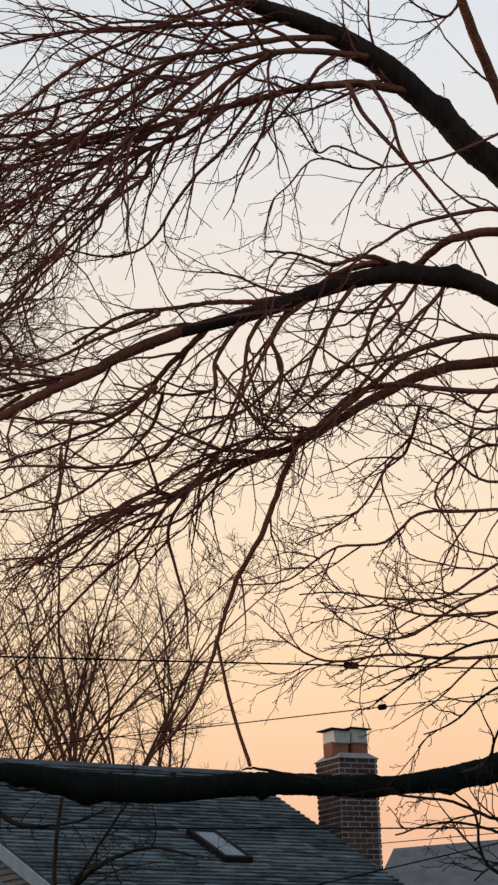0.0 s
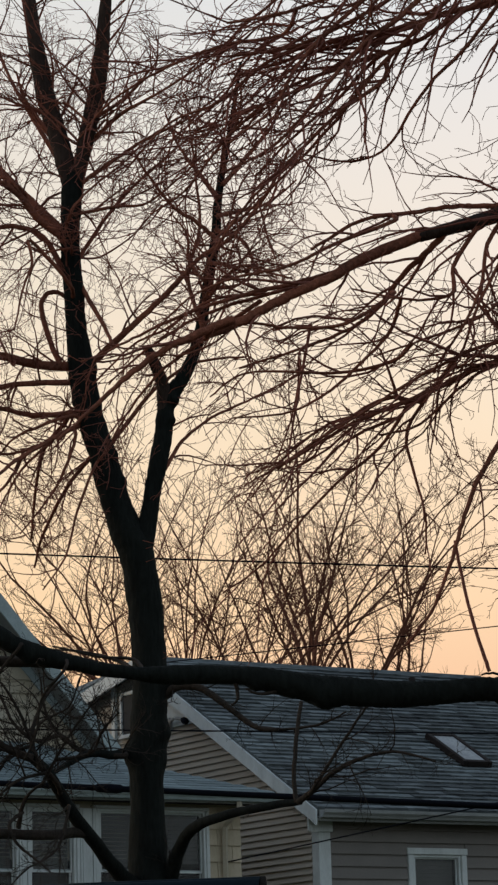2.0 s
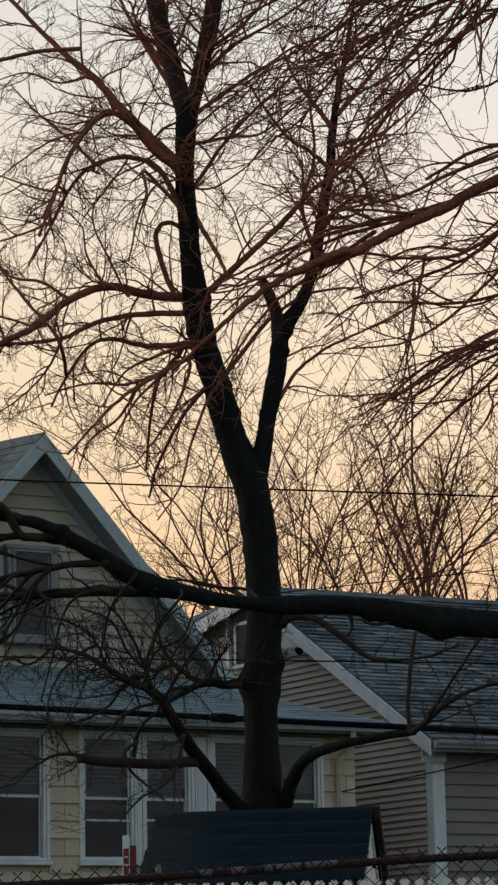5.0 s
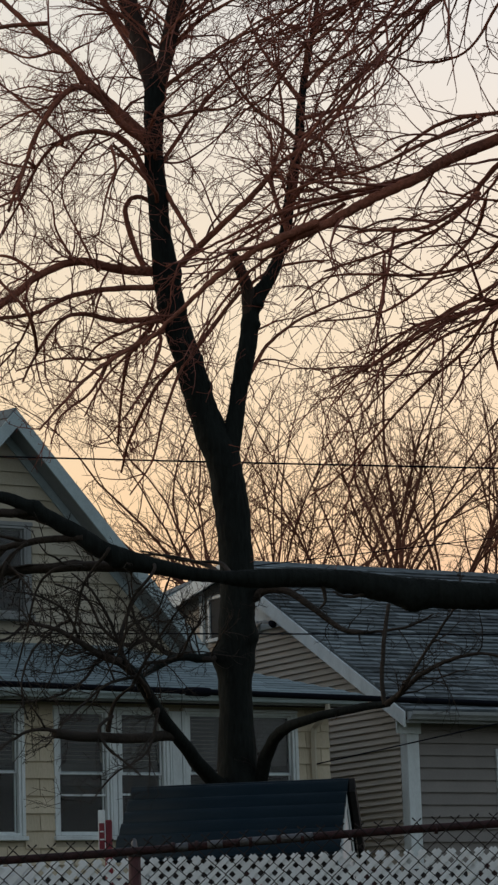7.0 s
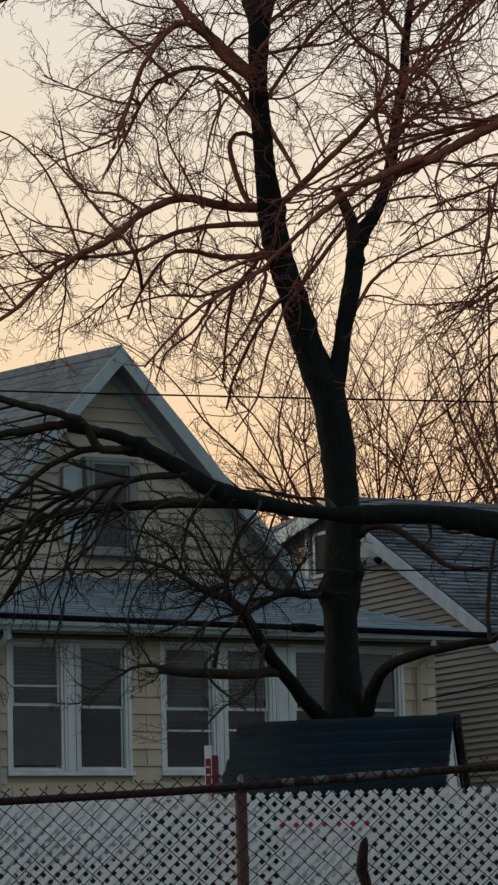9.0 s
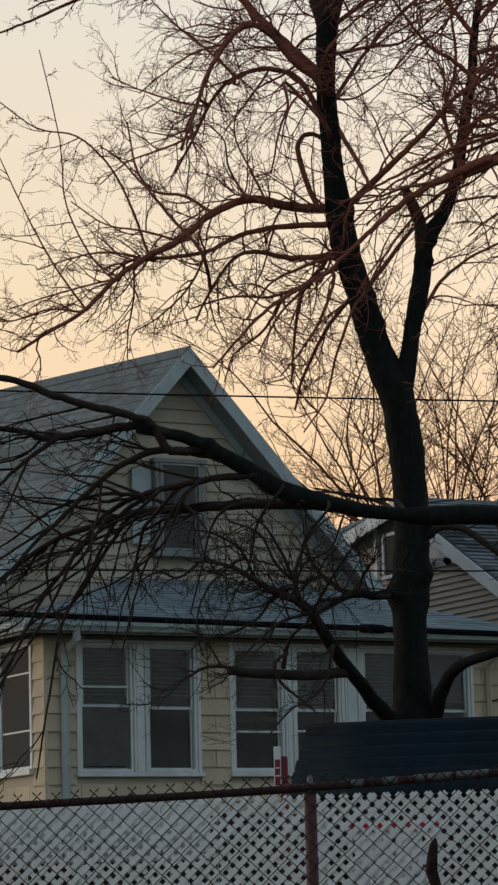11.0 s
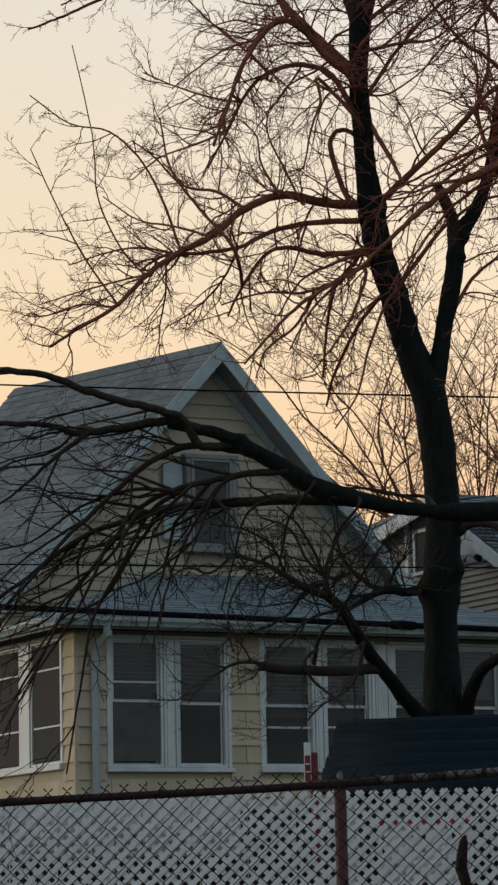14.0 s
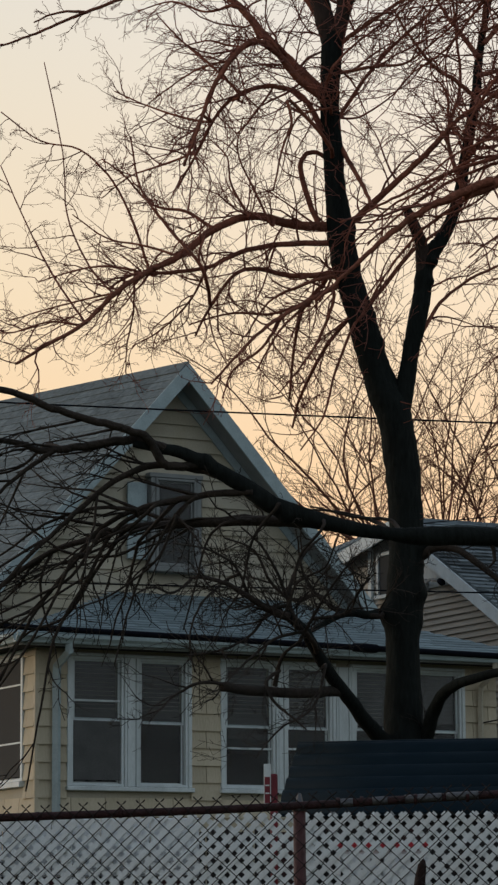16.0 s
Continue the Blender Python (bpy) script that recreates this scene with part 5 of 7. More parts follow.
limb(middle_tree, 0.0219, 0.0073, 10, 0.4, (-0.6, 26, 8.27), (-0.62, 25.7, 8.34), (-0.96, 25.52, 8.7), (-0.94, 25.35, 8.44), (-1.01, 25.18, 8.19), (-1.09, 25, 7.74))
limb(middle_tree, 0.0512, 0.0153, 30, 0.7, (-0.63, 26, 8.86), (-0.93, 26.2, 9.22), (-1.2, 26.4, 9.56), (-1.47, 26.6, 9.94), (-1.8, 26.8, 10.29), (-2.19, 27, 10.77), (-2.53, 27.2, 11.19))
limb(middle_tree, 0.0277, 0.0101, 18, 0.5, (-1.03, 26.27, 9.35), (-1.13, 26, 9.38), (-1.34, 26.1, 9.42), (-1.56, 26.2, 9.29), (-1.75, 26.3, 8.92), (-1.95, 26.4, 8.52))
limb(middle_tree, 0.0309, 0.0129, 20, 0.6, (-0.55, 26, 9.43), (-0.62, 26, 9.45), (-0.82, 26.38, 9.91), (-0.99, 26.75, 10.31), (-1.19, 27.12, 10.79), (-1.39, 27.5, 11.44))
limb(middle_tree, 0.0154, 0.0057, 14, 0.5, (-2.15, 25.27, 7.08), (-2.26, 26, 7.25), (-2.43, 26.3, 7.75), (-2.66, 26.6, 8.26), (-3.01, 26.9, 8.66), (-3.43, 27.2, 8.84), (-3.85, 27.5, 9.22))
limb(middle_tree, 0.0116, 0.0051, 10, 0.4, (-2.41, 25.11, 6.99), (-2.57, 26, 7.05), (-2.86, 26.38, 7.41), (-3.11, 26.75, 7.99), (-3.2, 27.12, 8.7), (-3.43, 27.5, 9.71))
limb(middle_tree, 0.0115, 0.0051, 12, 0.4, (-2.86, 26, 6.8), (-3.18, 26.33, 7.3), (-3.48, 26.67, 7.88), (-3.78, 27, 8.55))
limb(middle_tree, 0.0196, 0.0074, 16, 0.5, (-1.68, 25.5, 6.82), (-1.72, 25, 7.05), (-2.04, 25.33, 7.5), (-2.32, 25.67, 7.96), (-2.44, 26, 8.53))
limb(middle_tree, 0.0196, 0.0064, 12, 0.42, (-0.7, 25.77, 6.97), (-0.77, 25.8, 6.94), (-1.07, 25.5, 6.58), (-1.26, 25.2, 6.17))
limb(middle_tree, 0.0196, 0.0064, 12, 0.42, (-0.62, 25.89, 7.04), (-0.59, 25.8, 6.93), (-0.72, 25.6, 6.53), (-0.87, 25.4, 6.25), (-1.07, 25.2, 5.96))
limb(middle_tree, 0.0196, 0.0064, 12, 0.42, (-0.81, 25.76, 6.9), (-0.87, 25.8, 6.89), (-1.17, 25.6, 6.76), (-1.51, 25.4, 6.73), (-1.85, 25.2, 6.59))
limb(middle_tree, 0.0196, 0.0064, 12, 0.42, (-1.06, 25.68, 6.81), (-1.08, 25.8, 6.74), (-1.23, 25.6, 6.45), (-1.47, 25.4, 6.22), (-1.56, 25.2, 5.93))
limb(middle_tree, 0.0221, 0.0064, 12, 0.42, (-0.54, 26, 7.1), (-0.61, 25.8, 7.14), (-0.91, 25.6, 7), (-1.16, 25.4, 6.82), (-1.35, 25.2, 6.48))
limb(middle_tree, 0.0172, 0.0064, 12, 0.42, (-0.39, 26, 6.73), (-0.42, 25.8, 6.67), (-0.58, 25.6, 6.22), (-0.69, 25.4, 5.78), (-0.88, 25.2, 5.46))
limb(middle_tree, 0.0369, 0.0123, 30, 0.6, (-0.55, 26, 7.65), (-0.43, 26, 7.68), (-0.17, 25.87, 7.88), (0.09, 25.74, 8.08), (0.35, 25.61, 8.3), (0.56, 25.49, 8.5), (0.86, 25.36, 8.66), (1.17, 25.23, 9.01), (1.38, 25.1, 9.38))
limb(middle_tree, 0.0272, 0.0148, 5, 0.3, (-0.6, 26, 8.45), (-0.52, 26, 8.4), (-0.42, 25.8, 8.16), (-0.29, 25.6, 7.87), (-0.24, 25.4, 7.69))
limb(middle_tree, 0.0279, 0.0101, 12, 0.45, (-0.41, 26, 6.82), (-0.34, 26, 6.84), (-0.09, 26.18, 7.19), (0.18, 26.35, 7.54), (0.55, 26.52, 7.79), (0.98, 26.7, 7.87))
limb(middle_tree, 0.0254, 0.0076, 24, 0.6, (-0.61, 26, 8.57), (-0.58, 26, 8.59), (-0.31, 26.23, 9.08), (0.02, 26.45, 9.52), (0.4, 26.67, 9.92), (0.79, 26.9, 10.32))
limb(middle_tree, 0.0294, 0.0074, 20, 0.6, (-0.48, 25.93, 9.71), (-0.42, 26, 9.77), (-0.12, 25.67, 9.93), (0.24, 25.33, 10.02), (0.7, 25, 10.21))
limb(middle_tree, 0.0245, 0.0074, 12, 0.5, (0.64, 26.3, 8.27), (0.66, 26, 8.29), (0.92, 25.67, 8.46), (1.15, 25.33, 8.31), (1.34, 25, 8.16))
limb(middle_tree, 0.0255, 0.0076, 22, 0.6, (0.54, 26.2, 7.86), (0.58, 26, 7.98), (0.46, 26.25, 8.53), (0.59, 26.5, 9.08), (0.56, 26.75, 9.77), (0.52, 27, 10.36))
limb(middle_tree, 0.0229, 0.0076, 14, 0.5, (0.15, 26, 6.62), (0.21, 26, 6.67), (0.37, 26.25, 6.98), (0.64, 26.5, 7.24), (1.08, 26.75, 7.5), (1.52, 27, 7.77))
lower_limb(middle_tree, 0.0824, 0.0388, 4, 0.3, (-0.02, 26, 2.97), (-0.15, 25.9, 2.94), (-0.34, 25.62, 3.12), (-0.5, 25.34, 3.32), (-0.69, 25.06, 3.57), (-0.84, 24.78, 3.83), (-0.99, 24.5, 3.95))
lower_limb(middle_tree, 0.0374, 0.0117, 16, 0.5, (-0.97, 24.5, 3.93), (-1.13, 24.4, 3.98), (-1.29, 24.3, 4.08), (-1.49, 24.2, 4.19), (-1.72, 24.1, 4.23))
lower_limb(middle_tree, 0.0284, 0.0095, 14, 0.4, (-0.92, 24.64, 3.89), (-0.9, 24.5, 3.85), (-0.97, 24.6, 4.13), (-0.85, 24.7, 4.47), (-0.71, 24.8, 4.63))
lower_limb(middle_tree, 0.0466, 0.0396, 1, 0.3, (-0.50, 25.34, 3.36), (-0.62, 25.2, 3.36), (-0.84, 24.9, 3.32), (-1.18, 24.4, 3.3), (-1.48, 23.8, 3.29))
lower_limb(middle_tree, 0.0205, 0.0068, 11, 0.4, (-1.44, 23.84, 3.29), (-1.48, 23.8, 3.31), (-1.66, 23.73, 3.32), (-1.88, 23.67, 3.2), (-2.06, 23.6, 3))
lower_limb(middle_tree, 0.0237, 0.0071, 4, 0.2, (-1.1, 24.8, 3.38), (-1.03, 24.65, 3.61), (-0.86, 24.5, 3.74))
lower_limb(middle_tree, 0.0186, 0.007, 8, 0.25, (-1.06, 24.73, 3.5), (-1.16, 24.4, 3.37), (-1.08, 24.27, 3.2), (-0.95, 24.13, 3.08), (-0.81, 24, 2.95))
lower_limb(middle_tree, 0.0592, 0.0173, 8, 0.3, (0, 26, 4.12), (-0.13, 26, 4.12), (-0.3, 25.82, 4.08), (-0.52, 25.65, 4.08), (-0.74, 25.48, 3.95), (-0.88, 25.3, 3.84))
lower_limb(middle_tree, 0.0296, 0.0074, 19, 0.4, (-0.19, 25.93, 4.11), (-0.25, 25.8, 4.07), (-0.6, 25.75, 4.13), (-0.77, 25.7, 4.25), (-0.96, 25.65, 4.2), (-1.16, 25.6, 4.35), (-1.32, 25.55, 4.64), (-1.57, 25.5, 4.74))
lower_limb(middle_tree, 0.0195, 0.0073, 9, 0.35, (-0.69, 25.73, 4.19), (-0.74, 25.5, 4.2), (-0.87, 25.3, 4.4), (-0.91, 25.1, 4.67))
lower_limb(middle_tree, 0.026, 0.0071, 16, 0.4, (-0.75, 24.95, 3.67), (-0.77, 24.7, 3.73), (-0.93, 24.62, 3.94), (-1.02, 24.55, 4.2), (-1.17, 24.47, 4.5), (-1.36, 24.4, 4.68))
lower_limb(middle_tree, 0.0733, 0.0293, 4, 0.3, (-0.02, 26, 2.97), (0.14, 26, 2.94), (0.25, 25.76, 3.24), (0.37, 25.52, 3.39), (0.57, 25.28, 3.46), (0.9, 25.04, 3.51), (1.28, 24.8, 3.54))
lower_limb(middle_tree, 0.0282, 0.0094, 14, 0.4, (1.25, 24.8, 3.53), (1.39, 24.64, 3.63), (1.55, 24.48, 3.75), (1.78, 24.32, 3.84), (2.02, 24.16, 3.87), (2.35, 24, 3.77))
lower_limb(middle_tree, 0.0215, 0.0168, 1, 0.2, (1.24, 24.8, 3.53), (1.23, 24.87, 3.72), (1.26, 24.93, 4.07), (1.32, 25, 4.41))
lower_limb(middle_tree, 0.0186, 0.007, 11, 0.35, (1.34, 24.7, 3.59), (1.38, 24.4, 3.63), (1.59, 24.27, 3.94), (1.78, 24.13, 4.2), (1.92, 24, 4.41))
lower_limb(middle_tree, 0.0494, 0.0173, 9, 0.35, (0, 26, 4.57), (0.11, 26, 4.57), (0.26, 25.88, 4.67), (0.46, 25.76, 4.65), (0.68, 25.64, 4.48), (0.94, 25.52, 4.26), (1.13, 25.4, 4.22))
lower_limb(middle_tree, 0.0195, 0.0073, 9, 0.3, (0.94, 25.52, 4.26), (0.99, 25.6, 4.26), (1.23, 25.4, 4.22), (1.51, 25.2, 4.24), (1.7, 25, 4.31))
lower_limb(middle_tree, 0.0187, 0.0058, 11, 0.4, (-0.96, 24.59, 4.04), (-1.14, 24.6, 3.99), (-1.27, 24.4, 3.78), (-1.5, 24.2, 3.63), (-1.81, 24, 3.57))
lower_limb(middle_tree, 0.0164, 0.0058, 11, 0.4, (-1.19, 24.36, 4.02), (-1.3, 24.6, 4.11), (-1.41, 24.4, 4.35), (-1.63, 24.2, 4.47), (-1.89, 24, 4.5))
lower_limb(middle_tree, 0.0187, 0.0058, 11, 0.4, (-0.88, 24.52, 3.72), (-0.86, 24.6, 3.77), (-0.71, 24.4, 4), (-0.51, 24.2, 4.26), (-0.36, 24, 4.37))
lower_limb(middle_tree, 0.014, 0.0058, 11, 0.4, (-0.97, 24.54, 3.94), (-1, 24.6, 3.96), (-0.89, 24.4, 4.2), (-0.65, 24.2, 4.31), (-0.55, 24, 4.52))
lower_limb(middle_tree, 0.0164, 0.0058, 11, 0.4, (-0.83, 24.6, 3.82), (-1.09, 24.4, 3.73), (-1.36, 24.2, 3.48), (-1.58, 24, 3.2))
lower_limb(middle_tree, 0.0164, 0.0058, 11, 0.4, (-0.69, 25.06, 3.57), (-0.67, 24.6, 3.5), (-0.77, 24.4, 3.16), (-1.04, 24.2, 2.97), (-1.22, 24, 2.73))
lower_limb(middle_tree, 0.0164, 0.0058, 11, 0.4, (-0.77, 24.48, 3.91), (-0.48, 24.6, 3.97), (-0.37, 24.3, 4.13), (-0.23, 24, 4.23))
lower_limb(middle_tree, 0.014, 0.0058, 11, 0.4, (-1.38, 24.45, 4.29), (-1.52, 24.6, 4.24), (-1.7, 24.4, 4.03), (-1.78, 24.2, 3.73), (-1.72, 24, 3.43))
lower_limb(middle_tree, 0.014, 0.0058, 11, 0.4, (-1.52, 24.6, 4.24), (-1.75, 24.6, 4.29), (-1.93, 24.4, 4.13), (-2.1, 24.2, 4.16), (-2.27, 24, 4.04))
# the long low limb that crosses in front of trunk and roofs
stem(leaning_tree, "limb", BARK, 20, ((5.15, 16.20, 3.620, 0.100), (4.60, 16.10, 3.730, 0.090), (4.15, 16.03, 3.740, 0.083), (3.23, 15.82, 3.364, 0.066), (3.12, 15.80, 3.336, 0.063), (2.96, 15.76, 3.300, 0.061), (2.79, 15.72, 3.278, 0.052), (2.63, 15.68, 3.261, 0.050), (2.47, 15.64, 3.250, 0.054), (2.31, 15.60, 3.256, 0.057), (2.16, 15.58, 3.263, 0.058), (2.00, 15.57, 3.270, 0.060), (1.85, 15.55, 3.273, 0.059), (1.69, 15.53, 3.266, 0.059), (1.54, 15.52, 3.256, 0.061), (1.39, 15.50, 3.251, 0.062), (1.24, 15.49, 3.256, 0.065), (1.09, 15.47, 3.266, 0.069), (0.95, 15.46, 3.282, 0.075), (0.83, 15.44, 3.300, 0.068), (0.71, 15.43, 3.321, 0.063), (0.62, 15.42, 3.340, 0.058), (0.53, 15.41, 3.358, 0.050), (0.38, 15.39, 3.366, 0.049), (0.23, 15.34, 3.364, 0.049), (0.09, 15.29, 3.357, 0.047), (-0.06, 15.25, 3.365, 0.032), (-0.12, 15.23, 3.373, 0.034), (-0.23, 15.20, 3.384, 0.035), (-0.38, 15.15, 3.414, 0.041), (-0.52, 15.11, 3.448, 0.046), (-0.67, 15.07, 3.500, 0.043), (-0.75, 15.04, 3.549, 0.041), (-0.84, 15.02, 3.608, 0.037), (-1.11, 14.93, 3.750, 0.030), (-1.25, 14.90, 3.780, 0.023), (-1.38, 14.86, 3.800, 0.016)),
     knots=((0.93, 3.19, 0.028, 0.10), (1.89, 3.21, 0.03, 0.06), (2.95, 3.23, 0.025, 0.06), (0.56, 3.29, 0.02, 0.05), (-0.61, 3.43, 0.02, 0.06), (-1.01, 3.73, 0.02, 0.05), (2.49, 3.32, 0.02, 0.08)))
lower_limb(leaning_tree, 0.0256, 0.0114, 10, 0.4, (-1.22, 14.9, 3.78), (-1.39, 14.87, 3.82), (-1.6, 14.84, 3.79), (-1.74, 14.81, 3.77), (-1.85, 14.79, 3.76), (-1.99, 14.76, 3.8), (-2.25, 14.73, 3.81), (-2.42, 14.7, 3.79))
lower_limb(leaning_tree, 0.024, 0.0155, 7, 0.35, (-1.02, 14.96, 3.71), (-1.21, 14.9, 3.69), (-1.3, 14.84, 3.82), (-1.44, 14.79, 3.87), (-1.64, 14.73, 3.92), (-1.81, 14.67, 3.97), (-1.97, 14.61, 4.03), (-2.22, 14.56, 4.06), (-2.45, 14.5, 4.06))
lower_limb(leaning_tree, 0.0156, 0.0043, 8, 0.45, (-1.77, 14.8, 3.77), (-1.88, 14.78, 3.69), (-2, 14.75, 3.59), (-2.14, 14.72, 3.46), (-2.31, 14.7, 3.35))
lower_limb(leaning_tree, 0.0229, 0.0057, 21, 0.6, (-0.91, 15, 3.64), (-1.11, 14.97, 3.69), (-1.32, 14.94, 3.69), (-1.52, 14.91, 3.59), (-1.72, 14.89, 3.41), (-1.93, 14.86, 3.21), (-2.1, 14.83, 3.01), (-2.33, 14.8, 2.78))
lower_limb(leaning_tree, 0.0204, 0.0058, 21, 0.6, (-0.77, 15, 3.56), (-0.97, 15.04, 3.56), (-1.18, 15.07, 3.53), (-1.39, 15.11, 3.49), (-1.58, 15.15, 3.4), (-1.73, 15.19, 3.22), (-1.92, 15.23, 2.99), (-2.08, 15.26, 2.7), (-2.26, 15.3, 2.44))
lower_limb(leaning_tree, 0.0325, 0.0089, 24, 0.6, (-0.37, 15.2, 3.41), (-0.6, 15.24, 3.44), (-0.9, 15.27, 3.45), (-1.14, 15.31, 3.44), (-1.39, 15.35, 3.44), (-1.6, 15.39, 3.4), (-1.91, 15.43, 3.3), (-2.19, 15.46, 3.11), (-2.44, 15.5, 2.94))
lower_limb(leaning_tree, 0.0131, 0.0044, 12, 0.45, (-1.33, 15.1, 3.49), (-1.51, 15.12, 3.38), (-1.67, 15.14, 3.09), (-1.82, 15.16, 2.83), (-1.89, 15.18, 2.48), (-1.97, 15.2, 2.04))
lower_limb(leaning_tree, 0.0119, 0.0045, 12, 0.5, (-1.48, 15.4, 3.42), (-1.64, 15.45, 3.21), (-1.8, 15.5, 2.98), (-2.05, 15.55, 2.87), (-2.28, 15.6, 2.55))
lower_limb(leaning_tree, 0.012, 0.0037, 10, 0.45, (-1.11, 15.3, 3.44), (-1.15, 15.4, 3.46), (-1.34, 15.47, 3.39), (-1.53, 15.55, 3.31), (-1.78, 15.62, 3.3), (-2.1, 15.7, 3.21))
lower_limb(leaning_tree, 0.0131, 0.0036, 9, 0.4, (-1.38, 15.11, 3.46), (-1.41, 15, 3.48), (-1.62, 15.05, 3.49), (-1.87, 15.1, 3.42), (-2.14, 15.15, 3.25), (-2.42, 15.2, 3.21))
lower_limb(leaning_tree, 0.0116, 0.0036, 9, 0.4, (-1.51, 15.12, 3.38), (-1.56, 15, 3.36), (-1.72, 15.05, 3.14), (-1.93, 15.1, 3.03), (-2.21, 15.15, 2.9), (-2.4, 15.2, 2.64))
lower_limb(leaning_tree, 0.0116, 0.0036, 9, 0.4, (-1.23, 15.08, 3.52), (-1.27, 15, 3.5), (-1.42, 15.04, 3.39), (-1.63, 15.08, 3.29), (-1.88, 15.12, 3.03), (-2.06, 15.16, 2.84), (-2.28, 15.2, 2.76))
lower_limb(leaning_tree, 0.0116, 0.0036, 9, 0.4, (-1.66, 15.09, 3.26), (-1.71, 15, 3.22), (-1.81, 15.05, 3.02), (-1.96, 15.1, 2.77), (-2.15, 15.15, 2.51), (-2.31, 15.2, 2.23))
lower_limb(leaning_tree, 0.0102, 0.0036, 9, 0.4, (-1.06, 15, 3.54), (-1.18, 15.05, 3.45), (-1.34, 15.1, 3.19), (-1.44, 15.15, 2.94), (-1.51, 15.2, 2.68))
lower_limb(leaning_tree, 0.0102, 0.0036, 9, 0.4, (-0.79, 15.26, 3.45), (-0.89, 15, 3.41), (-1.01, 15.07, 3.33), (-1.08, 15.13, 3.1), (-1.15, 15.2, 2.87))
lower_limb(leaning_tree, 0.0116, 0.0036, 9, 0.4, (-0.65, 15.04, 3.5), (-0.65, 15, 3.48), (-0.78, 15.07, 3.32), (-0.84, 15.13, 3.09), (-0.94, 15.2, 2.93))
lower_limb(leaning_tree, 0.0102, 0.0036, 9, 0.4, (-1.74, 14.81, 3.77), (-1.85, 15, 3.82), (-2.01, 15.07, 3.71), (-2.23, 15.13, 3.67), (-2.42, 15.2, 3.57))
lower_limb(leaning_tree, 0.0116, 0.0036, 9, 0.4, (-1.41, 14.8, 3.86), (-1.46, 15, 3.91), (-1.65, 15.1, 3.89), (-1.87, 15.2, 3.87))
lower_limb(leaning_tree, 0.0102, 0.0036, 9, 0.4, (-0.41, 15.09, 3.42), (-0.42, 15, 3.36), (-0.54, 15.07, 3.22), (-0.58, 15.13, 3.03), (-0.68, 15.2, 2.86))
lower_limb(leaning_tree, 0.0102, 0.0036, 9, 0.4, (-1.18, 15.05, 3.45), (-1.18, 15, 3.41), (-1.28, 15.07, 3.22), (-1.52, 15.13, 3.05), (-1.74, 15.2, 2.98))
stem(leaning_tree, "limb", BARK_FLARE, 16, ((4.92, 16.3, 5.0, 0.095), (4.5, 16.1, 5.52, 0.078), (4.2, 16.02, 5.74, 0.066), (4.02, 16, 5.85, 0.062), (3.7, 16, 6.01, 0.060), (3.45, 16, 6.11, 0.058), (3.28, 16, 6.2, 0.057), (3.05, 16, 6.24, 0.055), (2.82, 16, 6.25, 0.050), (2.59, 16, 6.21, 0.045), (2.39, 16, 6.15, 0.042), (2.19, 16, 6.08, 0.040), (1.96, 16, 6.01, 0.038), (1.76, 16, 5.96, 0.035), (1.6, 16, 5.92, 0.032)), knots=((3.2, 6.26, 0.03, 0.06), (2.9, 6.30, 0.02, 0.05)), shoots=(28, 0.52))
limb(leaning_tree, 0.0335, 0.0259, 20, 0.55, (1.63, 16, 5.93), (1.43, 15.96, 5.85), (1.23, 15.91, 5.75), (1.07, 15.87, 5.65), (0.9, 15.83, 5.57), (0.74, 15.79, 5.48), (0.55, 15.74, 5.37), (0.36, 15.7, 5.29))
limb(leaning_tree, 0.0254, 0.0075, 16, 0.45, (0.52, 15.7, 5.38), (0.33, 15.65, 5.29), (0.14, 15.6, 5.19), (-0.01, 15.55, 5.08), (-0.17, 15.5, 4.93), (-0.32, 15.45, 4.78), (-0.45, 15.4, 4.65))
limb(leaning_tree, 0.0248, 0.0093, 26, 0.5, (2.85, 16, 6.25), (2.82, 16, 6.31), (2.67, 16.04, 6.32), (2.5, 16.07, 6.26), (2.34, 16.11, 6.17), (2.05, 16.15, 6.14), (1.82, 16.19, 6.15), (1.59, 16.23, 6.13), (1.3, 16.26, 6.1), (1, 16.3, 5.94))
limb(leaning_tree, 0.0344, 0.0187, 10, 0.4, (3.88, 16, 6.57), (3.66, 16.1, 6.54), (3.41, 16.2, 6.56), (3.22, 16.3, 6.54), (3.06, 16.4, 6.43), (2.94, 16.5, 6.41))
limb(leaning_tree, 0.0182, 0.0061, 16, 0.4, (2.91, 16, 6.25), (2.86, 16, 6.3), (2.68, 15.9, 6.33), (2.46, 15.8, 6.25), (2.26, 15.7, 6.28), (2.05, 15.6, 6.27))
limb(leaning_tree, 0.0167, 0.0046, 18, 0.45, (3.57, 16.14, 6.55), (3.48, 16, 6.64), (3.19, 15.92, 6.58), (2.94, 15.84, 6.49), (2.69, 15.76, 6.33), (2.48, 15.68, 6.17), (2.21, 15.6, 6.12))
limb(leaning_tree, 0.0203, 0.0062, 24, 0.5, (1.76, 16, 5.95), (1.63, 16.07, 5.83), (1.5, 16.13, 5.72), (1.38, 16.2, 5.57), (1.21, 16.27, 5.46), (0.89, 16.33, 5.35), (0.57, 16.4, 5.27))
limb(leaning_tree, 0.0152, 0.0046, 22, 0.5, (2.66, 16, 6.24), (2.51, 15.94, 6.05), (2.35, 15.88, 5.77), (2.24, 15.82, 5.52), (2.03, 15.76, 5.28), (1.76, 15.7, 5.08))
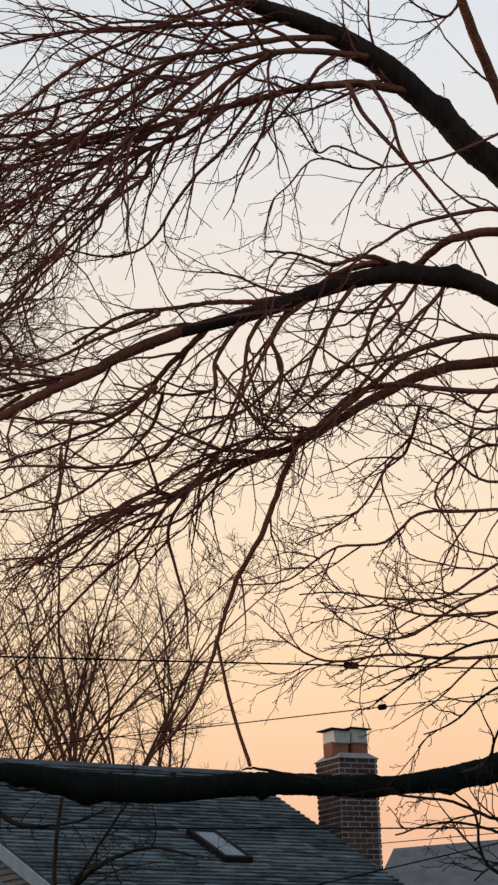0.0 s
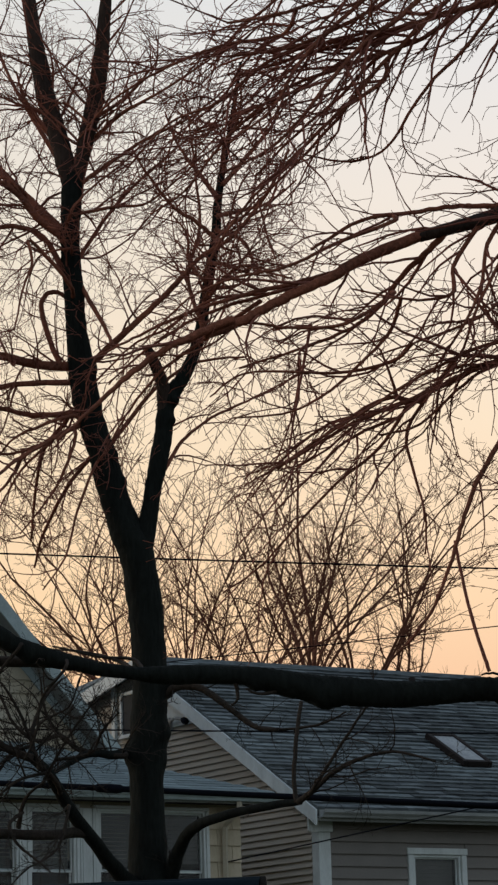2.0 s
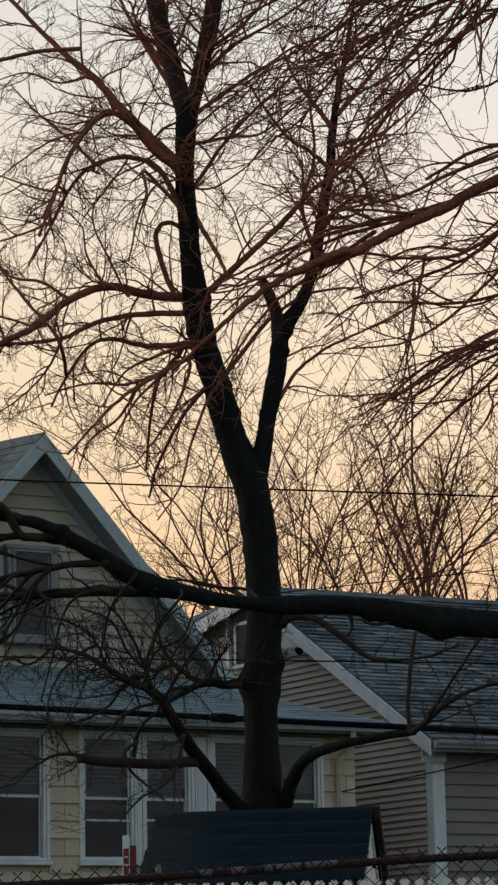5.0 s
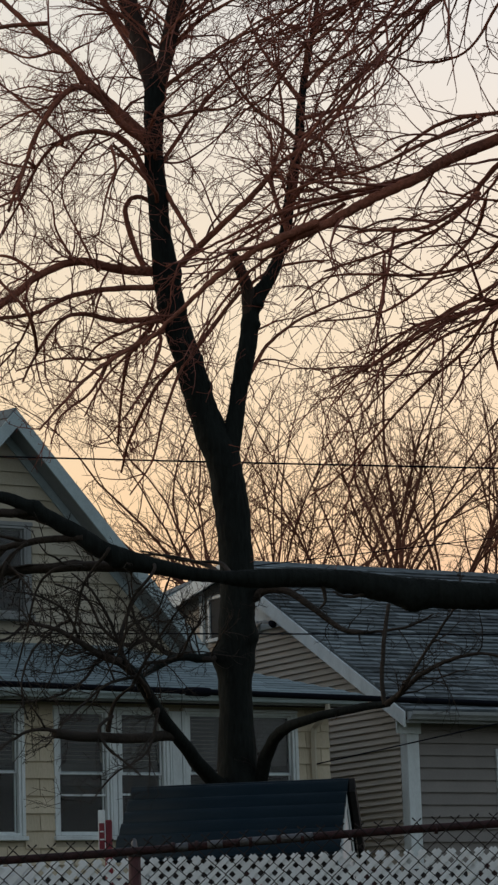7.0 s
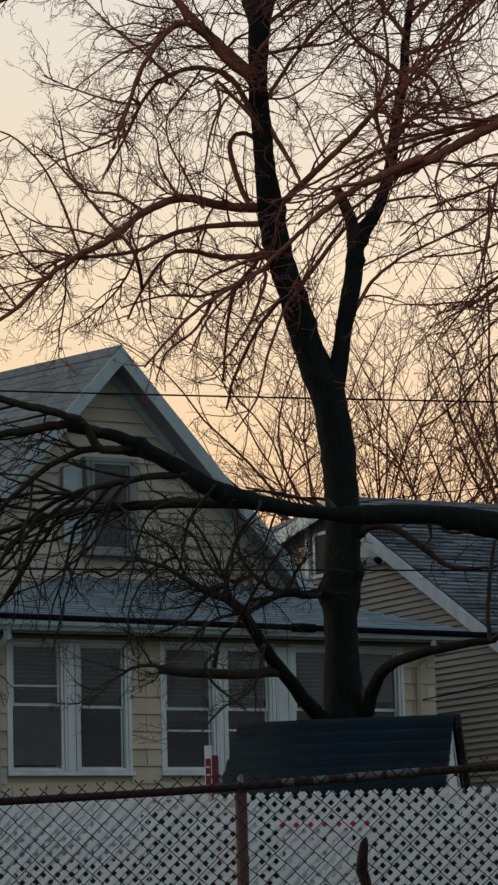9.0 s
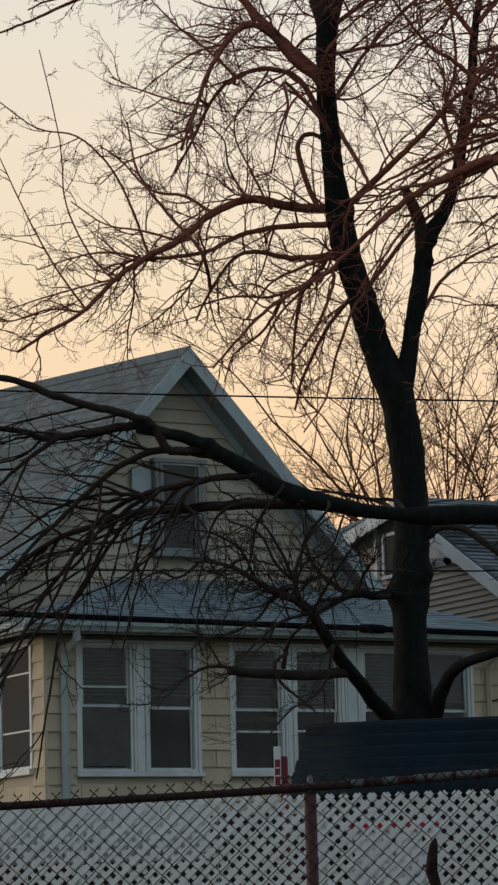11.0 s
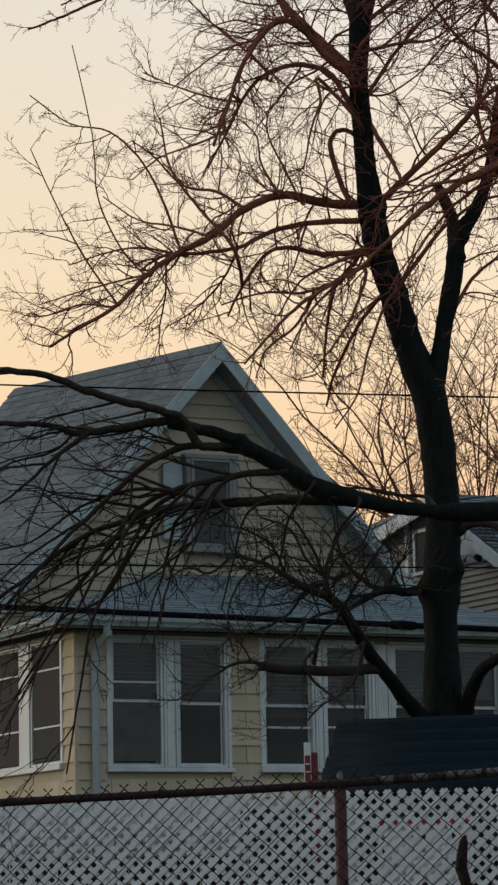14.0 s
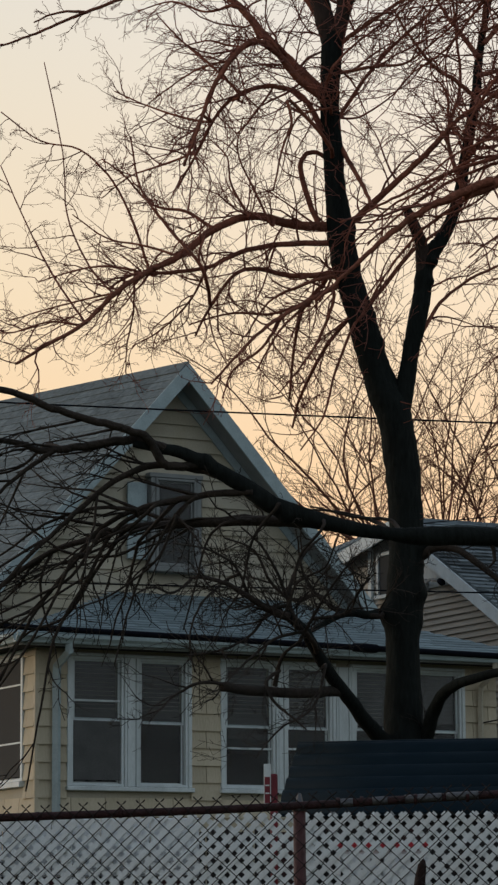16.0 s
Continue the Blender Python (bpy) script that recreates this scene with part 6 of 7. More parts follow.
limb(leaning_tree, 0.0152, 0.0046, 22, 0.5, (2.39, 16, 6.14), (2.18, 15.94, 5.96), (2.03, 15.88, 5.71), (1.88, 15.82, 5.43), (1.77, 15.76, 5.16), (1.56, 15.7, 4.89))
limb(leaning_tree, 0.0152, 0.0046, 22, 0.5, (2.85, 16, 6.25), (2.85, 16, 6.2), (2.7, 15.94, 5.98), (2.61, 15.88, 5.77), (2.37, 15.82, 5.52), (2.22, 15.76, 5.38), (1.95, 15.7, 5.17))
limb(leaning_tree, 0.0152, 0.0046, 22, 0.5, (2.99, 16, 6.24), (2.98, 16, 6.2), (2.79, 15.9, 5.94), (2.53, 15.8, 5.68), (2.31, 15.7, 5.46))
limb(leaning_tree, 0.0152, 0.0046, 22, 0.5, (2.12, 16, 6.06), (1.98, 15.93, 5.85), (1.92, 15.85, 5.57), (1.77, 15.77, 5.29), (1.6, 15.7, 5.05))
limb(leaning_tree, 0.0152, 0.0046, 22, 0.5, (3.14, 16, 6.23), (3.11, 16, 6.13), (2.89, 15.93, 5.91), (2.6, 15.85, 5.56), (2.41, 15.77, 5.34), (2.24, 15.7, 5.2))
limb(leaning_tree, 0.0152, 0.0046, 22, 0.5, (2.26, 16, 6.09), (2.11, 15.94, 5.86), (2.15, 15.88, 5.64), (1.91, 15.82, 5.4), (1.58, 15.76, 5.26), (1.29, 15.7, 5.15))
limb(leaning_tree, 0.0152, 0.0046, 22, 0.5, (1.96, 16, 6.01), (1.78, 15.93, 5.72), (1.76, 15.85, 5.54), (1.5, 15.77, 5.49), (1.18, 15.7, 5.54))
limb(leaning_tree, 0.0404, 0.0248, 16, 0.5, (4.02, 16, 5.85), (4.06, 16.3, 5.87), (3.74, 16.26, 5.83), (3.47, 16.21, 5.78), (3.18, 16.17, 5.74), (2.97, 16.13, 5.67), (2.8, 16.09, 5.58), (2.62, 16.04, 5.48), (2.48, 16, 5.39))
limb(leaning_tree, 0.0244, 0.0076, 40, 0.6, (2.51, 16, 5.41), (2.34, 15.96, 5.3), (2.14, 15.93, 5.19), (1.91, 15.89, 5.13), (1.71, 15.85, 5.03), (1.48, 15.81, 4.92), (1.25, 15.77, 4.83), (1, 15.74, 4.7), (0.74, 15.7, 4.53))
limb(leaning_tree, 0.0213, 0.0061, 36, 0.6, (3.5, 16.22, 5.79), (3.43, 16, 5.86), (3.15, 15.97, 5.84), (2.91, 15.93, 5.76), (2.67, 15.9, 5.57), (2.46, 15.87, 5.4), (2.22, 15.83, 5.25), (1.93, 15.8, 5.23), (1.58, 15.77, 5.07), (1.25, 15.73, 4.86), (0.9, 15.7, 4.65))
limb(leaning_tree, 0.0183, 0.0061, 32, 0.6, (3.57, 16.23, 5.8), (3.41, 16, 5.55), (3.07, 15.98, 5.56), (2.78, 15.95, 5.58), (2.54, 15.93, 5.51), (2.33, 15.9, 5.31), (2.04, 15.88, 5.18), (1.8, 15.85, 5.02), (1.54, 15.83, 4.79), (1.31, 15.8, 4.73))
limb(leaning_tree, 0.019, 0.0075, 8, 0.3, (2.26, 15.95, 5.31), (2.14, 15.91, 5.06), (2.05, 15.87, 4.84), (1.96, 15.83, 4.65), (1.85, 15.79, 4.47), (1.77, 15.76, 4.29), (1.71, 15.72, 4.11), (1.65, 15.68, 3.94), (1.54, 15.64, 3.71), (1.40, 15.60, 3.53))
limb(leaning_tree, 0.0085, 0.0105, 2, 0.2, (1.70, 15.75, 4.12), (1.73, 15.74, 3.91), (1.77, 15.72, 3.69), (1.81, 15.71, 3.53), (1.85, 15.70, 3.39))
limb(leaning_tree, 0.0138, 0.0046, 16, 0.4, (1.74, 15.75, 5.13), (1.69, 16, 5.09), (1.49, 16, 4.8), (1.51, 16, 4.57), (1.57, 16, 4.31), (1.56, 16, 4.09))
limb(leaning_tree, 0.0123, 0.0046, 16, 0.4, (1.59, 16, 4.95), (1.5, 16, 4.94), (1.33, 16, 4.7), (1.1, 16, 4.52), (0.88, 16, 4.3), (0.65, 16, 4.05), (0.43, 16, 3.9))
limb(leaning_tree, 0.0123, 0.0046, 16, 0.45, (1.36, 15.79, 4.88), (1.3, 16, 4.9), (1.05, 16, 4.84), (0.79, 16, 4.65), (0.6, 16, 4.43))
limb(leaning_tree, 0.0078, 0.0039, 10, 0.4, (1.01, 16.31, 5.39), (0.9, 16, 5.26), (0.89, 16.1, 5.09), (0.84, 16.2, 4.89), (0.74, 16.3, 4.65))
stem(leaning_tree, "limb", BARK_FLARE, 18, ((4.9, 16.4, 5.3, 0.13), (4.5, 16.48, 5.9, 0.105), (4.15, 16.5, 6.45, 0.093), (3.85, 16.47, 6.76, 0.089), (3.6, 16.43, 7.04, 0.085), (3.42, 16.4, 7.18, 0.082), (3.25, 16.37, 7.36, 0.078), (3.05, 16.33, 7.54, 0.073), (2.88, 16.3, 7.68, 0.068), (2.67, 16.24, 7.79, 0.062), (2.43, 16.18, 7.88, 0.055), (2.19, 16.12, 7.94, 0.049), (1.95, 16.06, 8.02, 0.042), (1.69, 16, 8.12, 0.034)), knots=((3.3, 7.44, 0.03, 0.07), (2.75, 7.70, 0.03, 0.07)), shoots=(30, 0.56))
limb(leaning_tree, 0.0311, 0.0093, 46, 0.65, (3.07, 16.33, 7.52), (3.04, 16.3, 7.49), (2.8, 16.27, 7.52), (2.59, 16.23, 7.5), (2.35, 16.2, 7.46), (2.1, 16.17, 7.38), (1.86, 16.13, 7.31), (1.63, 16.1, 7.23), (1.32, 16.07, 7.14), (0.99, 16.03, 7.03), (0.6, 16, 6.9))
limb(leaning_tree, 0.0246, 0.0077, 44, 0.65, (2.81, 16.28, 7.71), (2.76, 16.2, 7.67), (2.49, 16.14, 7.68), (2.17, 16.09, 7.64), (1.86, 16.03, 7.53), (1.55, 15.97, 7.37), (1.25, 15.91, 7.18), (0.92, 15.86, 7.02), (0.53, 15.8, 6.94))
limb(leaning_tree, 0.0214, 0.0076, 44, 0.65, (2.63, 16.2, 7.78), (2.28, 16.1, 7.74), (1.93, 16, 7.63), (1.59, 15.9, 7.54), (1.25, 15.8, 7.34), (0.88, 15.7, 7.17), (0.53, 15.6, 7.07))
limb(leaning_tree, 0.0219, 0.0063, 36, 0.65, (2.37, 16.2, 7.92), (2.07, 16.24, 7.9), (1.74, 16.28, 7.9), (1.37, 16.32, 7.88), (0.97, 16.36, 7.88), (0.56, 16.4, 7.79))
limb(leaning_tree, 0.0203, 0.0063, 40, 0.65, (2.13, 16.11, 7.96), (2.08, 16, 7.94), (1.72, 16.1, 7.88), (1.39, 16.2, 7.78), (1.06, 16.3, 7.64), (0.72, 16.4, 7.4), (0.49, 16.5, 7.22))
limb(leaning_tree, 0.0185, 0.0062, 36, 0.65, (2.21, 16.1, 7.64), (2.2, 16, 7.61), (1.92, 16, 7.42), (1.65, 16, 7.17), (1.38, 16, 6.9), (1.1, 16, 6.56), (0.84, 16, 6.29), (0.58, 16, 6.03))
limb(leaning_tree, 0.0182, 0.0061, 40, 0.65, (1.86, 16, 7.52), (1.54, 15.9, 7.21), (1.27, 15.8, 6.97), (1.03, 15.7, 6.66), (0.79, 15.6, 6.36), (0.5, 15.5, 6.17))
limb(leaning_tree, 0.0167, 0.0061, 40, 0.65, (1.68, 15.93, 7.56), (1.6, 16, 7.56), (1.25, 15.88, 7.23), (0.97, 15.75, 6.92), (0.77, 15.63, 6.57), (0.51, 15.5, 6.33))
limb(leaning_tree, 0.0171, 0.0062, 34, 0.6, (2.01, 16.16, 7.35), (1.98, 16, 7.31), (1.68, 16.06, 7.13), (1.42, 16.12, 7.04), (1.19, 16.18, 6.82), (0.96, 16.24, 6.64), (0.69, 16.3, 6.39))
limb(leaning_tree, 0.0155, 0.0062, 32, 0.6, (1.65, 16, 7.17), (1.58, 16, 7.19), (1.26, 16.1, 7.04), (0.93, 16.2, 6.87), (0.6, 16.3, 6.7))
limb(leaning_tree, 0.014, 0.0054, 10, 0.35, (2.13, 16.17, 7.39), (2.12, 16, 7.31), (1.91, 16.05, 7.05), (1.74, 16.1, 6.9), (1.61, 16.15, 6.74), (1.46, 16.2, 6.52), (1.25, 16.25, 6.45), (0.96, 16.3, 6.52))
limb(leaning_tree, 0.0155, 0.0047, 34, 0.6, (1.48, 16, 7), (1.44, 16, 7.02), (1.18, 16.06, 6.95), (0.85, 16.12, 6.84), (0.52, 16.18, 6.57), (0.28, 16.24, 6.29), (0.08, 16.3, 6.17))
limb(leaning_tree, 0.0152, 0.0046, 34, 0.6, (1.45, 16, 6.97), (1.43, 16, 6.85), (1.16, 15.94, 6.64), (0.89, 15.88, 6.36), (0.65, 15.82, 6.11), (0.48, 15.76, 5.87), (0.35, 15.7, 5.63))
limb(leaning_tree, 0.0137, 0.0046, 34, 0.6, (1.18, 16, 7.1), (0.81, 15.93, 6.98), (0.48, 15.85, 6.69), (0.19, 15.77, 6.54), (-0.07, 15.7, 6.23))
limb(leaning_tree, 0.014, 0.0047, 30, 0.6, (0.93, 15.71, 7.19), (0.86, 16, 7.14), (0.53, 16.07, 7.11), (0.2, 16.15, 7.01), (-0.13, 16.23, 6.84), (-0.33, 16.3, 6.63))
limb(leaning_tree, 0.0164, 0.006, 6, 0.3, (2.53, 16.22, 7.49), (2.57, 15.6, 7.26), (2.64, 15.57, 7.08), (2.81, 15.53, 6.85), (2.93, 15.5, 6.68), (3.07, 15.47, 6.46), (3.18, 15.43, 6.26), (3.26, 15.4, 6.05))
limb(leaning_tree, 0.0149, 0.006, 6, 0.3, (2.56, 15.68, 7.29), (2.7, 15.6, 7.26), (2.8, 15.55, 7.04), (2.85, 15.5, 6.8), (2.95, 15.45, 6.63), (3.09, 15.4, 6.38))
limb(leaning_tree, 0.0093, 0.0039, 22, 0.35, (3.64, 16.3, 7.24), (3.28, 16.26, 7.07), (3, 16.23, 7), (2.72, 16.19, 6.96), (2.55, 16.15, 7), (2.41, 16.11, 6.98), (2.27, 16.07, 6.82), (2.16, 16.04, 6.7), (2.11, 16, 6.48))
limb(leaning_tree, 0.0078, 0.0039, 16, 0.3, (2.86, 16.21, 6.98), (2.61, 16.3, 7.14), (2.47, 16.23, 7.08), (2.33, 16.15, 7.26), (2.16, 16.07, 7.27), (1.97, 16, 7.03))
limb(leaning_tree, 0.0437, 0.0281, 8, 0.4, (4.08, 16.49, 6.53), (4.09, 16.5, 6.59), (3.93, 16.42, 6.85), (3.78, 16.33, 7.11), (3.61, 16.25, 7.4), (3.48, 16.17, 7.69), (3.38, 16.08, 7.91), (3.29, 16, 8.2))
limb(leaning_tree, 0.0109, 0.0047, 10, 0.4, (3.36, 16.06, 7.98), (3.31, 16.3, 7.96), (3.11, 16.15, 7.97), (2.92, 16, 8.05))
limb(leaning_tree, 0.0103, 0.0037, 24, 0.38, (3.44, 15.4, 5.04), (3.18, 15.34, 5.06), (2.97, 15.28, 4.92), (2.86, 15.22, 4.75), (2.96, 15.16, 4.49), (2.9, 15.1, 4.29))
limb(leaning_tree, 0.0103, 0.0037, 24, 0.38, (3.4, 15.4, 4.37), (3.16, 15.34, 4.26), (2.92, 15.28, 4.14), (2.66, 15.22, 3.99), (2.41, 15.16, 4.01), (2.17, 15.1, 4.19))
limb(leaning_tree, 0.0103, 0.0037, 24, 0.38, (3.42, 15.4, 4.72), (3.04, 15.36, 4.7), (2.78, 15.31, 4.68), (2.58, 15.27, 4.52), (2.32, 15.23, 4.49), (2.16, 15.19, 4.39), (2, 15.14, 4.29), (1.75, 15.1, 4.27))
limb(leaning_tree, 0.0103, 0.0037, 24, 0.38, (3.33, 15.4, 3.91), (2.92, 15.34, 3.89), (2.6, 15.28, 3.91), (2.26, 15.22, 3.87), (2.07, 15.16, 3.93), (1.92, 15.1, 4.04))
limb(leaning_tree, 0.0103, 0.0037, 24, 0.38, (3.37, 15.39, 4.72), (3.38, 15.4, 4.53), (3.1, 15.34, 4.34), (2.87, 15.28, 4.21), (2.58, 15.22, 4.2), (2.3, 15.16, 4.23), (2.08, 15.1, 4.21))
limb(leaning_tree, 0.0103, 0.0037, 24, 0.38, (3.44, 15.4, 5.04), (3.45, 15.4, 5.17), (3.12, 15.3, 5.15), (2.86, 15.2, 5.25), (2.62, 15.1, 5.23))
limb(leaning_tree, 0.0103, 0.0037, 24, 0.38, (3.38, 15.4, 4.16), (3.12, 15.32, 4.13), (2.79, 15.25, 4.11), (2.54, 15.18, 4.16), (2.35, 15.1, 4.12))
lower_limb(leaning_tree, 0.0103, 0.0037, 17, 0.38, (3.33, 15.4, 3.91), (3.33, 15.4, 3.82), (3.08, 15.3, 3.68), (2.87, 15.2, 3.52), (2.7, 15.1, 3.45))
limb(leaning_tree, 0.0103, 0.0037, 24, 0.38, (3.47, 15.4, 5.36), (3.19, 15.3, 5.24), (2.98, 15.2, 5.31), (2.78, 15.1, 5.32))
limb(leaning_tree, 0.0103, 0.0037, 24, 0.38, (2.8, 15.17, 5.25), (2.75, 15.4, 5.05), (2.64, 15.32, 4.97), (2.49, 15.25, 4.74), (2.32, 15.18, 4.6), (2.09, 15.1, 4.49))
limb(leaning_tree, 0.0103, 0.0037, 24, 0.38, (3.42, 15.4, 4.72), (3.4, 15.4, 4.85), (3.13, 15.32, 4.87), (2.94, 15.25, 5.01), (2.72, 15.18, 5.09), (2.59, 15.1, 5.2))
lower_limb(leaning_tree, 0.0103, 0.0037, 17, 0.38, (3.33, 15.4, 3.91), (3.37, 15.4, 4), (3.04, 15.32, 3.96), (2.78, 15.25, 3.84), (2.58, 15.18, 3.71), (2.44, 15.1, 3.61))
lower_limb(leaning_tree, 0.0117, 0.0044, 10, 0.3, (3.31, 15.4, 3.06), (3.11, 15.32, 3.02), (2.86, 15.25, 3.11), (2.6, 15.18, 3.14), (2.5, 15.1, 3.16))
lower_limb(leaning_tree, 0.0117, 0.0044, 10, 0.3, (3.26, 15.38, 3.05), (3.29, 15.4, 2.88), (3.07, 15.3, 2.96), (2.81, 15.2, 3), (2.52, 15.1, 2.93))
lower_limb(leaning_tree, 0.0117, 0.0044, 10, 0.3, (2.98, 15.78, 3.32), (3.08, 15.4, 3.33), (3.12, 15.25, 3.46), (3.16, 15.1, 3.56))
lower_limb(leaning_tree, 0.0117, 0.0044, 10, 0.3, (3.25, 15.4, 2.67), (3.06, 15.32, 2.76), (2.99, 15.25, 2.87), (2.96, 15.18, 3.04), (2.83, 15.1, 3.15))
lower_limb(leaning_tree, 0.0117, 0.0044, 10, 0.3, (3.29, 15.4, 2.88), (3.29, 15.4, 2.79), (3.08, 15.25, 2.78), (2.92, 15.1, 2.68))
lower_limb(leaning_tree, 0.0133, 0.0044, 2, 0.2, (0.76, 15.4, 3.29), (0.61, 15.4, 3.26), (0.52, 15.4, 3.29))
lower_limb(leaning_tree, 0.0133, 0.0044, 2, 0.2, (2.21, 15.59, 3.25), (2.16, 15.4, 3.27), (1.98, 15.4, 3.31), (1.83, 15.4, 3.34), (1.77, 15.4, 3.33))
lower_limb(leaning_tree, 0.0133, 0.0044, 2, 0.2, (-0.08, 15.23, 3.39), (-0.14, 15.4, 3.45), (-0.35, 15.4, 3.51), (-0.5, 15.4, 3.52))
lower_limb(leaning_tree, 0.0133, 0.0044, 2, 0.2, (-0.02, 15.25, 3.38), (-0.07, 15.4, 3.46), (-0.25, 15.4, 3.48), (-0.49, 15.4, 3.54))
lower_limb(leaning_tree, 0.0133, 0.0044, 2, 0.2, (0.46, 15.4, 3.35), (0.48, 15.4, 3.25), (0.45, 15.4, 3.2))
limb(leaning_tree, 0.0167, 0.0046, 14, 0.42, (1.44, 16, 5.84), (1.04, 15.93, 5.68), (0.66, 15.87, 5.58), (0.34, 15.8, 5.47), (0.05, 15.73, 5.33), (-0.14, 15.67, 5.22), (-0.32, 15.6, 5.13))
limb(leaning_tree, 0.0137, 0.0046, 14, 0.42, (0.9, 15.91, 5.64), (0.85, 16, 5.63), (0.53, 15.9, 5.52), (0.27, 15.8, 5.39), (-0.01, 15.7, 5.18), (-0.17, 15.6, 5))
limb(leaning_tree, 0.0137, 0.0046, 14, 0.42, (1.44, 16.16, 5.64), (1.43, 16, 5.58), (1.16, 15.92, 5.4), (0.84, 15.84, 5.36), (0.58, 15.76, 5.37), (0.39, 15.68, 5.23), (0.2, 15.6, 5.15))
limb(leaning_tree, 0.0137, 0.0046, 14, 0.42, (0.69, 16, 5.56), (0.46, 15.92, 5.39), (0.27, 15.84, 5.24), (0.11, 15.76, 5.1), (-0.05, 15.68, 4.89), (-0.16, 15.6, 4.69))
limb(leaning_tree, 0.0122, 0.0046, 14, 0.42, (1.51, 15.74, 5.23), (1.41, 16, 5.19), (1.11, 15.9, 5.11), (0.83, 15.8, 5.1), (0.57, 15.7, 5.07), (0.38, 15.6, 4.92))
limb(leaning_tree, 0.0106, 0.0046, 14, 0.42, (0.96, 15.87, 5.38), (0.96, 16, 5.39), (0.9, 15.87, 5.1), (0.84, 15.73, 4.82), (0.79, 15.6, 4.54))
limb(leaning_tree, 0.0137, 0.0046, 14, 0.42, (1.5, 16, 4.94), (1.41, 16, 4.99), (1.2, 15.9, 4.88), (1, 15.8, 4.73), (0.77, 15.7, 4.56), (0.55, 15.6, 4.42))
limb(leaning_tree, 0.0122, 0.0046, 14, 0.42, (1.44, 16, 4.85), (1.4, 16, 4.86), (1.13, 15.87, 4.71), (0.93, 15.73, 4.5), (0.73, 15.6, 4.29))
limb(leaning_tree, 0.0122, 0.0046, 14, 0.42, (1.46, 15.76, 5.5), (1.42, 16, 5.38), (1.24, 15.9, 5.17), (1.01, 15.8, 4.96), (0.78, 15.7, 4.84), (0.5, 15.6, 4.8))
limb(leaning_tree, 0.0122, 0.0046, 14, 0.42, (0.71, 15.88, 5.59), (0.66, 16, 5.6), (0.4, 15.9, 5.54), (0.15, 15.8, 5.36), (-0.04, 15.7, 5.24), (-0.26, 15.6, 5))
limb(leaning_tree, 0.0137, 0.0046, 14, 0.42, (1.48, 16.24, 6.12), (1.45, 16, 6.01), (1.11, 15.92, 5.86), (0.82, 15.84, 5.71), (0.53, 15.76, 5.63), (0.27, 15.68, 5.49), (0.02, 15.6, 5.22))
limb(middle_tree, 0.0175, 0.0055, 15, 0.46, (-1.49, 25.78, 8.79), (-1.42, 25.5, 8.77), (-1.69, 25.83, 9.14), (-1.97, 26.17, 9.47), (-2.25, 26.5, 9.86))
limb(middle_tree, 0.015, 0.0055, 15, 0.46, (-1.73, 25.36, 8.53), (-1.68, 25.5, 8.51), (-2.01, 25.83, 8.67), (-2.35, 26.17, 8.89), (-2.64, 26.5, 9.11))
limb(middle_tree, 0.015, 0.0055, 15, 0.46, (-1.81, 25.28, 8.27), (-1.84, 25.5, 8.23), (-2.17, 25.83, 8.2), (-2.46, 26.17, 8.2), (-2.76, 26.5, 8.08))
limb(middle_tree, 0.0175, 0.0055, 15, 0.46, (-1.65, 25.5, 7.52), (-1.92, 25.75, 7.75), (-2.24, 26, 7.88), (-2.52, 26.25, 8.22), (-2.76, 26.5, 8.46))
limb(middle_tree, 0.015, 0.0055, 15, 0.46, (-1.94, 25.33, 7.24), (-1.96, 25.5, 7.28), (-2.34, 25.83, 7.47), (-2.68, 26.17, 7.62), (-3.03, 26.5, 7.93))
limb(middle_tree, 0.015, 0.0055, 15, 0.46, (-2.19, 25.54, 7.14), (-2.26, 25.5, 7.13), (-2.65, 25.83, 7.28), (-3, 26.17, 7.31), (-3.35, 26.5, 7.29))
limb(middle_tree, 0.0125, 0.0055, 15, 0.46, (-2.47, 25.44, 7.01), (-2.52, 25.5, 6.96), (-2.86, 25.83, 6.97), (-3.26, 26.17, 6.95), (-3.62, 26.5, 6.93))
limb(middle_tree, 0.0125, 0.0055, 15, 0.46, (-2.68, 24.87, 6.61), (-2.83, 25.5, 6.67), (-3.17, 25.83, 6.77), (-3.53, 26.17, 6.75), (-3.78, 26.5, 6.83))
limb(middle_tree, 0.015, 0.0055, 15, 0.46, (-1.34, 25.65, 7.66), (-1.34, 25.5, 7.64), (-1.51, 25.83, 8.02), (-1.57, 26.17, 8.37), (-1.75, 26.5, 8.63))
limb(middle_tree, 0.015, 0.0055, 15, 0.46, (-1.12, 25.75, 7.65), (-1.14, 25.5, 7.56), (-1.3, 25.83, 7.96), (-1.47, 26.17, 8.42), (-1.43, 26.5, 8.84))
limb(middle_tree, 0.0125, 0.0055, 15, 0.46, (-2.36, 25.58, 7.17), (-2.36, 25.5, 7.13), (-2.4, 25.83, 6.85), (-2.49, 26.17, 6.61), (-2.53, 26.5, 6.41))
limb(middle_tree, 0.0125, 0.0055, 15, 0.46, (-1.71, 25.5, 7.17), (-1.89, 25.83, 6.94), (-2.18, 26.17, 6.75), (-2.47, 26.5, 6.67))
limb(middle_tree, 0.0176, 0.0055, 15, 0.46, (-1.02, 25.78, 9.14), (-1.17, 25.7, 9.35), (-1.44, 26, 9.36), (-1.77, 26.3, 9.52), (-2.11, 26.6, 9.51))
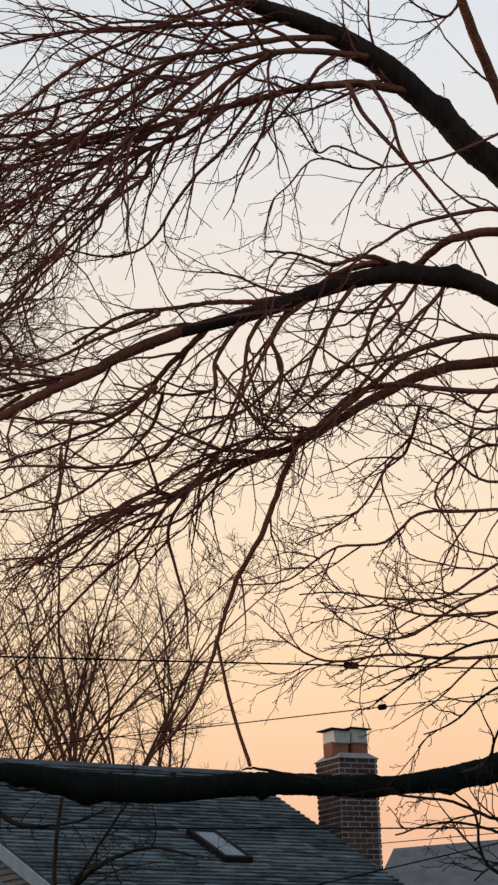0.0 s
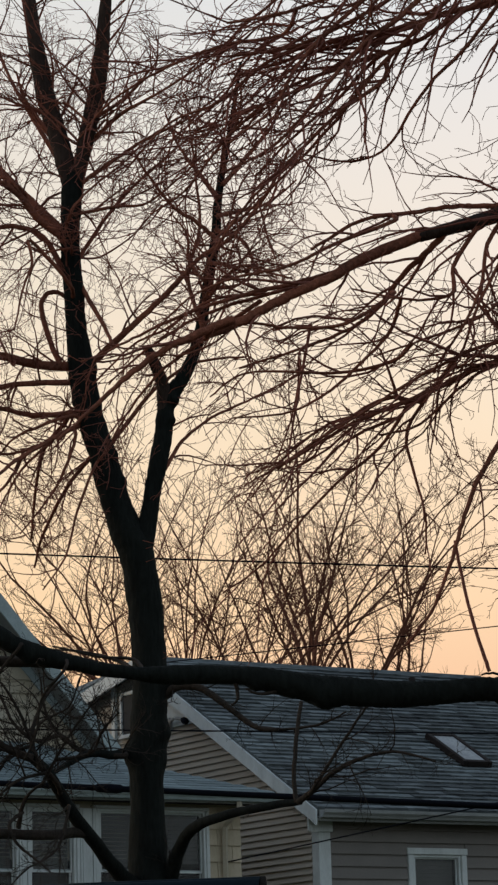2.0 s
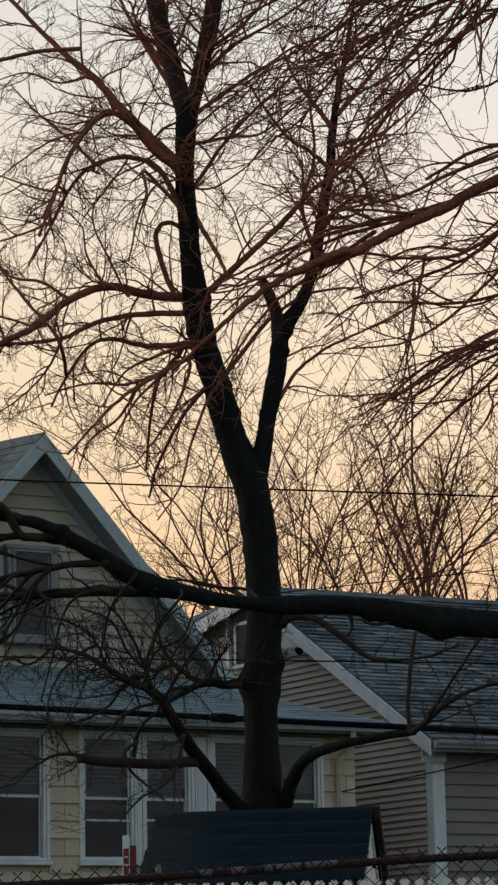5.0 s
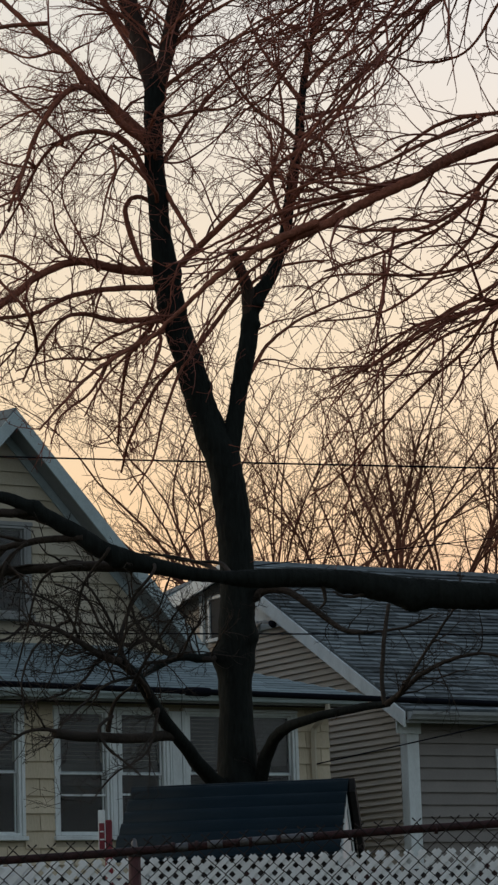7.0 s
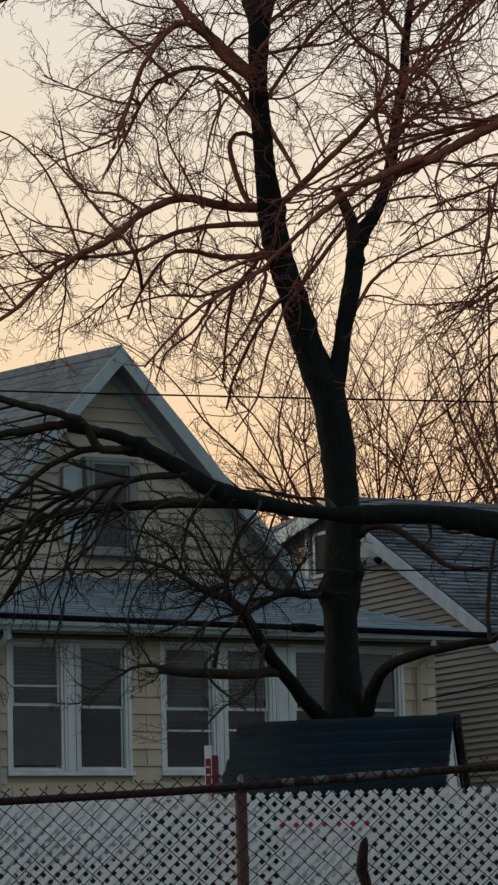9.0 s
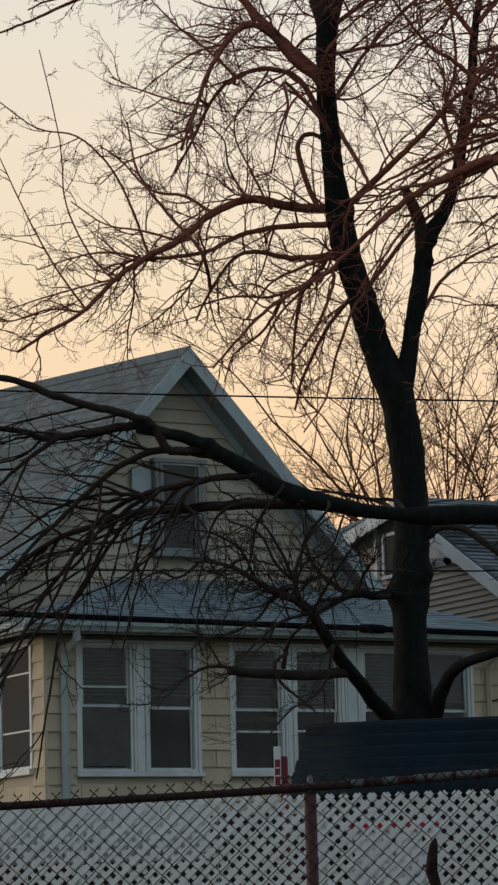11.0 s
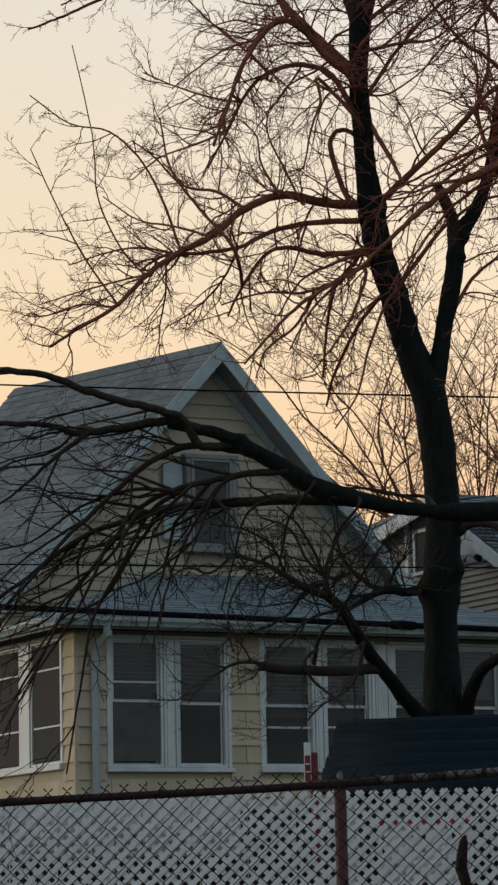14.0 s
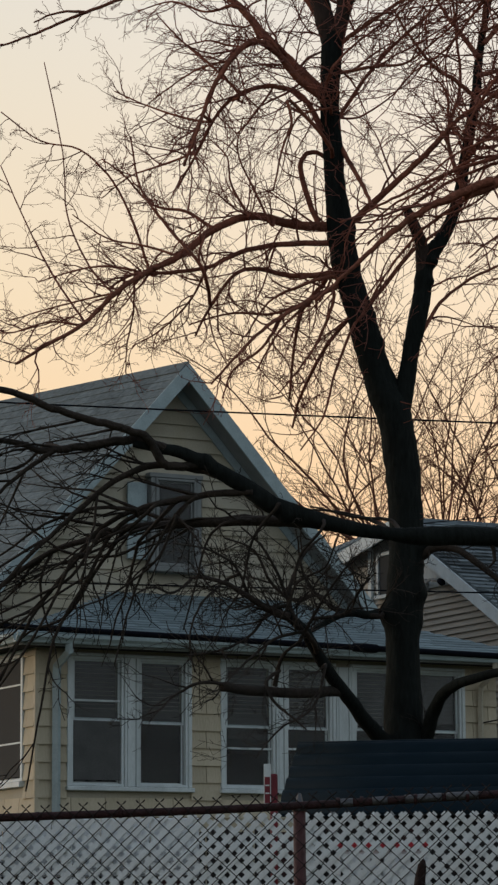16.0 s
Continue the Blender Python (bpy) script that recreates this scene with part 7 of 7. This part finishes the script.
limb(middle_tree, 0.0176, 0.0055, 15, 0.46, (-1.24, 25.77, 9.35), (-1.42, 25.7, 9.65), (-1.75, 26, 9.7), (-2.09, 26.3, 9.91), (-2.43, 26.6, 9.91))
limb(middle_tree, 0.0151, 0.0055, 15, 0.46, (-1.45, 25.55, 9.12), (-1.53, 25.7, 9.14), (-1.81, 26, 9.16), (-2.09, 26.3, 9.09), (-2.38, 26.6, 8.97))
limb(middle_tree, 0.0176, 0.0055, 15, 0.46, (-0.67, 26.02, 8.9), (-0.58, 25.7, 9.04), (-0.4, 26, 9.34), (-0.14, 26.3, 9.64), (0.13, 26.6, 10.01))
limb(middle_tree, 0.0151, 0.0055, 15, 0.46, (0.75, 25.41, 8.6), (0.72, 25.7, 8.74), (0.99, 26, 9.04), (1.32, 26.3, 9.23), (1.67, 26.6, 9.64))
limb(middle_tree, 0.0151, 0.0055, 15, 0.46, (0.55, 26.06, 8.12), (0.66, 25.7, 8.27), (0.87, 26, 8.5), (1.16, 26.3, 8.9), (1.44, 26.6, 9.04))
limb(middle_tree, 0.0151, 0.0055, 15, 0.46, (-0.61, 26, 8.69), (-0.61, 25.7, 8.67), (-0.88, 26, 8.7), (-1, 26.3, 8.58), (-1.07, 26.6, 8.39))
limb(middle_tree, 0.0151, 0.0055, 15, 0.46, (-0.43, 25.87, 9.85), (-0.41, 25.7, 9.84), (-0.65, 26, 10.16), (-0.87, 26.3, 10.16), (-1.09, 26.6, 10.1))
limb(middle_tree, 0.0219, 0.0098, 12, 0.22, (-1.53, 25.5, 9.86), (-1.89, 25.46, 9.83), (-2.24, 25.41, 9.74), (-2.6, 25.37, 9.59), (-2.9, 25.33, 9.46), (-3.15, 25.29, 9.34), (-3.34, 25.24, 9.25), (-3.54, 25.2, 9.17))
limb(middle_tree, 0.0146, 0.0073, 5, 0.15, (-2.79, 25.3, 9.5), (-2.95, 25.27, 9.5), (-3.09, 25.23, 9.46), (-3.24, 25.2, 9.38))
limb(middle_tree, 0.022, 0.008, 14, 0.5, (-0.54, 26.00, 9.35), (-0.22, 25.88, 9.54), (0.10, 25.75, 9.71), (0.51, 25.62, 9.87), (0.83, 25.50, 10.09))
limb(middle_tree, 0.02, 0.007, 12, 0.5, (-0.57, 26.00, 9.08), (-0.18, 25.87, 9.11), (0.13, 25.73, 9.11), (0.60, 25.60, 9.48))
limb(middle_tree, 0.022, 0.008, 14, 0.5, (-0.38, 25.95, 9.98), (-0.05, 25.77, 10.15), (0.22, 25.60, 10.41))
limb(middle_tree, 0.012, 0.005, 8, 0.4, (-0.58, 26.00, 8.68), (-0.35, 25.90, 8.64), (-0.03, 25.80, 8.82), (0.23, 25.70, 9.10))
limb(middle_tree, 0.02, 0.008, 14, 0.5, (-0.79, 26.05, 9.86), (-1.00, 26.18, 10.21), (-1.10, 26.30, 10.58))
middle_tree.close(BARK_BLOOM)
leaning_tree.close(BARK_BLOOM)


def far_tree(x, y, height, spread, seed, stems=6, base=0.0, lean=0.0, bole=0.04):
    """A far bare tree: stems that fan out from low down, with crooked side branches and twigs."""
    t = Tree("tree", (x, y, 0), "distant bare tree with crooked spreading branches", seed)
    tagged(t.thing, group="distant bare trees")
    rng = t.rng
    vs, fs = [], []
    foot, crotch = Vector((x, y, -0.1)), Vector((x, y, base))
    tube(vs, fs, smooth_line([foot, foot.lerp(crotch, 0.5) + Vector((0.05, 0, 0)), crotch], 4), list(np.linspace(0.16, bole * 1.5, 9)), 8)
    part("trunk", mesh_of("trunk", vs, fs, True), BARK_FAR, t.thing, "", t.inv)
    for k in range(stems):
        q = (k + 0.5) / stems * 2 - 1
        way = Vector((lean + q * spread + rng.uniform(-0.08, 0.08), rng.uniform(-0.3, 0.3), 1.0))
        ln = (height - base) * rng.uniform(0.75, 1.1) * (1 - 0.15 * abs(q))
        sp, sr = wander(rng, crotch - Vector((0, 0, rng.uniform(0.1, 0.5))), way, ln, bole * rng.uniform(0.6, 1.1), 0.007, Vector((-(q * spread + lean) * 0.3, 0, 0.15)), 12, 0.11)
        vs, fs = [], []
        tube(vs, fs, sp, sr, 6)
        part("limb", mesh_of("limb", vs, fs, True), BARK_FAR, t.thing, "", t.inv)
        for _ in range(9):
            i = rng.randrange(2, 12)
            p = sp[i].lerp(sp[i + 1], rng.random())
            turn = rng.choice((-1, 1))
            w = (sp[i + 1] - sp[i]).normalized() + Vector((turn * rng.uniform(0.4, 1.1), rng.uniform(-0.5, 0.5), rng.uniform(-0.1, 0.2)))
            l2 = ln * rng.uniform(0.18, 0.42) * (1.15 - i / 16)
            bp, br = wander(rng, p, w, l2, min(sr[i] * 0.7, 0.0135), 0.0046, Vector((0, 0, 0.45)), 8, 0.15)
            tube(*t.twigs, bp, br, 4)
            for _ in range(5):
                j = rng.randrange(1, 7)
                p2 = bp[j].lerp(bp[j + 1], rng.random())
                w2 = (bp[j + 1] - bp[j]).normalized() + Vector((rng.choice((-1, 1)) * rng.uniform(0.4, 1.1), rng.uniform(-0.5, 0.5), rng.uniform(-0.15, 0.15)))
                l3 = l2 * rng.uniform(0.25, 0.55)
                cp, cr = wander(rng, p2, w2, l3, 0.0068, 0.0040, Vector((0, 0, 0.25)), 5, 0.2)
                tube(*t.twigs, cp, cr, 3)
                for _ in range(2):
                    m = rng.randrange(1, 5)
                    w3 = (cp[m] - cp[m - 1]).normalized() + Vector((rng.choice((-1, 1)) * rng.uniform(0.4, 1.0), rng.uniform(-0.4, 0.4), 0))
                    dp, dr = wander(rng, cp[m], w3, l3 * rng.uniform(0.3, 0.6), 0.0042, 0.0030, Vector((0, 0, 0.15)), 3, 0.25)
                    tube(*t.twigs, dp, dr, 3)
    t.close(BARK_FAR)


far_tree(3.23, 57, 15.49, 0.52, 40, 9, 8.79, 0, 0.045)
far_tree(1.81, 56, 14.37, 0.12, 41, 3, 6.54, 0.02, 0.036)
far_tree(-0.01, 58, 16.18, 0.34, 42, 10, 8.11, -0.42, 0.034)
far_tree(4.05, 58, 14.78, 0.18, 43, 6, 8.00, 0.36, 0.038)
far_tree(4.73, 59, 14.76, 0.24, 44, 6, 7.76, 0.45, 0.038)
far_tree(1.18, 60, 15.93, 0.28, 45, 7, 7.16, 0, 0.03)
far_tree(-1.89, 61, 14.16, 0.2, 46, 4, 7.11, 0.05, 0.03)
far_tree(2.65, 60, 15.65, 0.3, 47, 4, 7.47, -0.12, 0.032)
far_tree(0.48, 62, 16.44, 0.24, 48, 5, 7.85, 0.08, 0.03)
far_tree(4.00, 63, 16.08, 0.35, 49, 4, 7.74, 0.12, 0.03)
